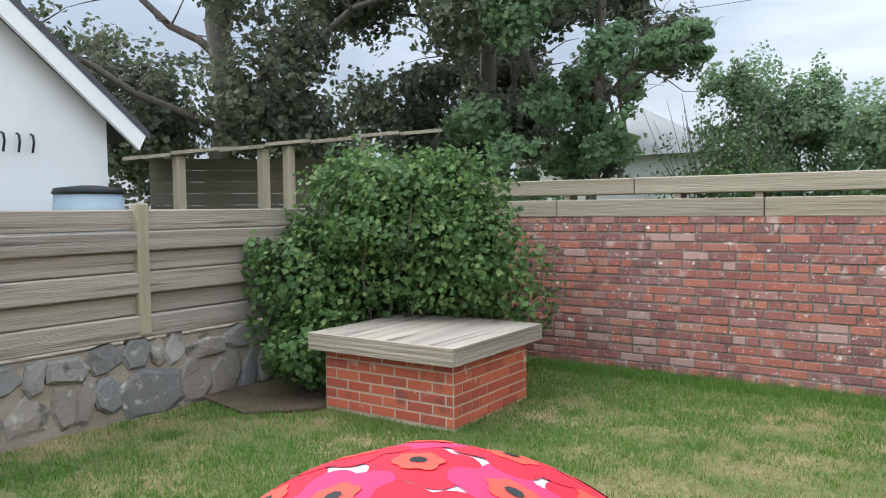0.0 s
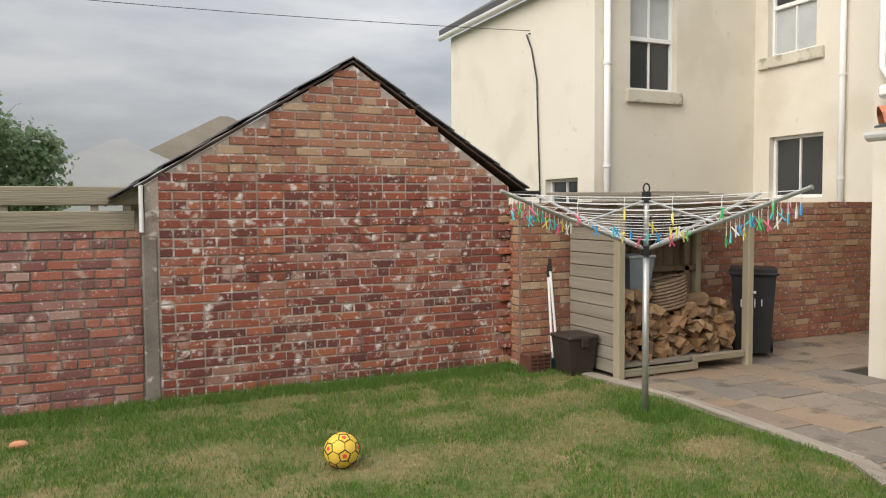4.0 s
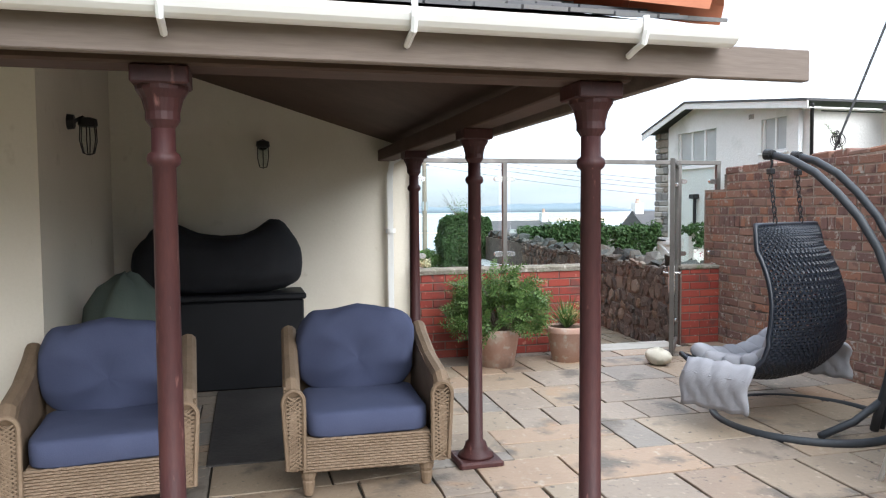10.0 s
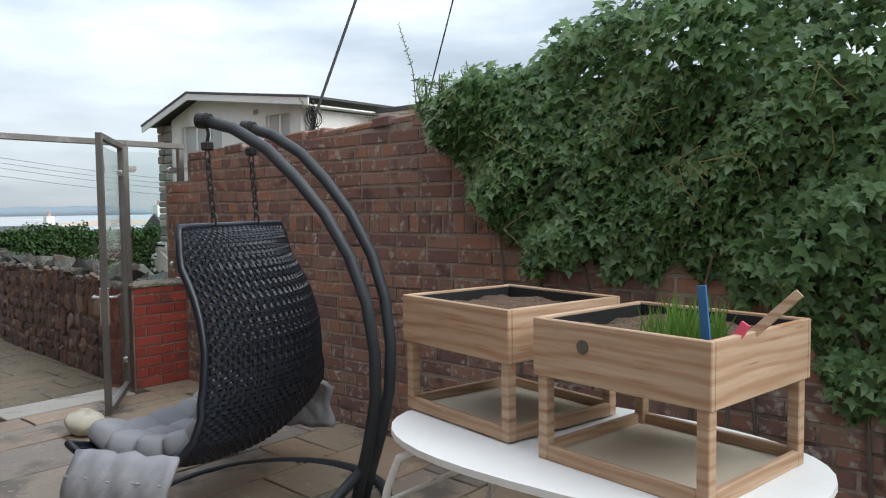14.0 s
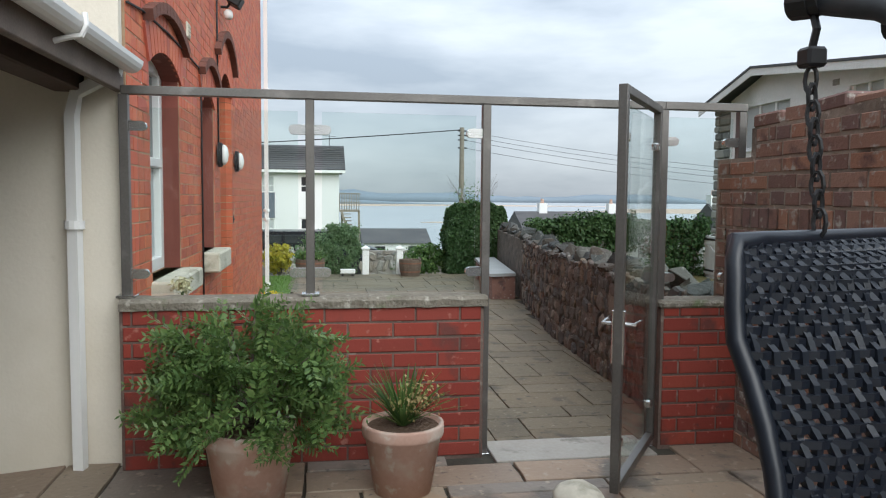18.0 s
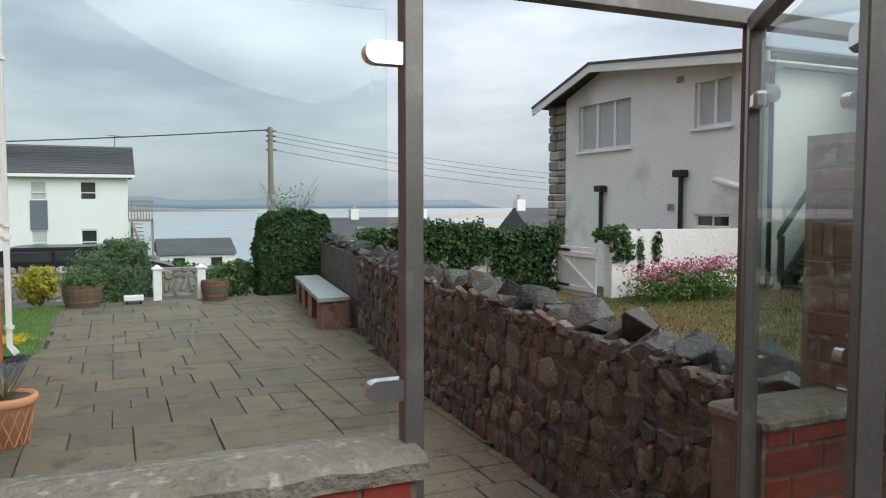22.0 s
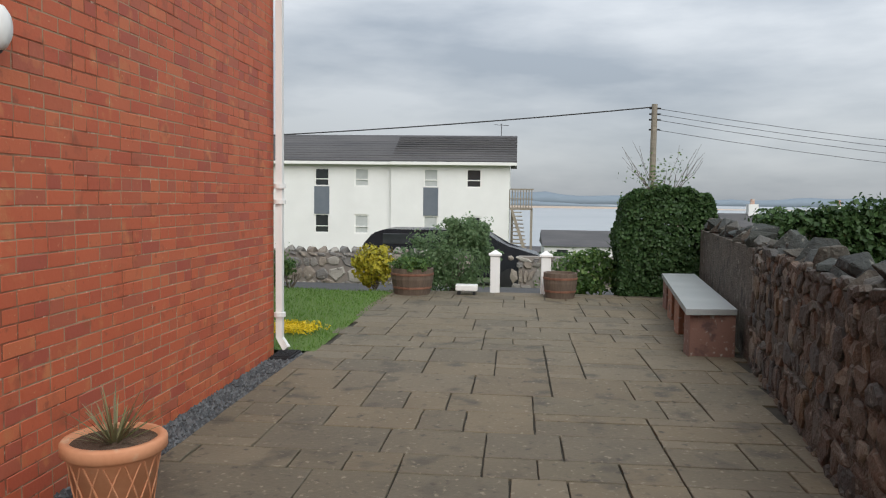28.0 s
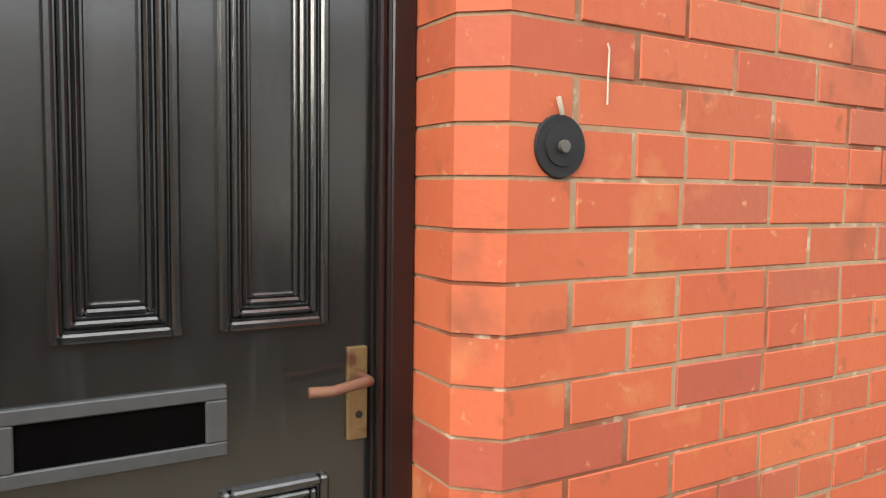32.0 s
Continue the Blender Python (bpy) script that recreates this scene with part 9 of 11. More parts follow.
panels = [(-2.17, -2.935, 0.862, 1.77), (-3.055, -3.845, 0.862, 1.77), (-4.915, -5.285, 0.815, 1.79)]
for a, b, s, e in panels:
    bm = bmesh.new()
    box(bm, (GX - 0.005, b, s), (GX + 0.005, a, e))
    g = part("glass_pane", bm, M_GLASS, gs)
    g.visible_shadow = False
for y, zz in ((-2.16, (0.96, 1.68)), (-2.945, (0.96, 1.68)), (-3.045, (0.96, 1.68)), (-3.85, (0.96, 1.68)), (-4.91, (0.92, 1.66)), (-5.285, (0.92, 1.66))):
    for z in zz:
        s = 1 if y in (-2.16, -3.045, -4.91) else -1
        bm = clamp_plate(y + s * 0.03, y - s * 0.055, z, 0.016, 0.048, Matrix.Translation((GX, 0, 0)))
        part("glass_clamp", bm, M_STEEL_BRIGHT, gs)
# gate leaf, swung open towards the patio
gt = thing("glass_gate", (9.42, -4.77, 0), "open glass gate in a square steel frame", "gate")
G0, G1 = Vector((9.46, -4.83, 0)), Vector((8.74, -4.33, 0))
gd = (G1 - G0)
GL = gd.length
gm = Matrix.Translation(G0) @ Matrix.Rotation(math.atan2(gd.y, gd.x), 4, "Z")
for nm, lo, hi in (("stile", (0.0, -0.02, 0.04), (0.042, 0.02, 1.84)), ("stile", (GL - 0.042, -0.02, 0.04), (GL, 0.02, 1.84)), ("rail", (0.042, -0.02, 1.80), (GL - 0.042, 0.02, 1.84)), ("rail", (0.042, -0.02, 0.04), (GL - 0.042, 0.02, 0.08))):
    bm = bmesh.new()
    box(bm, lo, hi, 0.003, gm)
    part(nm, bm, M_STEEL, gt)
bm = bmesh.new()
box(bm, (0.07, -0.005, 0.12), (GL - 0.07, 0.005, 1.76), 0, gm)
g = part("glass_pane", bm, M_GLASS, gt)
g.visible_shadow = False
for z in (0.25, 1.62):
    for x in (0.04, GL - 0.10):
        bm = bmesh.new()
        box(bm, (x, -0.018, z - 0.022), (x + 0.06, 0.018, z + 0.022), 0.008, gm)
        part("glass_clamp", bm, M_STEEL_BRIGHT, gt)
bm = bmesh.new()
box(bm, (GL - 0.04, -0.03, 0.62), (GL - 0.005, 0.03, 0.86), 0.004, gm)
lock = part("lock_case", bm, M_STEEL_BRIGHT, gt)
bm = bmesh.new()
for s in (-1, 1):
    tube(bm, [gm @ Vector((GL - 0.022, s * 0.03, 0.80)), gm @ Vector((GL - 0.022, s * 0.07, 0.80)), gm @ Vector((GL - 0.13, s * 0.075, 0.80))], 0.008, 8)
part("lever", bm, M_STEEL_BRIGHT, lock)
for z in (0.3, 0.95, 1.6):
    bm = bmesh.new()
    cyl(bm, (9.475, -4.842, z - 0.04), (9.475, -4.842, z + 0.04), 0.012, n=10)
    part("hinge", bm, M_STEEL_BRIGHT, gt)


# ---- front terrace ----
fd = thing("front_door", (13.46, -1.9, -0.3), "black glossy panelled front door with letterbox", "door", kind="structure")
DY = -1.90
bm = bmesh.new()
for lo, hi in (((13.04, DY - 0.03, -0.45), (13.085, -1.84, 2.54)), ((13.84, DY - 0.03, -0.45), (13.885, -1.84, 2.54)), ((13.085, DY - 0.03, 2.44), (13.84, -1.84, 2.54)), ((13.085, DY - 0.02, 1.74), (13.84, -1.84, 1.82))):
    box(bm, lo, hi, 0.006)
for x in (13.828, 13.842, 13.856):
    cyl(bm, (x, DY - 0.022, -0.45), (x, DY - 0.022, 2.44), 0.006, n=8)
part("frame", bm, M_WINE_PAINT, fd, "dark wine moulded door frame")
bm = bmesh.new()
box(bm, (13.09, DY + 0.012, -0.40), (13.835, DY + 0.05, 1.74))
leafd = part("leaf", bm, M_BLACK_PAINT, fd)
cols_d = ((13.165, 13.325), (13.38, 13.54), (13.59, 13.75))
rows_d = ((-0.28, 0.60), (0.83, 1.66))
edges_x = [13.09] + [v for c in cols_d for v in c] + [13.835]
for a, b in zip(edges_x[::2], edges_x[1::2]):
    bm = bmesh.new()
    box(bm, (a, DY, -0.40), (b, DY + 0.012, 1.74))
    part("stile", bm, M_BLACK_PAINT, leafd)
for xa, xb in cols_d:
    for za, zb in ((-0.40, -0.28), (0.60, 0.83), (1.66, 1.74)):
        bm = bmesh.new()
        box(bm, (xa, DY, za), (xb, DY + 0.012, zb))
        part("rail", bm, M_BLACK_PAINT, leafd)
    for za, zb in rows_d:
        bm = bmesh.new()
        for k, (ins, y0, t) in enumerate(((0.0, DY - 0.014, 0.013), (0.012, DY - 0.006, 0.006), (0.018, DY - 0.012, 0.010), (0.028, DY - 0.003, 0.006), (0.034, DY - 0.006, 0.008), (0.042, DY + 0.003, 0.007))):
            y1 = DY + 0.012
            for lo, hi in (((xa + ins, za + ins), (xa + ins + t, zb - ins)), ((xb - ins - t, za + ins), (xb - ins, zb - ins)), ((xa + ins + t, za + ins), (xb - ins - t, za + ins + t)), ((xa + ins + t, zb - ins - t), (xb - ins - t, zb - ins))):
                box(bm, (lo[0], y0, lo[1]), (hi[0], y1, hi[1]), 0.0035 if t > 0.007 else 0.002)
        part("panel_moulding", bm, M_BLACK_PAINT, leafd)
bm = bmesh.new()
for lo, hi in (((13.31, 0.655), (13.60, 0.675)), ((13.31, 0.735), (13.60, 0.755)), ((13.31, 0.675), (13.34, 0.735)), ((13.57, 0.675), (13.60, 0.735))):
    box(bm, (lo[0], DY - 0.01, lo[1]), (hi[0], DY + 0.01, hi[1]), 0.002)
lb = part("letterbox", bm, surf("dull_pewter", [(0.10, 0.105, 0.11), (0.15, 0.155, 0.16)], 0.5, 6, 60, 0.1, metal=0.6), fd, "dull grey letterbox plate")
# the slot is not cut through: a near-black sheet paints its shaded inside
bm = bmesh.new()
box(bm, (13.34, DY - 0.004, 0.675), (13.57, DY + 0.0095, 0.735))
part("flap", bm, surf("painted_slot_shade", [(0.002, 0.002, 0.002), (0.005, 0.0045, 0.0045)], 1.0, 4, 30, 0, spec=0.0), lb, "letter slot, its inside shade painted near-black")
bm = bmesh.new()
box(bm, (13.782, DY - 0.008, 0.645), (13.815, DY + 0.004, 0.79), 0.002)
hd = part("handle_plate", bm, M_BRASS, fd, "tarnished brass handle plate")
bm = bmesh.new()
tube(bm, [(13.80, DY - 0.008, 0.745), (13.80, DY - 0.045, 0.745), (13.785, DY - 0.05, 0.745), (13.74, DY - 0.05, 0.738), (13.705, DY - 0.048, 0.74)], 0.008, 8)
part("lever", bm, M_RUST, hd, "rusty lever handle", smooth=True)
bm = bmesh.new()
cyl(bm, (13.80, DY - 0.0095, 0.685), (13.80, DY - 0.007, 0.685), 0.006, n=10)
part("keyhole", bm, M_BLACK, hd)
bm = bmesh.new()
box(bm, (13.09, DY, 1.82), (13.835, DY + 0.01, 2.44))
part("fanlight", bm, M_WINDOW, fd)
bm = bmesh.new()
box(bm, (13.0, -2.3, -0.46), (13.93, -1.84, -0.37), 0.012)
solid("door_step", bm, M_CONCRETE, "worn stone step under the front door", "step")

bp = thing("bell_push", (14.03, -2.105, 1.1), "round black bell push on the brickwork", "doorbell")
bm = bmesh.new()
for r, t in ((0.047, 0.002), (0.030, 0.005), (0.026, 0.004)):
    cyl(bm, (14.03, -2.090, 1.095), (14.03, -2.0945 - t, 1.095), r, r * 0.95, 28)
part("rose", bm, M_BLACK, bp)
bm = bmesh.new()
cyl(bm, (14.03, -2.10, 1.095), (14.03, -2.107, 1.095), 0.009, n=14)
part("button", bm, M_STEEL, bp)
bm = bmesh.new()
tube(bm, [(14.03, -2.098, 1.14), (14.021, -2.098, 1.165)], 0.004, 6)
tube(bm, [(14.115, -2.097, 1.16), (14.113, -2.099, 1.20), (14.116, -2.097, 1.24), (14.112, -2.097, 1.25)], 0.0016, 5)
solid("paint_run", bm, M_STONE_SILL, "pale mortar runs on the brick", "mortar run", "")


def oval_lamp(x, z):
    l = thing("bulkhead_lamp", (x, -2.11, z), "white oval bulkhead lamp with black rim", "wall lamp", "lamps beside the front door")
    bm = bmesh.new()
    lathe(bm, [(0.075, 0), (0.075, 0.035), (0.065, 0.045)], (0, 0, 0), 24, Matrix.Translation((x, -2.105, z)) @ Matrix.Rotation(radians(90), 4, "X") @ Matrix.Diagonal((0.85, 1.5, 1, 1)))
    part("rim", bm, M_BLACK, l)
    bm = bmesh.new()
    lathe(bm, [(0.064, 0.04), (0.06, 0.065), (0.042, 0.085), (0.01, 0.094)], (0, 0, 0), 24, Matrix.Translation((x, -2.105, z)) @ Matrix.Rotation(radians(90), 4, "X") @ Matrix.Diagonal((0.85, 1.5, 1, 1)))
    part("diffuser", bm, M_WHITE, l, smooth=True)


oval_lamp(12.80, 1.72)
oval_lamp(14.13, 1.72)
pipe("front_downpipe", [(17.78, -2.17, 7.5), (17.78, -2.17, -0.26), (17.76, -2.24, -0.36)], 0.042, "white square downpipe at the brick corner", [(17.78, -2.17, z) for z in (-0.05, 0.98, 1.12, 3.0)], square=True)
bm = bmesh.new()
box(bm, (17.6, -2.32, -0.446), (17.95, -2.13, -0.41), 0.004)
for k in range(8):
    box(bm, (17.62 + k * 0.04, -2.31, -0.412), (17.632 + k * 0.04, -2.14, -0.40))
solid("gully_grid", bm, M_BLACK, "dark gully grating under the downpipe", "drain", "")
# arched heads, hood mouldings and fittings of the red house
for a, b, z, rise, hood in ((RW1[0], RW1[1], RW1[3], 0.10, 0.24), (RW2[0], RW2[1], RW2[3], 0.09, 0.24), (RDOOR[0], RDOOR[1], RDOOR[3], 0.16, 0.36)):
    arch = thing("brick_arch", ((a + b) / 2, -2.1, z), "rubbed red brick arch under a dark moulded hood", "arch", kind="structure")
    c, w = (a + b) / 2, (b - a) / 2
    R = (w ** 2 + rise ** 2) / (2 * rise)
    cz = z - R
    half = math.asin(w / R)
    bow = lambda r, n, h: [(c + r * math.sin(t), cz + r * math.cos(t)) for t in (-h + 2 * h * q / n for q in range(n + 1))]
    curve = bow(R, 12, half)
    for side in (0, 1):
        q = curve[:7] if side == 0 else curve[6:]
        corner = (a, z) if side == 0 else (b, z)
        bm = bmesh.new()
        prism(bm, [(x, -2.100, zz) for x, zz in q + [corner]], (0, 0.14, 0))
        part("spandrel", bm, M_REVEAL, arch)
    nb = max(9, int((b - a) / 0.07))
    for k in range(nb):
        t0, t1 = [-half * 1.10 + 2.2 * half * q / nb for q in (k + 0.06, k + 0.94)]
        bm = bmesh.new()
        prism(bm, [(c + r * math.sin(t), -2.106, cz + r * math.cos(t)) for r, t in ((R, t0), (R, t1), (R + 0.22, t1), (R + 0.22, t0))], (0, 0.02, 0))
        part("voussoir", bm, M_BRICK_RED, arch)
    top = hood + R
    for k in range(nb):
        t0, t1 = [-half * 1.05 + 2.1 * half * q / nb for q in (k + 0.03, k + 0.97)]
        bm = bmesh.new()
        prism(bm, [(c + r * math.sin(t), -2.150, cz + r * math.cos(t)) for r, t in ((top - 0.02, t0), (top - 0.02, t1), (top + 0.045, t1), (top + 0.045, t0))], (0, 0.065, 0))
        part("hood_brick", bm, M_HOOD, arch)
pipe("wall_cable", [(9.64, -2.102, 2.30), (9.95, -2.102, 2.335), (10.6, -2.115, 2.345), (11.5, -2.102, 2.345), (11.84, -2.102, 2.34), (11.90, -2.102, 2.20), (11.905, -2.102, 0.4)], 0.007, "thin dark cable clipped along the brickwork", [], M_CABLE)
pipe("door_cable", [(12.86, -2.102, 5.5), (12.86, -2.102, 2.9), (12.87, -2.102, 1.82)], 0.008, "dark cable running down beside the door", [], M_CABLE)
fl = thing("floodlight", (13.1, -2.15, 3.1), "black floodlight with sensor high on the brickwork", "floodlight")
bm = bmesh.new()
box(bm, (13.04, -2.30, 3.16), (13.22, -2.17, 3.27), 0.012, Matrix.Translation((13.13, -2.2, 3.2)) @ Matrix.Rotation(0.5, 4, "X") @ Matrix.Translation((-13.13, 2.2, -3.2)))
part("head", bm, M_BLACK, fl)
bm = bmesh.new()
tube(bm, [(13.13, -2.10, 3.13), (13.13, -2.16, 3.13), (13.13, -2.20, 3.18)], 0.014, 8)
part("bracket", bm, M_BLACK, fl)
bm = bmesh.new()
lathe(bm, [(0.035, 0), (0.045, 0.03), (0.04, 0.07), (0.015, 0.09)], (13.13, -2.17, 3.02), 14)
part("sensor", bm, M_WHITE, fl, "white motion sensor", smooth=True)
bm = bmesh.new()
box(bm, (11.33, -2.104, 2.48), (11.45, -2.085, 2.59), 0.006)
for k in range(3):
    box(bm, (11.345, -2.109, 2.497 + 0.03 * k), (11.435, -2.104, 2.513 + 0.03 * k))
solid("wall_vent", bm, M_STONE_SILL, "small cream louvred vent in the brick", "vent", "")

# pot with a spiky plant
PX, PY = 14.30, -2.53
pot((PX, PY, -0.43), 0.15, 0.205, 0.38, M_POT_ORANGE, "orange clay pot with lattice relief by the door", 0.035, "clay_pot", 14)
cd = thing("cordyline", (PX, PY, -0.09), "small spiky cordyline with thin bronze-green leaves", "plant")
straps((PX, PY, -0.10), 60, 0.28, 0.006, 9, 0.95, 0.12, M_LEAF_CORDY, cd)

# slate-topped bench
bn = thing("slate_bench", (20.0, -6.2, -0.43), "long slate-topped bench on brick piers", "bench")
bm = bmesh.new()
prism(bm, [(18.25, -5.90, -0.02), (21.7, -6.33, -0.02), (21.75, -6.78, -0.02), (18.32, -6.38, -0.02)], (0, 0, 0.055))
part("seat_slab", bm, M_SLATE_TOP, bn, "pale slate seat")
for x in (18.45, 19.6, 20.6, 21.5):
    bm = bmesh.new()
    y = -5.93 - (x - 18.25) * 0.125
    box(bm, (x - 0.12, y - 0.42, -0.445), (x + 0.12, y, -0.02), 0.006)
    part("pier", bm, M_BRICK_EAST, bn)

# gate posts, barrels, shrubs at the end of the terrace
for y in (-4.0, -4.78):
    gp = thing("gate_post", (22.75, y, -0.45), "white painted gate post with pointed cap", "gate post", "white gate posts")
    bm = bmesh.new()
    box(bm, (22.68, y - 0.075, -0.9), (22.82, y + 0.075, 0.15), 0.01)
    part("shaft", bm, M_WHITE_WALL, gp)
    bm = bmesh.new()
    box(bm, (22.655, y - 0.10, 0.15), (22.845, y + 0.10, 0.185), 0.006)
    cyl(bm, (22.75, y, 0.185), (22.75, y, 0.24), 0.12, 0.01, 4)
    part("cap", bm, M_WHITE_WALL, gp)


def half_barrel(x, y, r, h):
    b = thing("half_barrel", (x, y, -0.43), "dark weathered half-barrel planter", "planter", "half-barrel planters")
    bm = bmesh.new()
    lathe(bm, [(r * 0.84, 0), (r, h * 0.6), (r, h), (r - 0.03, h), (r - 0.04, h * 0.85)], (x, y, -0.43), 18)
    part("barrel_body", bm, surf("barrel_oak", [(0.09, 0.065, 0.05), (0.16, 0.12, 0.09)], 0.85, 6, 40, 0.4, stretch=(6, 6, 0.5)), b)
    for f in (0.25, 0.75):
        bm = bmesh.new()
        rr = r * (0.84 + 0.16 * min(1, f / 0.6)) + 0.004
        lathe(bm, [(rr, h * f), (rr + 0.004, h * f + 0.002), (rr + 0.004, h * f + 0.03), (rr, h * f + 0.032)], (x, y, -0.43), 18)
        part("hoop", bm, M_RUST, b)
    bm = bmesh.new()
    cyl(bm, (x, y, -0.43 + h * 0.8), (x, y, -0.43 + h * 0.9), r - 0.035, n=16)
    part("soil", bm, M_EARTH, b)


half_barrel(22.35, -2.76, 0.32, 0.40)
half_barrel(22.35, -4.98, 0.25, 0.38)


def shrub(name, at, blobs, count, size, mat, label, seed, shape="broad", gaps=0.1, stems=True):
    s = thing(name, at, label, "shrub")
    if stems:
        for k in range(5):
            a = k * 1.26
            bm = bmesh.new()
            limb(bm, at, (at[0] + 0.3 * blobs[0][3] * math.cos(a), at[1] + 0.3 * blobs[0][4] * math.sin(a), blobs[0][2]), 0.02, 0.008, 0.03, seed + k, 4)
            part("stem", bm, M_BARK, s)
    plant_mesh("foliage", s, mat, blob_leaves(list(blobs) + more_blobs(blobs, 7, seed, 0.9, 0.3), count, size, seed, 0.6, shape, gaps=gaps))
    return s


shrub("barrel_flowers", (22.35, -2.76, -0.06), [(22.35, -2.76, 0.02, 0.32, 0.3, 0.10)], 900, 0.05, M_LEAF_BUSH, "low straggly plant in the half-barrel", 81)
shrub("yellow_shrub", (23.05, -2.05, -0.47), [(23.05, -2.05, -0.05, 0.28, 0.33, 0.32)], 2200, 0.06, M_LEAF_YELLOW, "round golden yellow shrub", 82)
shrub("dark_shrub", (23.5, -3.25, -0.6), [(23.5, -3.2, 0.0, 0.55, 0.72, 0.55), (23.5, -3.5, 0.45, 0.35, 0.4, 0.3)], 12000, 0.05, M_LEAF_TREE, "dense grey-green shrub by the gate", 83)
shrub("flowering_shrub", (23.4, -5.4, -0.6), [(23.4, -5.4, -0.15, 0.45, 0.6, 0.36)], 3000, 0.06, M_LEAF_BUSH, "spreading shrub with pale flowers", 84)
shrub("wall_bush", (24.2, -0.3, -0.8), [(24.2, 0.2, -0.35, 0.4, 0.5, 0.5)], 2600, 0.06, M_LEAF_BUSH, "loose green bush by the road wall", 85)
cp = thing("palm", (23.3, -6.0, -0.6), "small spiky palm beside the hedge", "plant")
bm = bmesh.new()
limb(bm, (23.3, -6.0, -0.6), (23.3, -6.0, 0.15), 0.05, 0.04, 0.01, 2, 4)
part("trunk", bm, M_BARK, cp)
straps((23.3, -6.0, 0.12), 46, 0.48, 0.016, 11, 0.95, 0.3, M_LEAF_HEDGE, cp, "frond_crown")
hb = thing("clipped_hedge", (23.1, -6.62, -0.47), "tall clipped hedge with wispy top growth", "hedge")
for k in range(5):
    bm = bmesh.new()
    limb(bm, (23.1, -7.1 + 0.24 * k, -0.5), (23.1 + 0.1 * math.cos(k), -7.1 + 0.24 * k, 0.8), 0.025, 0.01, 0.03, 86 + k, 5)
    part("stem", bm, M_BARK, hb)
rng = np.random.default_rng(86)
NH = 44000
q = rng.uniform(-1, 1, (NH, 3))
ax_ = rng.integers(0, 3, NH)
sg = np.sign(q[np.arange(NH), ax_])
q[np.arange(NH), ax_] = sg * (1 - 0.30 * rng.random(NH) ** 1.3)
nq = np.zeros((NH, 3))
nq[np.arange(NH), ax_] = sg
half_h = np.array([0.50, 0.74, 0.86])
cq = np.array([23.15, -6.62, 0.36]) + q * half_h * (1 + 0.035 * np.sin(q[:, [1, 2, 0]] * 7 + 1.0) + 0.03 * np.sin(q[:, [2, 0, 1]] * 13)) * np.where(q[:, 2:3] > 0, 1 - 0.20 * (np.abs(q[:, 1:2]) * np.maximum(q[:, 2:3], 0)) ** 2, 1 - 0.05 * np.abs(q[:, 2:3]))
plant_mesh("foliage", hb, M_LEAF_HEDGE, leaves(cq, nq + np.array([0, 0, 0.2]), 0.055, rng, 0.6, "broad"))
bm = bmesh.new()
for k in range(26):
    a = k * 2.4
    limb(bm, (23.1, -6.6, 0.9), (23.1 + 0.5 * math.cos(a), -6.55 + 0.62 * math.sin(a), 1.35 + 0.65 * ((k * 7) % 9) / 9), 0.006, 0.002, 0.04, 700 + k, 4)
part("wispy_shoot", bm, M_BARK, hb)
plant_mesh("wispy_foliage", hb, M_LEAF_BUSH, blob_leaves([(23.1, -6.5, 1.3, 0.45, 0.5, 0.5)], 420, 0.045, 88, 0.95, "leaf"))
yf = thing("yellow_flowers", (18.9, -1.95, -0.42), "low mat of bright yellow flowers on the lawn edge", "flowers")
plant_mesh("bloom_mat", yf, M_FLOWER_YELLOW, blob_leaves([(18.9, -1.9, -0.36, 0.30, 0.42, 0.05)], 1500, 0.03, 90, 0.9))
bx = thing("meter_box", (22.4, -3.55, -0.43), "small white box on dark feet", "box")
bm = bmesh.new()
box(bm, (22.3, -3.75, -0.36), (22.5, -3.42, -0.27), 0.01)
part("body", bm, M_WHITE, bx)
for y in (-3.70, -3.47):
    bm = bmesh.new()
    box(bm, (22.32, y - 0.02, -0.435), (22.48, y + 0.02, -0.36))
    part("foot", bm, M_BLACK, bx)

# road, road wall and van
bm = bmesh.new()
prism(bm, [(24.9, -40, -0.93), (29.3, -40, -1.18), (29.3, 40, -1.18), (24.9, 40, -0.93)], (0, 0, 0.06))
solid("road", bm, M_ROAD, "narrow grey asphalt road", "road")
bm = bmesh.new()
for a, b in (((30.0, -3.2), (30.0, 14.0)), ((30.0, -40.0), (30.0, -4.4))):
    box(bm, (a[0], a[1], -1.6), (b[0] + 0.4, b[1], -0.42))
wall_road = solid("wall_road", bm, M_MORTAR_GREY, "grey rubble wall across the road with jagged cope", "stone wall")
vn = thing("van", (33.0, -2.2, -1.5), "dark blue-black panel van parked behind the wall", "van")
bm = bmesh.new()
prism(bm, [(32.1, 0.0, -1.2), (32.1, 0.05, -0.35), (32.1, -0.25, 0.0), (32.1, -0.6, 0.12), (32.1, -3.4, 0.12), (32.1, -4.1, -0.35), (32.1, -5.0, -0.55), (32.1, -5.1, -1.2)], (1.8, 0, 0))
bmesh.ops.bevel(bm, geom=list(bm.edges), offset=0.05, segments=2, affect="EDGES")
body = part("body", bm, surf("dark_van_paint", [(0.012, 0.014, 0.018), (0.02, 0.022, 0.028)], 0.25, 2, 20, 0, spec=0.6), vn)
for a, b in ((-0.55, -1.6), (-1.7, -2.7), (-2.8, -3.6)):
    bm = bmesh.new()
    box(bm, (32.085, a, -0.30), (32.12, b, 0.0), 0.01)
    part("window", bm, M_WINDOW, body)
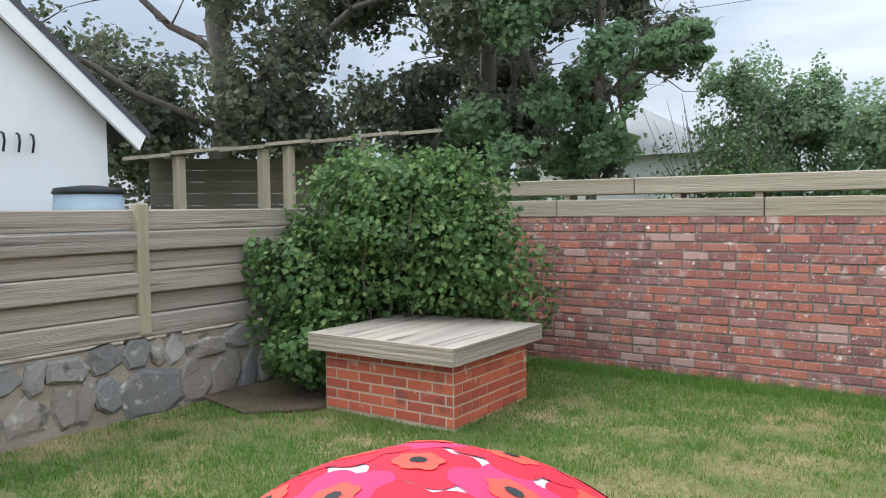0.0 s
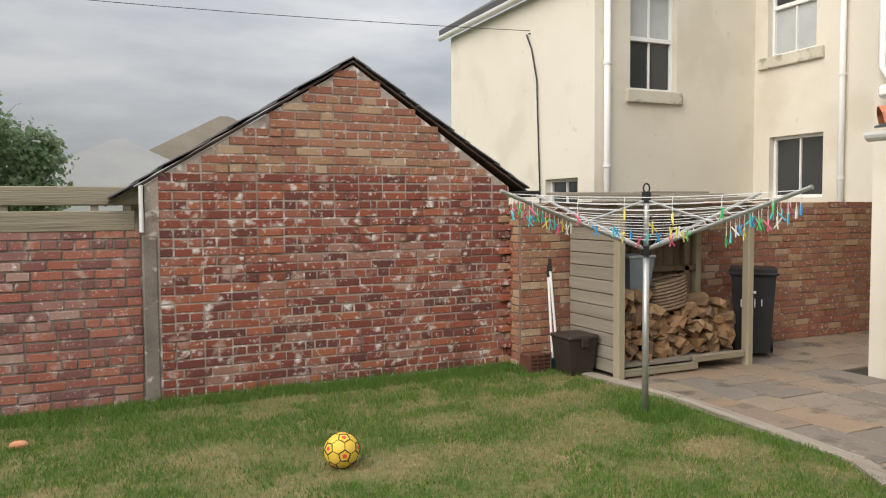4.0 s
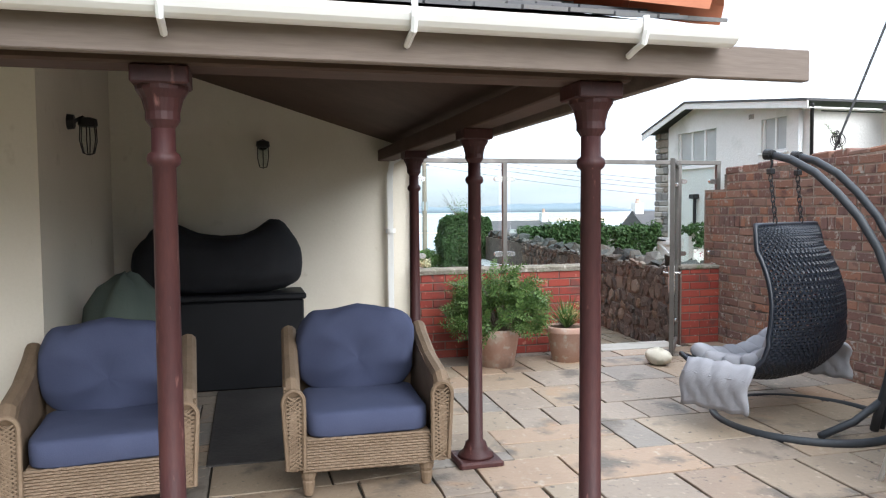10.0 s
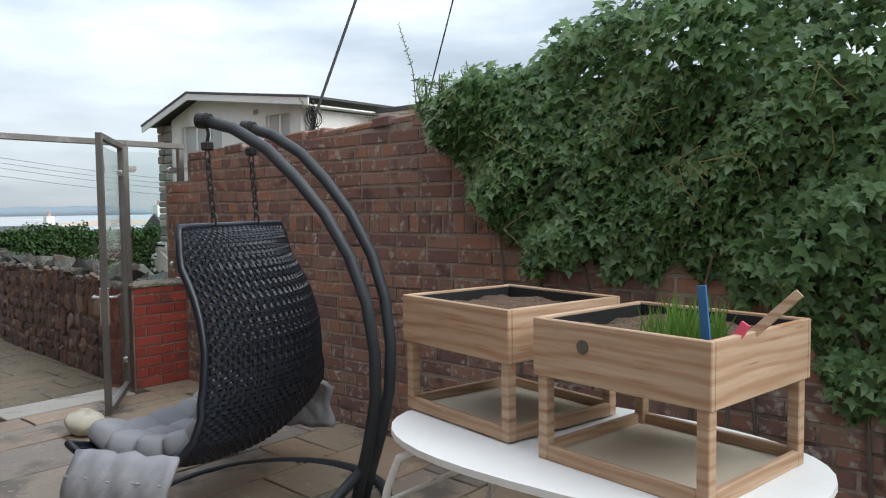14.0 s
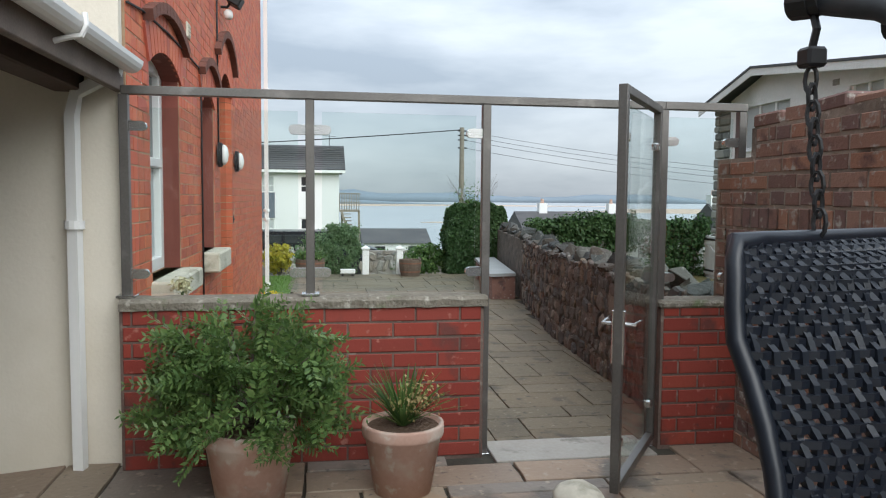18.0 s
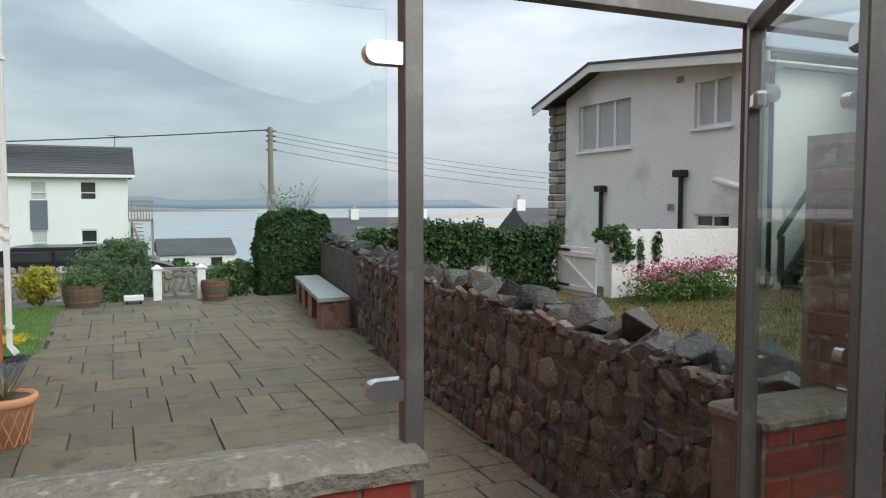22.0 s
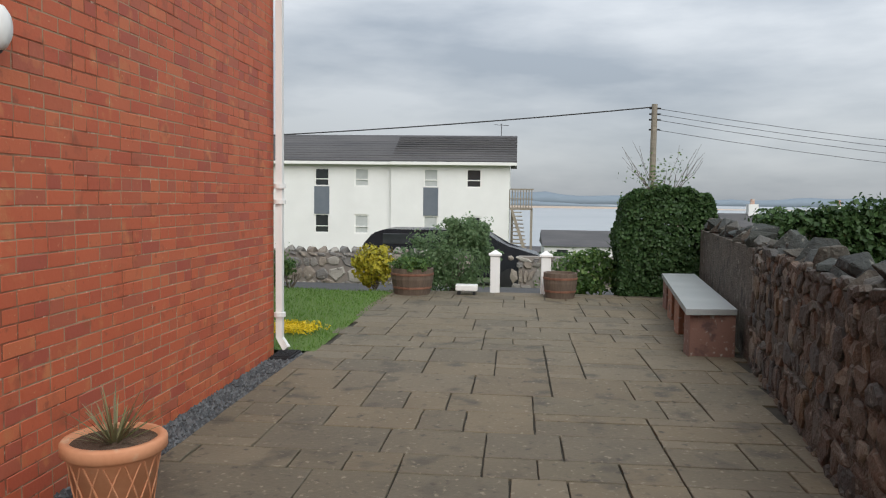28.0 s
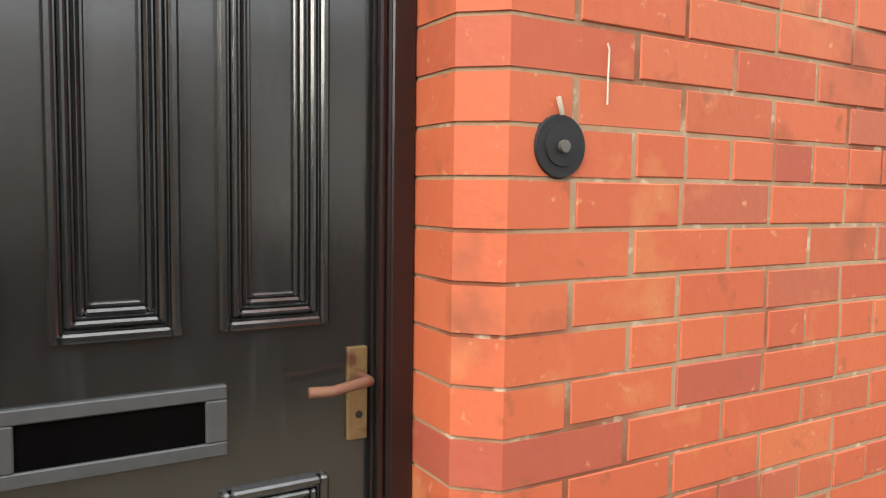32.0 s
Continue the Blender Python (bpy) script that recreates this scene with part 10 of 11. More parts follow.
bm = bmesh.new()
box(bm, (32.09, 0.06, -0.75), (32.3, 0.02, -0.5), 0.01)
part("tail_light", bm, surf("red_lens", [(0.5, 0.02, 0.02), (0.6, 0.03, 0.03)], 0.3, 2, 20, 0), vn)
for y in (-0.9, -4.2):
    bm = bmesh.new()
    cyl(bm, (32.08, y, -1.25), (32.3, y, -1.25), 0.33, n=18)
    part("wheel", bm, M_BLACK_PLASTIC, vn)

# flats across the road
ft = thing("flats", (50, 5, -2), "white two-storey block of flats with dark tiled roof", "apartment building")
wins_up = [(5.60, 6.42), (3.47, 4.25), (-0.25, 0.53), (-2.5, -1.7), (8.6, 9.4), (11.0, 11.8)]
holes = [(a, b, 1.55, 2.53) for a, b in wins_up] + [(a, b, -0.95, 0.08) for a, b in wins_up]
bm = bmesh.new()
holed(bm, "x", 50.0, 50.3, -3.95, 2.25, -3.0, 2.80, holes)
holed(bm, "x", 50.25, 50.5, 2.25, 15.0, -3.0, 2.80, holes)
box(bm, (50.3, -3.95, -3.0), (58, -3.7, 2.8))
part("wall", bm, M_WHITE_WALL, ft)
for yr, x0 in (((-4.3, 2.25), 49.7), ((2.25, 15.2), 49.95)):
    bm = bmesh.new()
    prism(bm, [(x0, yr[0], 2.84), (x0, yr[1], 2.84), (53.5, yr[1], 4.45), (53.5, yr[0], 4.45)], (0, 0, 0.08))
    prism(bm, [(57.3, yr[0], 2.84), (57.3, yr[1], 2.84), (53.5, yr[1], 4.45), (53.5, yr[0], 4.45)], (0, 0, 0.08))
    for k in range(11):
        f = k / 11
        box(bm, (x0 + 3.6 * f - 0.02, yr[0], 2.90 + 1.6 * f), (x0 + 3.6 * f + 0.05, yr[1], 2.945 + 1.6 * f))
    part("roof", bm, M_SLATE_FAR, ft, "dark concrete tile roof")
    bm = bmesh.new()
    box(bm, (x0 - 0.1, yr[0], 2.70), (x0 + 0.02, yr[1], 2.86), 0.01)
    part("gutter", bm, M_WHITE, ft)
for k, (a, b, s, e) in enumerate(holes):
    bm = bmesh.new()
    xo = 50.04 if a < 2 else 50.29
    for lo, hi in (((a, s), (b, s + 0.07)), ((a, e - 0.07), (b, e)), ((a, s + 0.07), (a + 0.07, e - 0.07)), ((b - 0.07, s + 0.07), (b, e - 0.07)), ((a + 0.07, s + 0.36), (b - 0.07, s + 0.41))):
        box(bm, (xo, lo[0], lo[1]), (xo + 0.08, hi[0], hi[1]))
    w = part("window", bm, M_WHITE, ft)
    bm = bmesh.new()
    box(bm, (xo + 0.05, a + 0.07, s + 0.07), (xo + 0.06, b - 0.07, e - 0.07))
    part("pane", bm, M_CURTAIN_SKY if k % 3 else M_WINDOW, w)
for a, b in (wins_up[0], wins_up[2]):
    bm = bmesh.new()
    xo = 50.0 if a < 2 else 50.25
    box(bm, (xo - 0.02, a, 0.08), (xo + 0.1, b, 1.55))
    part("grey_panel", bm, surf("grey_cladding", [(0.12, 0.14, 0.17), (0.16, 0.18, 0.21)], 0.7, 2, 20, 0), ft, "grey cladding panel")
es = thing("fire_stair", (51.5, -4.6, -2), "weathered timber outside stair on the flats", "stair")
bm = bmesh.new()
box(bm, (50.0, -5.15, 0.45), (53.0, -3.97, 0.55))
part("landing", bm, M_TIMBER_GREY, es)
for k in range(9):
    bm = bmesh.new()
    box(bm, (50.0, -5.12 + k * 0.142, 0.55), (50.05, -5.07 + k * 0.142, 1.5))
    part("baluster", bm, M_TIMBER_GREY, es)
bm = bmesh.new()
box(bm, (49.98, -5.18, 1.48), (50.08, -3.97, 1.55))
box(bm, (49.98, -5.18, 1.0), (50.03, -3.97, 1.04))
part("handrail", bm, M_TIMBER_GREY, es)
for y in (-5.1, -4.1):
    bm = bmesh.new()
    box(bm, (50.0, y - 0.06, -3), (50.12, y + 0.06, 0.5))
    part("leg", bm, M_TIMBER_GREY, es)
for k in range(12):
    bm = bmesh.new()
    z = 0.3 - k * 0.2
    box(bm, (49.9 - k * 0.02, -4.6 - 0.03 * k, z), (50.2, -4.05, z + 0.05))
    part("tread", bm, M_TIMBER_GREY, es)
bm = bmesh.new()
prism(bm, [(49.85, -4.0, 0.5), (49.85, -4.1, 0.6), (49.6, -5.0, -2.0), (49.6, -4.85, -2.1)], (0.1, 0, 0))
part("stringer", bm, M_TIMBER_GREY, es)


def aerial(at, label="thin metal television aerial on the roof"):
    a = thing("aerial", at, label, "aerial")
    bm = bmesh.new()
    x, y, z = at
    cyl(bm, at, (x, y, z + 0.8), 0.02, n=6)
    cyl(bm, (x, y - 0.4, z + 0.7), (x, y + 0.4, z + 0.75), 0.014, n=6)
    for k in range(5):
        cyl(bm, (x - 0.2, y - 0.3 + 0.15 * k, z + 0.71), (x + 0.2, y - 0.3 + 0.15 * k, z + 0.74), 0.008, n=5)
    part("mast", bm, M_CABLE, a)


aerial((53.5, -3.4, 4.4))
aerial((53.5, 13.5, 4.4))


# far roofs below
def cottage(x0, x1, y0, y1, base, eave, ridge, label, chimneys=(), skylights=0):
    h = thing("far_cottage", ((x0 + x1) / 2, (y0 + y1) / 2, base), label, "house")
    bm = bmesh.new()
    box(bm, (x0, y0, base), (x1, y1, eave))
    part("wall", bm, M_WHITE_WALL, h)
    bm = bmesh.new()
    xm = (x0 + x1) / 2
    prism(bm, [(x0 - 0.3, y0 - 0.2, eave), (xm, y0 - 0.2, ridge), (x1 + 0.3, y0 - 0.2, eave)], (0, y1 - y0 + 0.4, 0))
    part("roof", bm, M_SLATE_FAR, h)
    for y, s in chimneys:
        bm = bmesh.new()
        box(bm, (xm - s, y - s, ridge - 0.8), (xm + s, y + s, ridge + 0.9))
        c = part("chimney", bm, M_WHITE_WALL, h)
        bm = bmesh.new()
        cyl(bm, (xm, y, ridge + 0.9), (xm, y, ridge + 1.4), s * 0.5, s * 0.4, 8)
        part("chimney_pot", bm, M_POT, c)
    for k in range(skylights):
        bm = bmesh.new()
        y = y0 + (y1 - y0) * (k + 0.7) / (skylights + 0.6)
        f = 0.4
        p = Vector((x0 - 0.3 + (xm - x0 + 0.3) * f, y, eave + (ridge - eave) * f + 0.06))
        box(bm, p - Vector((0.25, 0.4, 0.25)), p + Vector((0.2, 0.4, 0.25)))
        part("skylight", bm, M_SLATE_TOP, h)
    n = max(2, int((y1 - y0) / 3))
    for k in range(n):
        y = y0 + (y1 - y0) * (k + 0.5) / n
        bm = bmesh.new()
        box(bm, (x0 - 0.03, y - 0.5, eave - 1.3), (x0 + 0.05, y + 0.5, eave - 0.3))
        part("window", bm, M_WINDOW, h)
    return h


cottage(79, 87, -13.4, -6.9, -7, -3.2, -1.9, "far low white bungalow with dark roof")
cottage(82, 90, -35.5, -24.0, -7, -2.2, -0.1, "far long cottage with skylights and two chimneys", ((-27, 0.45), (-35.0, 0.4)), 3)
cottage(75, 83, -52.0, -43.0, -7, -1.8, 0.95, "far gabled house with chimney", ((-43.5, 0.5),))
cottage(110, 120, -9, 2, -12, -8, -5.5, "far white house near the shore")
shrub("far_scrub", (70, -20, -5), [(70, -20, -4.5, 3, 9, 1.3), (72, -3, -4.3, 3, 6, 1.1), (75, 12, -5, 3, 9, 1.5)], 7000, 0.5, M_LEAF_HEDGE, "dark scrub on the slope to the shore", 95, stems=False)

# pole and wires
pl = thing("utility_pole", (38.6, -9.13, -2.2), "weathered timber utility pole with insulators", "utility pole")
bm = bmesh.new()
cyl(bm, (38.6, -9.13, -2.2), (38.6, -9.13, 4.45), 0.13, 0.10, 10)
part("mast", bm, M_TIMBER_GREY, pl)
for z in (4.3, 4.1, 3.9, 3.55):
    bm = bmesh.new()
    cyl(bm, (38.6, -9.35, z), (38.6, -8.95, z), 0.03, n=6)
    part("insulator", bm, M_BLACK, pl)
bm = bmesh.new()
box(bm, (38.5, -9.3, 1.3), (38.7, -9.0, 1.75))
part("junction_box", bm, M_GALV, pl)


def wire(a, b, sag, r, label="overhead cable strung across the sky"):
    bm = bmesh.new()
    a, b = Vector(a), Vector(b)
    tube(bm, [a.lerp(b, i / 14) - Vector((0, 0, 4 * sag * (i / 14) * (1 - i / 14))) for i in range(15)], r, 5)
    solid("overhead_wire", bm, M_CABLE, label, "cable", "")


wire((38.6, -9.1, 4.35), (40, 16, 3.0), 0.25, 0.024)
for k, z in enumerate((4.3, 4.1, 3.9, 3.55)):
    wire((38.6, -9.2, z), (46, -45, 3.2 - 0.35 * k), 0.9, 0.009)
wire((-9, 14, 5.3), (7.2, 10.2, 4.4), 0.2, 0.005)
wire((-12, 11, 4.9), (6.8, 10.3, 5.4), 0.1, 0.005)
wire((6.77, 10.3, 4.35), (9.7, 8.1, 5.6), 0.05, 0.010)

# ---- neighbour's white house ----
nh = thing("white_house", (20, -15, -0.3), "white roughcast house with shallow gable and stone quoin", "house")
bm = bmesh.new()
NHW = [(20.28, 22.1, 2.50, 3.60), (17.6, 18.48, 2.69, 3.58), (17.6, 18.45, 0.94, 1.19)]
holed(bm, "y", -12.8, -13.05, 16.8, 22.62, -0.4, 3.5, NHW)
box(bm, (16.8, -14.7, -0.4), (17.05, -13.05, 3.5))
holed(bm, "y", -14.7, -14.95, 9.0, 17.05, -0.4, 3.5, [(15.94, 16.53, 1.60, 3.31)])
bmesh.ops.remove_doubles(bm, verts=bm.verts, dist=0.0005)
part("wall", bm, M_RENDER_N, nh)
bm = bmesh.new()
prism(bm, [(16.8, -12.8, 3.5), (22.62, -12.8, 3.5), (22.62, -12.8, 3.72), (21.2, -12.8, 4.18), (16.8, -12.8, 3.62)], (0, -0.25, 0))
part("gable", bm, M_RENDER_N, nh)
rng_q = random.Random(5)
zq = -0.4
while zq < 3.6:
    hq_ = rng_q.uniform(0.14, 0.26)
    xm = rng_q.uniform(22.85, 23.1)
    for xa, xb in ((22.60, xm), (xm, 23.34)):
        bm = bmesh.new()
        box(bm, (xa + 0.006, -12.77 + rng_q.uniform(-0.02, 0.02), zq + 0.006), (xb - 0.006, -13.4, min(zq + hq_, 3.66) - 0.006), 0.03)
        part("quoin_stone", bm, M_STONE_GARDEN, nh, "grey stone block at the corner")
    zq += hq_
bm = bmesh.new()
for (xa, za), (xb, zb) in (((23.50, 3.60), (21.2, 4.26)), ((21.2, 4.26), (16.5, 3.69))):
    prism(bm, [(xa, -12.40, za), (xb, -12.40, zb), (xb, -12.40, zb + 0.05), (xa, -12.40, za + 0.05)], (0, -8, 0))
part("roof", bm, M_SLATE_FAR, nh, "dark roof edge")
bm = bmesh.new()
box(bm, (8.0, -19, 3.52), (16.5, -14.42, 3.62))
part("wing_roof", bm, M_SLATE_FAR, nh, "dark flat roof of the rear wing")
bm = bmesh.new()
for (xa, za), (xb, zb) in (((23.50, 3.44), (21.2, 4.10)), ((21.2, 4.10), (16.5, 3.53))):
    prism(bm, [(xa, -12.42, za), (xb, -12.42, zb), (xb, -12.42, zb + 0.155), (xa, -12.42, za + 0.155)], (0, -0.03, 0))
part("bargeboard", bm, M_RENDER_N, nh, "grey-white bargeboard")
bm = bmesh.new()
box(bm, (16.52, -14.7, 3.53), (16.8, -12.5, 3.56))
box(bm, (8.0, -14.7, 3.48), (16.5, -14.45, 3.515))
part("soffit", bm, M_RENDER_N, nh)
# the curtain fill here paints pale glass reflecting the sky
window("window_8", "y", -12.8, 1, *NHW[0], 2, 0, (0.06, 0.06, 0.05, M_WHITE), "white three-light window in the roughcast", panes=("curtain",), deep=0.05, t=0.06, barw=0.035)
window("window_9", "y", -12.8, 1, *NHW[1], 1, 0, (0.06, 0.06, 0.05, M_WHITE), "white two-light window in the roughcast", panes=("curtain",), deep=0.05, t=0.06, barw=0.03)
window("window_10", "y", -12.8, 1, *NHW[2], 1, 0, None, "small white window by the low wall", panes=("dark",), deep=0.03)
for x, z in ((21.15, 1.62), (18.72, 1.85)):
    rp = thing("rainwater_head", (x, -12.75, 0.8), "black rainwater hopper and pipe", "drainpipe", "black hoppers")
    bm = bmesh.new()
    cyl(bm, (x, -12.73, 0.7), (x, -12.73, z), 0.045, n=10)
    part("pipe", bm, M_BLACK, rp)
    bm = bmesh.new()
    box(bm, (x - 0.13, -12.8, z), (x + 0.13, -12.62, z + 0.13), 0.02)
    part("hopper", bm, M_BLACK, rp)
pipe("white_soil_pipe", [(17.85, -12.7, 1.78), (17.2, -12.7, 1.62), (17.0, -12.7, 1.5), (16.98, -12.7, -0.2)], 0.06, "fat white soil pipe on the roughcast", [])
pipe("black_downpipe", [(16.50, -12.55, 3.62), (16.70, -12.72, 3.40), (16.72, -12.76, -0.2)], 0.04, "black downpipe at the house corner", [], M_BLACK)
pipe("white_corner_pipe", [(17.05, -12.72, 3.6), (17.05, -12.72, -0.2)], 0.045, "white corner pipe on the roughcast", [])
for x, z in ((18.85, 3.62), (19.05, 1.3)):
    bm = bmesh.new()
    box(bm, (x - 0.09, -12.79, z - 0.06), (x + 0.09, -12.81, z + 0.06))
    for k in range(3):
        box(bm, (x - 0.08 + 0.06 * k, -12.775, z - 0.05), (x - 0.04 + 0.06 * k, -12.8, z + 0.05))
    solid("air_brick", bm, M_CONCRETE, "small air brick in the roughcast", "air brick", "")
dk = thing("upper_door", (16.2, -14.72, 1.60), "black upstairs door in the white house", "door", kind="structure")
bm = bmesh.new()
box(bm, (15.95, -14.76, 1.61), (16.52, -14.81, 3.30), 0.01)
part("leaf", bm, M_BLACK, dk)
bm = bmesh.new()
tube(bm, [(16.44, -14.76, 2.42), (16.44, -14.70, 2.42), (16.34, -14.70, 2.42)], 0.018, 6)
part("handle", bm, M_STEEL_BRIGHT, dk)
bm = bmesh.new()
box(bm, (15.72, -14.70, -0.3), (16.79, -13.95, 1.48))
box(bm, (9.0, -14.70, 1.40), (16.79, -13.92, 1.56), 0.02)
box(bm, (15.30, -14.05, -0.3), (15.48, -13.90, 1.40), 0.01)
solid("landing_base", bm, M_RENDER_N, "white roughcast landing base under the upstairs door", "landing")
st = thing("outside_stair", (16.0, -13.3, 0.0), "black painted timber stair up to the door", "stair")
for x in (15.64, 16.32):
    bm = bmesh.new()
    prism(bm, [(x, -12.55, -0.05), (x, -12.80, -0.05), (x, -13.92, 1.36), (x, -13.92, 1.60), (x, -13.80, 1.60), (x, -12.55, 0.12)], (0.06, 0, 0))
    part("stringer", bm, M_BLACK, st)
    for y, z in ((-12.62, 0.02), (-13.2, 0.75), (-13.86, 1.5)):
        bm = bmesh.new()
        box(bm, (x, y - 0.04, z - 0.05), (x + 0.07, y + 0.04, z + 0.86), 0.004)
        part("baluster", bm, M_BLACK, st)
    bm = bmesh.new()
    prism(bm, [(x, -12.55, 0.82), (x, -12.55, 0.92), (x, -13.92, 2.48), (x, -13.92, 2.36)], (0.06, 0, 0))
    part("handrail", bm, M_BLACK, st)
for k in range(8):
    bm = bmesh.new()
    box(bm, (15.70, -12.62 - 0.165 * k, 0.08 + 0.20 * k), (16.32, -12.86 - 0.165 * k, 0.12 + 0.20 * k), 0.005)
    part("tread", bm, M_BLACK, st)
for xa, xb in ((16.38, 16.78), (9.2, 15.52)):
    for z in (1.84, 2.32):
        bm = bmesh.new()
        box(bm, (xa, -13.96, z), (xb, -13.90, z + 0.10), 0.004)
        part("landing_rail", bm, M_BLACK, st)
for x in (16.70, 15.46, 13.2, 11.0):
    bm = bmesh.new()
    box(bm, (x, -13.90, 0.0 if x == 15.46 else 1.56), (x + 0.08, -13.84, 2.42), 0.004)
    part("rail_post", bm, M_BLACK, st)
aerial((16.0, -15.6, 3.6))
# low roughcast wall, gate, ivy hedge and valerian
bm = bmesh.new()
prism(bm, [(17.45, -10.15, -0.3), (17.02, -12.8, -0.3), (16.82, -12.8, -0.3), (17.25, -10.15, -0.3)], (0, 0, 1.27))
solid("wall_roughcast", bm, M_RENDER_N, "low white roughcast garden wall", "wall")
wg = thing("white_gate", (18.05, -10.1, -0.15), "white boarded garden gate with black hinges", "gate")
for k in range(8):
    bm = bmesh.new()
    box(bm, (17.55 + k * 0.135, -10.10, -0.10), (17.68 + k * 0.135, -10.075, 0.68), 0.004)
    part("board", bm, M_WHITE_WALL, wg)
for z0, z1 in ((-0.02, 0.06), (0.52, 0.60)):
    bm = bmesh.new()
    box(bm, (17.55, -10.075, z0), (18.62, -10.05, z1), 0.004)
    part("ledge", bm, M_WHITE_WALL, wg)
bm = bmesh.new()
prism(bm, [(17.6, -10.075, 0.06), (17.7, -10.075, 0.06), (18.55, -10.075, 0.52), (18.45, -10.075, 0.52)], (0, 0.024, 0))
part("brace", bm, M_WHITE_WALL, wg)
for z in (0.05, 0.62):
    bm = bmesh.new()
    box(bm, (18.25, -10.07, z - 0.018), (18.66, -10.04, z + 0.018), 0.003)
    part("strap_hinge", bm, M_BLACK, wg)
bm = bmesh.new()
prism(bm, [(19.45, -7.1, -0.3), (18.72, -10.1, -0.3), (18.95, -10.1, -0.3), (19.68, -7.1, -0.3)], (0, 0, 1.1))
solid("wall_ivy", bm, M_WHITE_WALL, "white garden wall under patchy ivy", "wall")
iv2 = thing("ivy_hedge", (19.1, -8.6, 0.3), "ivy hanging over the white garden wall", "ivy")
ib2 = []
rng_h = random.Random(31)
for k in range(150):
    f = rng_h.random()
    z = rng_h.uniform(-0.2, 0.95) if f > 0.55 or f < 0.2 or rng_h.random() < 0.5 else rng_h.uniform(0.62, 1.0)
    ib2.append((19.45 - 0.74 * f - 0.05, -7.1 - 3.0 * f, z, 0.14, 0.2, 0.15))
for k in range(40):
    f = k / 39
    ib2.append((19.5 - 0.74 * f, -7.0 - 3.1 * f, 0.84, 0.2, 0.18, 0.13))
plant_mesh("foliage", iv2, M_LEAF_HEDGE, blob_leaves(ib2, 26000, 0.06, 32, 0.6, "broad"))
for k in range(9):
    f = 0.06 + 0.11 * k
    bm = bmesh.new()
    limb(bm, (19.40 - 0.74 * f, -7.1 - 3.0 * f, -0.3), (19.38 - 0.74 * f, -7.05 - 3.0 * f, 0.78), 0.014, 0.006, 0.03, 640 + k, 5)
    part("stem", bm, M_BARK, iv2)
iv3 = thing("ivy_clump", (17.35, -10.2, 0.4), "ivy clump on the end of the low wall", "ivy")
plant_mesh("foliage", iv3, M_LEAF_HEDGE, blob_leaves([(17.3, -10.2, 0.9, 0.16, 0.26, 0.13), (17.24, -10.35, 0.68, 0.09, 0.22, 0.26), (17.2, -10.62, 0.62, 0.06, 0.07, 0.30), (17.14, -10.9, 0.70, 0.06, 0.08, 0.26)], 1700, 0.07, 33, 0.7, "broad"))
vl = thing("valerian", (16.6, -10.8, -0.15), "clump of pink flowering valerian against the wall", "flowers")
plant_mesh("foliage", vl, M_LEAF_BUSH, blob_leaves([(16.6, -10.75, 0.12, 0.45, 0.75, 0.33), (16.5, -11.3, 0.2, 0.4, 0.6, 0.3)], 3600, 0.06, 34, 0.8))
plant_mesh("bloom_mat", vl, M_FLOWER_PINK, blob_leaves([(16.6, -10.75, 0.42, 0.5, 0.8, 0.16), (16.5, -11.5, 0.48, 0.4, 0.6, 0.16), (16.6, -10.4, 0.3, 0.4, 0.3, 0.12)], 1300, 0.045, 35, 0.9))


# ---- pieces: bricks, stones, flags, grass ----
def brick_shape(w, h, d, ch=None):
    """A brick seen from its face: local x along the wall, y outwards (front at +y), z up."""
    ch = min(0.004, 0.3 * d) if ch is None else ch
    a, b = (-w / 2, -h / 2), (w / 2, h / 2)
    v = [(a[0], 0, a[1]), (b[0], 0, a[1]), (b[0], 0, b[1]), (a[0], 0, b[1])]
    v += [(a[0], d - ch, a[1]), (b[0], d - ch, a[1]), (b[0], d - ch, b[1]), (a[0], d - ch, b[1])]
    v += [(a[0] + ch, d, a[1] + ch), (b[0] - ch, d, a[1] + ch), (b[0] - ch, d, b[1] - ch), (a[0] + ch, d, b[1] - ch)]
    f = [(8, 9, 10, 11)]
    for k in range(4):
        j = (k + 1) % 4
        f += [(k, j, 4 + j, 4 + k), (4 + k, 4 + j, 8 + j, 8 + k)]
    return v, f


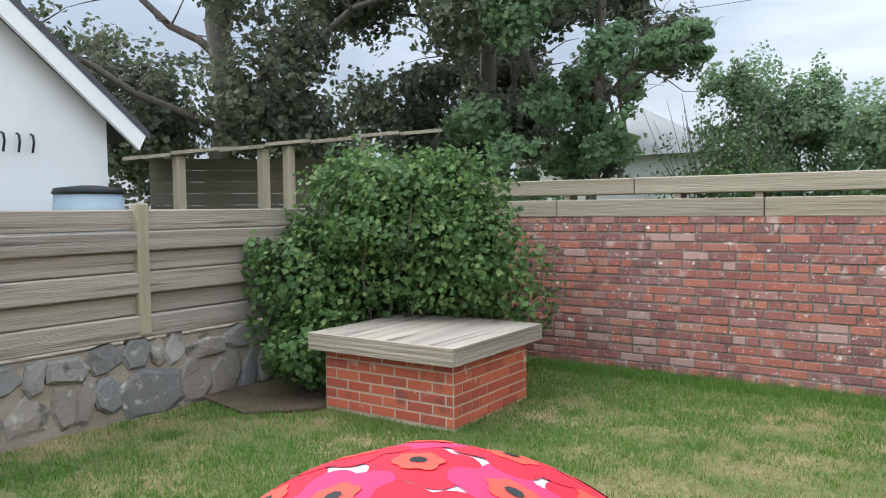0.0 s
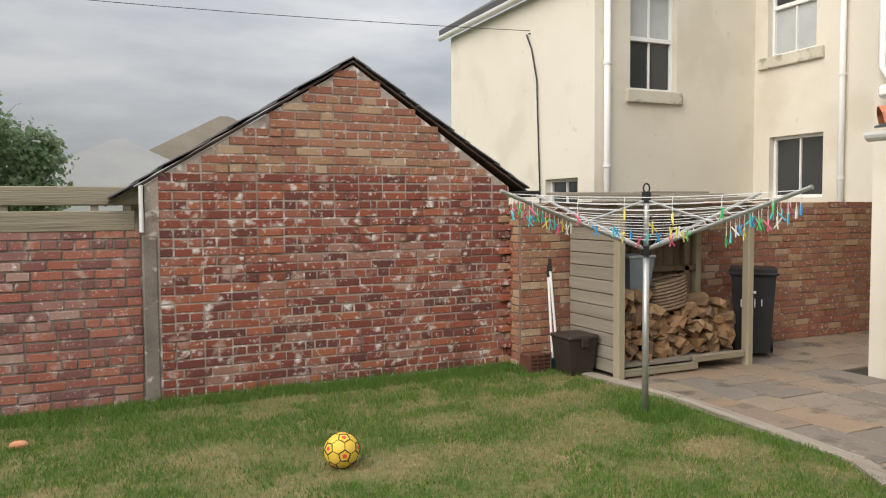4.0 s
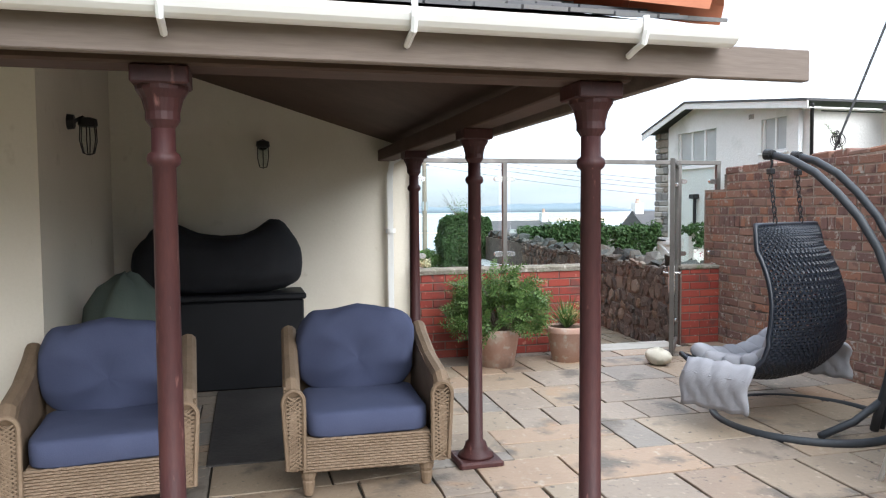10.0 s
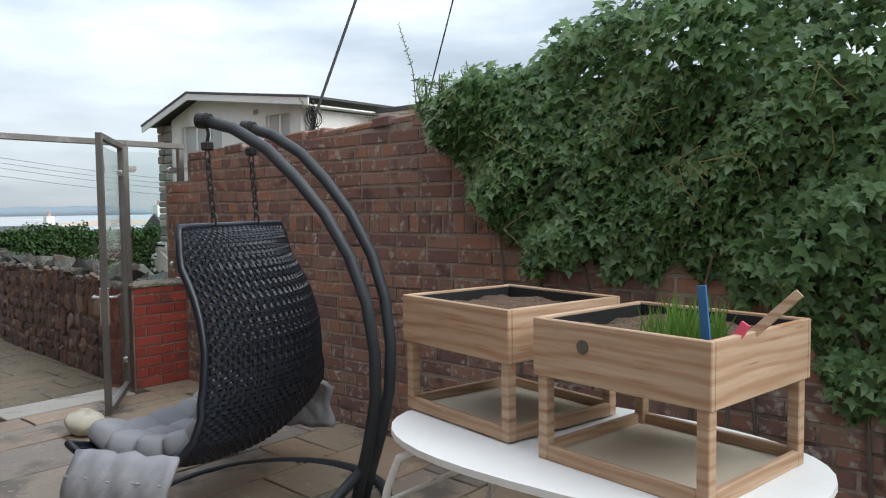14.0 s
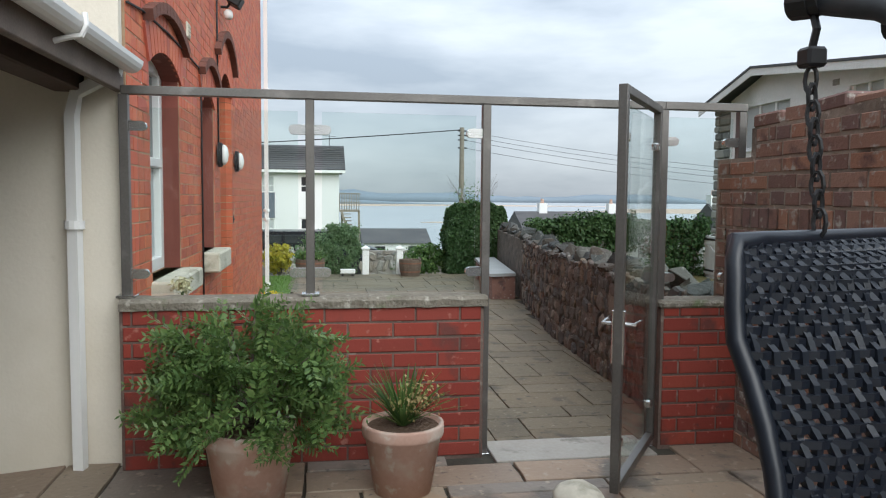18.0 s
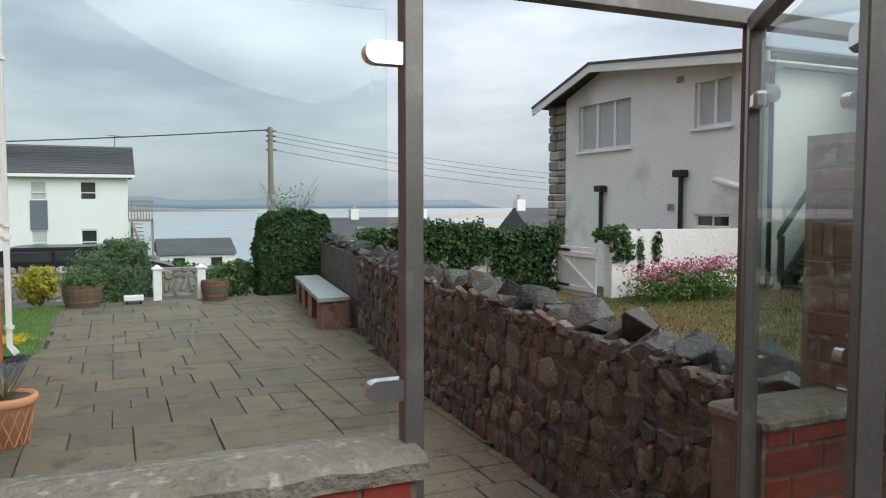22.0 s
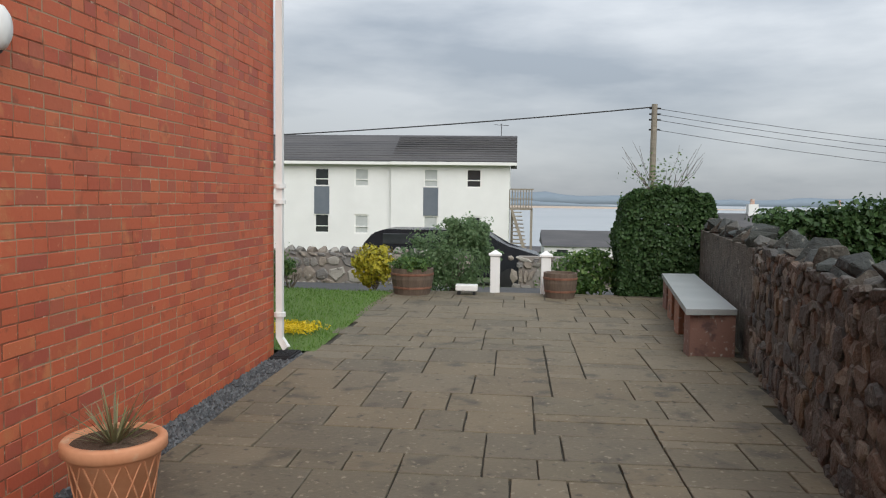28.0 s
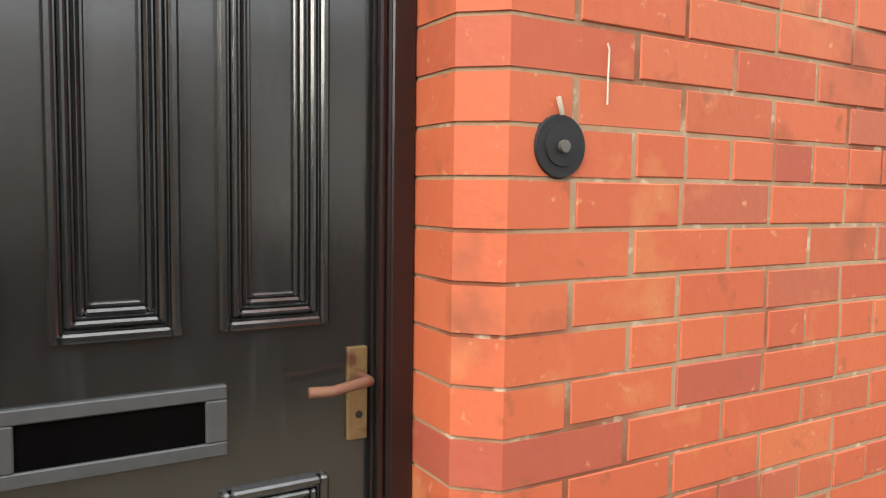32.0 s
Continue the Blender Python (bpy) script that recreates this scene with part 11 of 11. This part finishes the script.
def brick_wall(parent, axis, c, out, u0, u1, z0, z1, material, course=0.075, length=0.225, joint=0.009, proud=0.006, holes=(), near=None, seed=1, bond="stretcher", rough=1.0, top_fn=None, starts=None, skip=0.0):
    """Bricks on a wall face; those inside near=(ua, ub, za, zb) are parts of their own, the rest one joined mesh."""
    rng = random.Random(seed)
    o = base_of(parent)
    cache, V, F, made = {}, [], [], 0
    ax = Vector((0, 1, 0)) if axis == "x" else Vector((1, 0, 0))
    nrm = (Vector((1, 0, 0)) if axis == "x" else Vector((0, 1, 0))) * out
    rot = Matrix((ax, nrm, Vector((0, 0, 1)))).transposed().to_4x4()
    flip = rot.determinant() < 0
    head = (length - joint) / 2 + joint / 2
    r, z = 0, z0
    while z + course * 0.6 < z1:
        u = u0 if starts is None else u0 + starts(r)
        k = 0
        if bond == "flemish":
            seq = [length, head] if r % 2 == 0 else [head * 0.5, head, length]
        elif bond == "english":
            seq = [length] if r % 4 else [head]
        else:
            seq = [length]
        if bond != "flemish" and r % 2:
            u -= length / 2 if starts is None else 0
        while u < u1 - 0.02:
            if bond == "flemish" and r % 2:
                L = head * 0.5 if k == 0 else (head if k % 2 else length)
            else:
                L = seq[k % len(seq)]
            if rough > 1 and rng.random() < 0.05:
                L *= rng.choice((0.5, 0.75))
            k += 1
            a, b = max(u, u0 if starts is None else u), min(u + L, u1)
            u += L
            if b - a < 0.03:
                continue
            spans = [(a, b)]
            for h in holes:
                if h[2] - 0.02 < z + course / 2 < h[3] + 0.02:
                    nx = []
                    for s, e in spans:
                        if e <= h[0] or s >= h[1]:
                            nx.append((s, e))
                        else:
                            if s < h[0]:
                                nx.append((s, h[0]))
                            if e > h[1]:
                                nx.append((h[1], e))
                    spans = nx
            for s, e in spans:
                if e - s < 0.03 or (skip and rng.random() < skip):
                    continue
                if top_fn and z + course * 0.8 > top_fn((s + e) / 2):
                    continue
                w = round((e - s - joint) * 200) / 200
                cu, cz = (s + e) / 2, z + course / 2 + rng.uniform(-0.0012, 0.0012) * rough
                d = proud + rng.uniform(-0.0015, 0.0015) * rough
                p = ax * cu + nrm * (c * out - 0.004) + Vector((0, 0, cz))
                isnear = near and near[0] < cu < near[1] and near[2] < cz < near[3] and made < 300
                if isnear:
                    if w not in cache:
                        v, f = brick_shape(w, course - joint, 0.004 + proud)
                        me = bpy.data.meshes.new("brick")
                        me.from_pydata(v, [], f if not flip else [q[::-1] for q in f])
                        me.materials.append(material)
                        cache[w] = me
                    ob = new("brick", cache[w])
                    ob.parent = parent
                    ob.matrix_basis = Matrix.Translation(p + nrm * (d - proud) - o) @ rot @ Matrix.Rotation(rng.uniform(-0.004, 0.004) * rough, 4, "Y")
                    made += 1
                else:
                    v, f = brick_shape(w * rng.uniform(0.985, 1.0), (course - joint) * rng.uniform(0.96, 1.03) if rough > 1 else course - joint, 0.004 + d)
                    n = len(V)
                    for q in v:
                        V.append(tuple(p + ax * q[0] + nrm * q[1] + Vector((0, 0, q[2]))))
                    F += [tuple(n + i for i in (q if not flip else q[::-1])) for q in f]
        z += course
        r += 1
    if V:
        ob = raw("brickwork", V, F, material, parent)
        tagged(ob, kind="stuff")


brick_wall(wall_garden, "y", 6.86, -1, -5.1, 0.90, 0.0, 1.46, M_BRICK_GARDEN, 0.082, 0.235, 0.017, 0.008, near=(-2.2, 0.9, 0.0, 1.46), seed=2, bond="english", rough=2.5)
out_top = lambda x: 1.84 + (1.12 * (x - OUT_W) / (OUT_APEX - OUT_W) if x < OUT_APEX else 1.12 * (OUT_E - x) / (OUT_E - OUT_APEX))
brick_wall(wall_outhouse, "y", 6.76, -1, 1.03, 4.39, 0.03, 3.0, M_BRICK_OUT, 0.080, 0.235, 0.016, 0.008, near=(1.03, 4.39, 0.2, 1.25), seed=3, bond="english", rough=2.5, top_fn=lambda x: min(out_top(x), 1.95))
brick_wall(wall_outhouse, "y", 6.76, -1, 1.03, 4.39, 1.95, 3.0, M_BRICK_BUFF, 0.080, 0.235, 0.016, 0.008, seed=4, bond="english", rough=2.5, top_fn=out_top)
brick_wall(wall_outhouse, "x", 4.40, 1, 6.77, 8.6, 0.03, 1.82, M_BRICK_BUFF, 0.080, 0.235, 0.012, 0.006, seed=24, bond="english", rough=2.5)
brick_wall(wall_yard, "y", 6.56, -1, 4.42, 9.7, 0.0, 1.66, M_BRICK_BUFF, 0.080, 0.235, 0.011, 0.007, near=(4.42, 6.3, 0.0, 1.66), seed=5, rough=2.5)
brick_wall(wall_yard, "x", 4.41, -1, 6.57, 6.75, 0.0, 1.66, M_BRICK_BUFF, 0.080, 0.235, 0.013, 0.012, seed=25, rough=2.5)
for k in range(20):
    bm = bmesh.new()
    box(bm, (4.27 + 0.09 * (k % 2), 6.735 - 0.02 * (k % 3), 0.04 + 0.08 * k), (4.435, 6.80, 0.105 + 0.08 * k), 0.008)
    part("toothing_brick", bm, M_BRICK_OUT if k % 3 else M_BRICK_BUFF, wall_outhouse)
east_top = lambda x: 1.70 if x > 9.36 else 1.84 + 0.055 * min(2.4, (9.36 - x)) + 0.02 * math.sin(5 * x)
brick_wall(wall_east, "y", -5.31, 1, 2.0, 9.68, 0.0, 1.28, M_BRICK_EAST, 0.080, 0.235, 0.015, 0.007, near=(6.2, 9.68, 0.1, 1.28), seed=6, bond="english", rough=2.5)
brick_wall(wall_east, "y", -5.31, 1, 2.0, 9.68, 1.28, 1.40, M_BRICK_EAST, 0.118, 0.082, 0.014, 0.007, seed=61, rough=2.5)
brick_wall(wall_east, "y", -5.31, 1, 2.0, 9.68, 1.40, 2.0, M_BRICK_EAST, 0.082, 0.240, 0.017, 0.007, seed=62, bond="english", rough=2.5, top_fn=east_top)
rng_e = random.Random(77)
x = 5.9
while x < 9.3:
    w = rng_e.uniform(0.16, 0.26)
    bm = bmesh.new()
    box(bm, (-w / 2 + 0.006, -0.125, 0.0), (w / 2 - 0.006, 0.12, rng_e.uniform(0.045, 0.075)), 0.012)
    bmesh.ops.transform(bm, matrix=Matrix.Translation((x + w / 2, -5.435 + rng_e.uniform(-0.015, 0.02), 1.796 + 0.05 * min(2.4, 9.36 - x))) @ Matrix.Rotation(rng_e.uniform(-0.05, 0.05), 4, "Z") @ Matrix.Rotation(0.05 + rng_e.uniform(-0.04, 0.04), 4, "Y"), verts=bm.verts)
    part("cap_brick", bm, M_BRICK_EAST, wall_east)
    x += w
brick_wall(wall_dwarf, "x", 9.43, -1, -3.87, -2.10, 0.0, 0.79, M_BRICK_DWARF, 0.079, 0.230, 0.012, 0.006, near=(-3.9, -2.0, -0.1, 0.8), seed=7)
brick_wall(wall_pier, "x", 9.43, -1, -5.31, -4.87, 0.0, 0.76, M_BRICK_DWARF, 0.079, 0.230, 0.012, 0.006, near=(-5.4, -4.8, -0.1, 0.8), seed=8)
brick_wall(wall_dwarf, "y", -3.88, -1, 9.44, 9.60, 0.0, 0.79, M_BRICK_DWARF, 0.079, 0.230, 0.009, 0.004, seed=17)
brick_wall(plinth_body, "y", 4.24, -1, -4.02, -2.83, 0.03, 0.5, M_BRICK_PLINTH, 0.078, 0.225, 0.014, 0.006, near=(-5, -2, 0, 1), seed=9)
brick_wall(plinth_body, "x", -2.83, 1, 4.24, 5.30, 0.03, 0.5, M_BRICK_PLINTH, 0.078, 0.225, 0.012, 0.006, near=(4, 6, 0, 1), seed=10)
# house bricks: corner bricks with a chamfer beside the front door
bm = bmesh.new()
prism(bm, [(13.888, -1.846, -0.6), (13.888, -2.036, -0.6), (13.945, -2.0895, -0.6), (13.955, -2.0895, -0.6), (13.955, -1.846, -0.6)], (0, 0, 3.14))
part("corner_mortar", bm, M_MORTAR_RED, wall_red)
r, z = 0, -0.45
while z < 2.5:
    L = 0.115 if r % 2 else 0.235
    bm = bmesh.new()
    x0 = 13.885
    prism(bm, [(x0, -1.85, z + 0.002), (x0, -2.038, z + 0.002), (x0 + 0.056, -2.0918, z + 0.002), (x0 + 0.058 + L - 0.006, -2.0918, z + 0.002), (x0 + 0.058 + L - 0.006, -2.088, z + 0.002), (x0 + 0.066, -2.088, z + 0.002), (x0 + 0.066, -1.85, z + 0.002)], (0, 0, 0.068))
    part("corner_brick", bm, M_BRICK_RED, wall_red)
    z += 0.075
    r += 1
brick_wall(wall_red, "y", -2.09, -1, 13.945, 17.84, -0.45, 2.55, M_BRICK_RED, 0.075, 0.225, 0.0075, 0.0022, near=(13.945, 15.9, 0.25, 1.5), seed=12, bond="english", starts=lambda r: (0.235 if r % 2 == 0 else 0.115))
brick_wall(wall_red, "y", -2.09, -1, 9.64, 13.03, -0.45, 2.55, M_BRICK_RED, 0.075, 0.225, 0.0075, 0.0022, holes=[(RW1[0], RW1[1], RW1[2], RW1[3]), (RW2[0], RW2[1], RW2[2], RW2[3])], seed=13, bond="english")
brick_wall(wall_red, "y", -2.09, -1, 9.64, 17.84, 2.55, 6.3, M_BRICK_RED, 0.075, 0.225, 0.0075, 0.0022, seed=14, bond="english")

# stones of the path wall and its cope
rubble(wall_stone, "stone", M_STONE, [((xa, ya), (xb, yb), 1) for (xa, ya), (xb, yb) in list(zip(SW, SW[1:]))[:4]], -0.46, 0.66, 0.20, 41, 0.24, 300, 1.0, 0.5)
rng_c = random.Random(9)
cope_me = [stone_mesh(70 + k, "cope_stone", M_STONE_TOP, 9 + k % 3) for k in range(14)]
x = 9.85
while x < 22.2:
    w = rng_c.choice((0.07, 0.10, 0.13, 0.17, 0.22))
    for (xa, ya), (xb, yb) in zip(SW, SW[1:]):
        if xa <= x < xb:
            y = ya + (yb - ya) * (x - xa) / (xb - xa)
    h = rng_c.uniform(0.13, 0.27)
    ob = new("cope_stone", rng_c.choice(cope_me))
    ob.parent = wall_stone
    ob.matrix_basis = Matrix.Translation((x + w / 2, y - 0.16 + rng_c.uniform(-0.05, 0.05), 0.585 + h * 0.34)) @ Matrix.Rotation(rng_c.uniform(-0.45, 0.45), 4, "Z") @ Matrix.Rotation(rng_c.uniform(-0.75, 0.25), 4, "Y") @ Matrix.Diagonal((w * 1.35, rng_c.uniform(0.26, 0.42), h * 1.2, 1))
    x += w
rng_c = random.Random(19)
cope_me2 = [stone_mesh(80 + k, "cope_stone", M_STONE_GARDEN) for k in range(4)]
y = -3.1
while y < 8:
    w = rng_c.uniform(0.16, 0.34)
    ob = new("cope_stone", rng_c.choice(cope_me2))
    ob.parent = wall_road
    ob.matrix_basis = Matrix.Translation((30.2, y + w / 2, -0.38)) @ Matrix.Rotation(rng_c.uniform(-0.3, 0.3), 4, "X") @ Matrix.Diagonal((0.45, w, rng_c.uniform(0.2, 0.32), 1))
    y += w
rubble(wall_road, "stone", M_STONE_GARDEN, [((30.0, 7.5), (30.0, -3.2), -1), ((30.0, -4.4), (30.0, -7.5), -1)], -1.3, -0.42, 0.36, 43, 0.3, 150)


# flags
def flag_mesh(w, h, var, material):
    """A riven flag w along x and h along y, with a wavering edge."""
    bm = bmesh.new()
    rv = random.Random(int(w * 100) * 31 + int(h * 100) * 7 + var)
    n, edge = 3, []
    for (ax_, ay_), (bx_, by_) in (((-1, -1), (1, -1)), ((1, -1), (1, 1)), ((1, 1), (-1, 1)), ((-1, 1), (-1, -1))):
        for k in range(n):
            f = k / n
            edge.append((w / 2 * (ax_ + (bx_ - ax_) * f) + rv.uniform(-0.004, 0.004), h / 2 * (ay_ + (by_ - ay_) * f) + rv.uniform(-0.004, 0.004)))
    lo = [bm.verts.new((p, q, -0.03)) for p, q in edge]
    mi = [bm.verts.new((p, q, -0.004)) for p, q in edge]
    hi = [bm.verts.new((p - math.copysign(0.003, p), q - math.copysign(0.003, q), 0.0)) for p, q in edge]
    m = len(edge)
    for k in range(m):
        bm.faces.new((lo[k], lo[(k + 1) % m], mi[(k + 1) % m], mi[k]))
        bm.faces.new((mi[k], mi[(k + 1) % m], hi[(k + 1) % m], hi[k]))
    bm.faces.new(hi)
    return mesh_from("flagstone", bm, material)


def flags(parent, material, x0, x1, y0, y1, z, inside, seed, gap=0.015, slope=0.0, unit=0.14, cross=2.0):
    """Random flags laid in courses across the walk; some of them split in two."""
    rng = random.Random(seed)
    o = base_of(parent)
    cache = {}

    def lay(xa, xb, ya, yb):
        cx, cy = (xa + xb) / 2, (ya + yb) / 2
        if not (inside(cx, cy) or inside(xa + 0.05, cy) or inside(xb - 0.05, cy)):
            return
        if not (inside(cx, yb - 0.03) and inside(cx, ya + 0.03)) and yb - ya > unit * 1.5:
            ym = (ya + yb) / 2
            lay(xa, xb, ya, ym)
            lay(xa, xb, ym, yb)
            return
        if not (inside(xa + 0.02, cy) and inside(xb - 0.02, cy)) and xb - xa > unit * 1.5:
            xm = (xa + xb) / 2
            lay(xa, xm, ya, yb)
            lay(xm, xb, ya, yb)
            return
        if not inside(cx, cy):
            return
        key = (round(xb - xa, 3), round(yb - ya, 3), rng.randrange(3))
        if key not in cache:
            cache[key] = flag_mesh(key[0] - gap * cross, key[1] - gap, key[2], material)
        ob = new("flagstone", cache[key])
        ob.parent = parent
        gx = (ground_rise(cx + 0.1, cy) - ground_rise(cx - 0.1, cy)) / 0.2 * slope
        gy = (ground_rise(cx, cy + 0.1) - ground_rise(cx, cy - 0.1)) / 0.2 * slope
        c = Vector((cx, cy, z + slope * ground_rise(cx, cy) + rng.uniform(-0.0015, 0.0025)))
        ob.matrix_basis = Matrix.Translation(c - o) @ Matrix.Rotation(math.atan(-gx) + rng.uniform(-0.003, 0.003), 4, "Y") @ Matrix.Rotation(math.atan(gy) + rng.uniform(-0.003, 0.003), 4, "X")

    x = x0
    while x < x1 - 0.05:
        d = unit * rng.choice((2, 3, 3, 4, 4))
        d = min(d, x1 - x)
        y = y0 - unit * rng.choice((0, 1, 2, 3))
        while y < y1:
            w = unit * rng.choice((2, 3, 4, 4, 5, 6))
            ya, yb = max(y, y0), min(y + w, y1)
            if yb - ya > 0.05:
                k = rng.random()
                if k < 0.22 and d > unit * 2.5:
                    s_ = unit * rng.choice((1, 2))
                    lay(x, x + s_, ya, yb)
                    lay(x + s_, x + d, ya, yb)
                elif k < 0.34 and w > unit * 3.5:
                    s_ = unit * 2
                    lay(x, x + d, ya, ya + s_)
                    lay(x, x + d, ya + s_, yb) if yb - ya - s_ > 0.05 else None
                else:
                    lay(x, x + d, ya, yb)
            y += w
        x += d


def in_rear(x, y):
    if x > 7.2 and y > 0.55 and y < 4.9:
        return False
    if x > 9.3 and not (y < -4.95 or y > -3.8):
        return False
    if y > 3.19:
        edge = 5.0
    else:
        edge = 4.97 - (3.19 - y) * 0.59
    return x > edge - 0.1 and y < 6.55


flags(patio_rear, M_PAVE_REAR, 1.5, 9.60, -5.31, 6.6, 0.0, in_rear, 4, 0.013, 1.0, 0.13, 1.0)
flags(patio_front, M_PAVE_FRONT, 10.2, 22.75, -7.0, -2.36, -0.42, lambda x, y: -5.62 - 0.10 * (x - 10) < y < -2.36, 6, 0.011, 0.0, 0.15, 1.0)

# gravel
rngn = np.random.default_rng(6)
V, F = [], []
for k in range(5200):
    x, y = rngn.uniform(10.3, 17.9), rngn.uniform(-2.37, -2.11)
    s = rngn.uniform(0.008, 0.02)
    a = rngn.uniform(0, 6.28)
    ca, sa = math.cos(a) * s, math.sin(a) * s
    h = rngn.uniform(0.4, 0.8) * s
    n = len(V)
    zz = -0.442 + rngn.uniform(0, 0.012)
    V += [(x + ca, y + sa, zz), (x - sa * 0.7, y + ca * 0.7, zz), (x - ca, y - sa, zz), (x + sa * 0.7, y - ca * 0.7, zz), (x, y, zz + h * 1.6)]
    F += [(n, n + 1, n + 4), (n + 1, n + 2, n + 4), (n + 2, n + 3, n + 4), (n + 3, n, n + 4)]
tagged(raw("gravel", V, F, M_GRAVEL, gravel_bed), kind="stuff")


# grass blades
BALD = [(4.22, 5.40, 0.24), (3.63, 4.53, 0.28), (4.31, 3.84, 0.26), (3.69, 3.61, 0.22), (-0.16, 4.64, 0.26), (1.25, 5.11, 0.3), (1.74, 4.83, 0.22), (-1.34, 4.05, 0.26), (-0.72, 4.10, 0.26), (4.10, 5.12, 0.22), (3.98, 4.69, 0.26), (3.27, 4.30, 0.24), (2.91, 4.31, 0.2), (-2.47, 4.86, 0.14), (-1.67, 4.88, 0.2), (-1.06, 5.42, 0.2), (-0.64, 4.87, 0.2), (-1.62, 3.81, 0.2), (-0.17, 4.55, 0.22), (0.24, 4.80, 0.16), (1.33, 5.03, 0.34), (2.37, 4.40, 0.40), (-0.70, 4.23, 0.20), (-0.94, 4.46, 0.26), (3.77, 4.35, 0.30), (3.72, 5.25, 0.34), (4.21, 3.78, 0.18), (0.6, 4.2, 0.2), (2.9, 5.2, 0.26)]


def bald(x, y):
    return min(1.0, min((((x - a) / (1.45 * r)) ** 2 + ((y - b) / (0.95 * r)) ** 2) ** 2 for a, b, r in BALD))


def blades(name, n, region, z, h0, h1, w, material, seed, label, dens=None):
    rng = np.random.default_rng(seed)
    x0, x1, y0, y1, fn = region
    x, y = rng.uniform(x0, x1, n), rng.uniform(y0, y1, n)
    ok = np.array([fn(a, b) for a, b in zip(x, y)])
    if dens is not None:
        ok &= np.array([dens(a, b) for a, b in zip(x, y)]) > rng.random(n)
    x, y = x[ok], y[ok]
    n = len(x)
    hh = rng.uniform(h0, h1, n)
    a = rng.uniform(0, 2 * math.pi, n)
    lean = rng.uniform(0.1, 0.8, n) * hh
    b = rng.uniform(0, 2 * math.pi, n)
    zz = np.array([z + (lawn_slope(p, q) + RISE if x0 > 9 else 0.0) + 0.016 * noise2(p, q, 1.3) + 0.010 * noise2(p, q, 5) for p, q in zip(x, y)]) - 0.004
    dx, dy = np.cos(a) * w, np.sin(a) * w
    v = np.stack([np.stack([x - dx, y - dy, zz], 1), np.stack([x + dx, y + dy, zz], 1), np.stack([x + lean * np.cos(b), y + lean * np.sin(b), zz + hh], 1)], 1).reshape(-1, 3)
    f = np.arange(n)[:, None] * 3 + np.array([[0, 1, 2]])
    return tagged(raw(name, v, f, material), label, "grass", kind="stuff")


patch = lambda x, y: 0.38 + 2.0 * noise2(x, y, 0.85, 3.0) + 1.7 * noise2(x, y, 3.1, 7.0) + 1.0 * noise2(x, y, 8.0, 5.0)
blades("grass", 250000, (-5.0, 5.0, 2.0, 6.75, in_lawn), 0.012, 0.018, 0.055, 0.0034, M_GRASS, 3, "short green lawn grass", lambda x, y: min(1, max(0.16, 0.55 + patch(x, y))) * (0.10 + 0.90 * bald(x, y)))
blades("grass", 110000, (-5.0, 5.0, 2.0, 6.75, in_lawn), 0.012, 0.015, 0.05, 0.0028, M_GRASS_DRY, 4, "dry straw-coloured grass", lambda x, y: min(1, max(0.06, 0.42 - 0.9 * patch(x, y)) + 0.8 * (1 - bald(x, y))))
blades("grass", 16000, (-5.0, 4.6, 6.4, 6.75, lambda x, y: True), 0.012, 0.03, 0.09, 0.004, M_GRASS, 5, "taller grass along the wall foot")
blades("grass", 900, (4.2, 4.75, 4.35, 4.85, lambda x, y: math.hypot(x - 4.45, y - 4.6) < 0.28), 0.012, 0.05, 0.13, 0.004, M_GRASS, 6, "tuft of long grass round the dryer pole")
blades("grass", 30000, (17.95, 22.6, -2.45, 3.5, lambda x, y: True), -0.42, 0.02, 0.05, 0.004, M_GRASS, 7, "short green front lawn grass")
blades("grass", 52000, (10.5, 17.6, -14.4, -6.6, lambda x, y: y < -6.1 - 0.125 * max(0, x - 10)), -0.15, 0.02, 0.06, 0.006, M_GRASS_BROWN, 8, "scorched neighbour grass", lambda x, y: min(1, max(0.1, 0.5 + patch(x * 0.5, y * 0.5))))
blades("grass", 58000, (10.5, 17.6, -14.4, -6.6, lambda x, y: y < -6.1 - 0.125 * max(0, x - 10)), -0.15, 0.02, 0.06, 0.006, M_GRASS_FAR, 9, "green neighbour grass", lambda x, y: min(1, max(0.10, 0.7 - patch(x * 0.5, y * 0.5))))
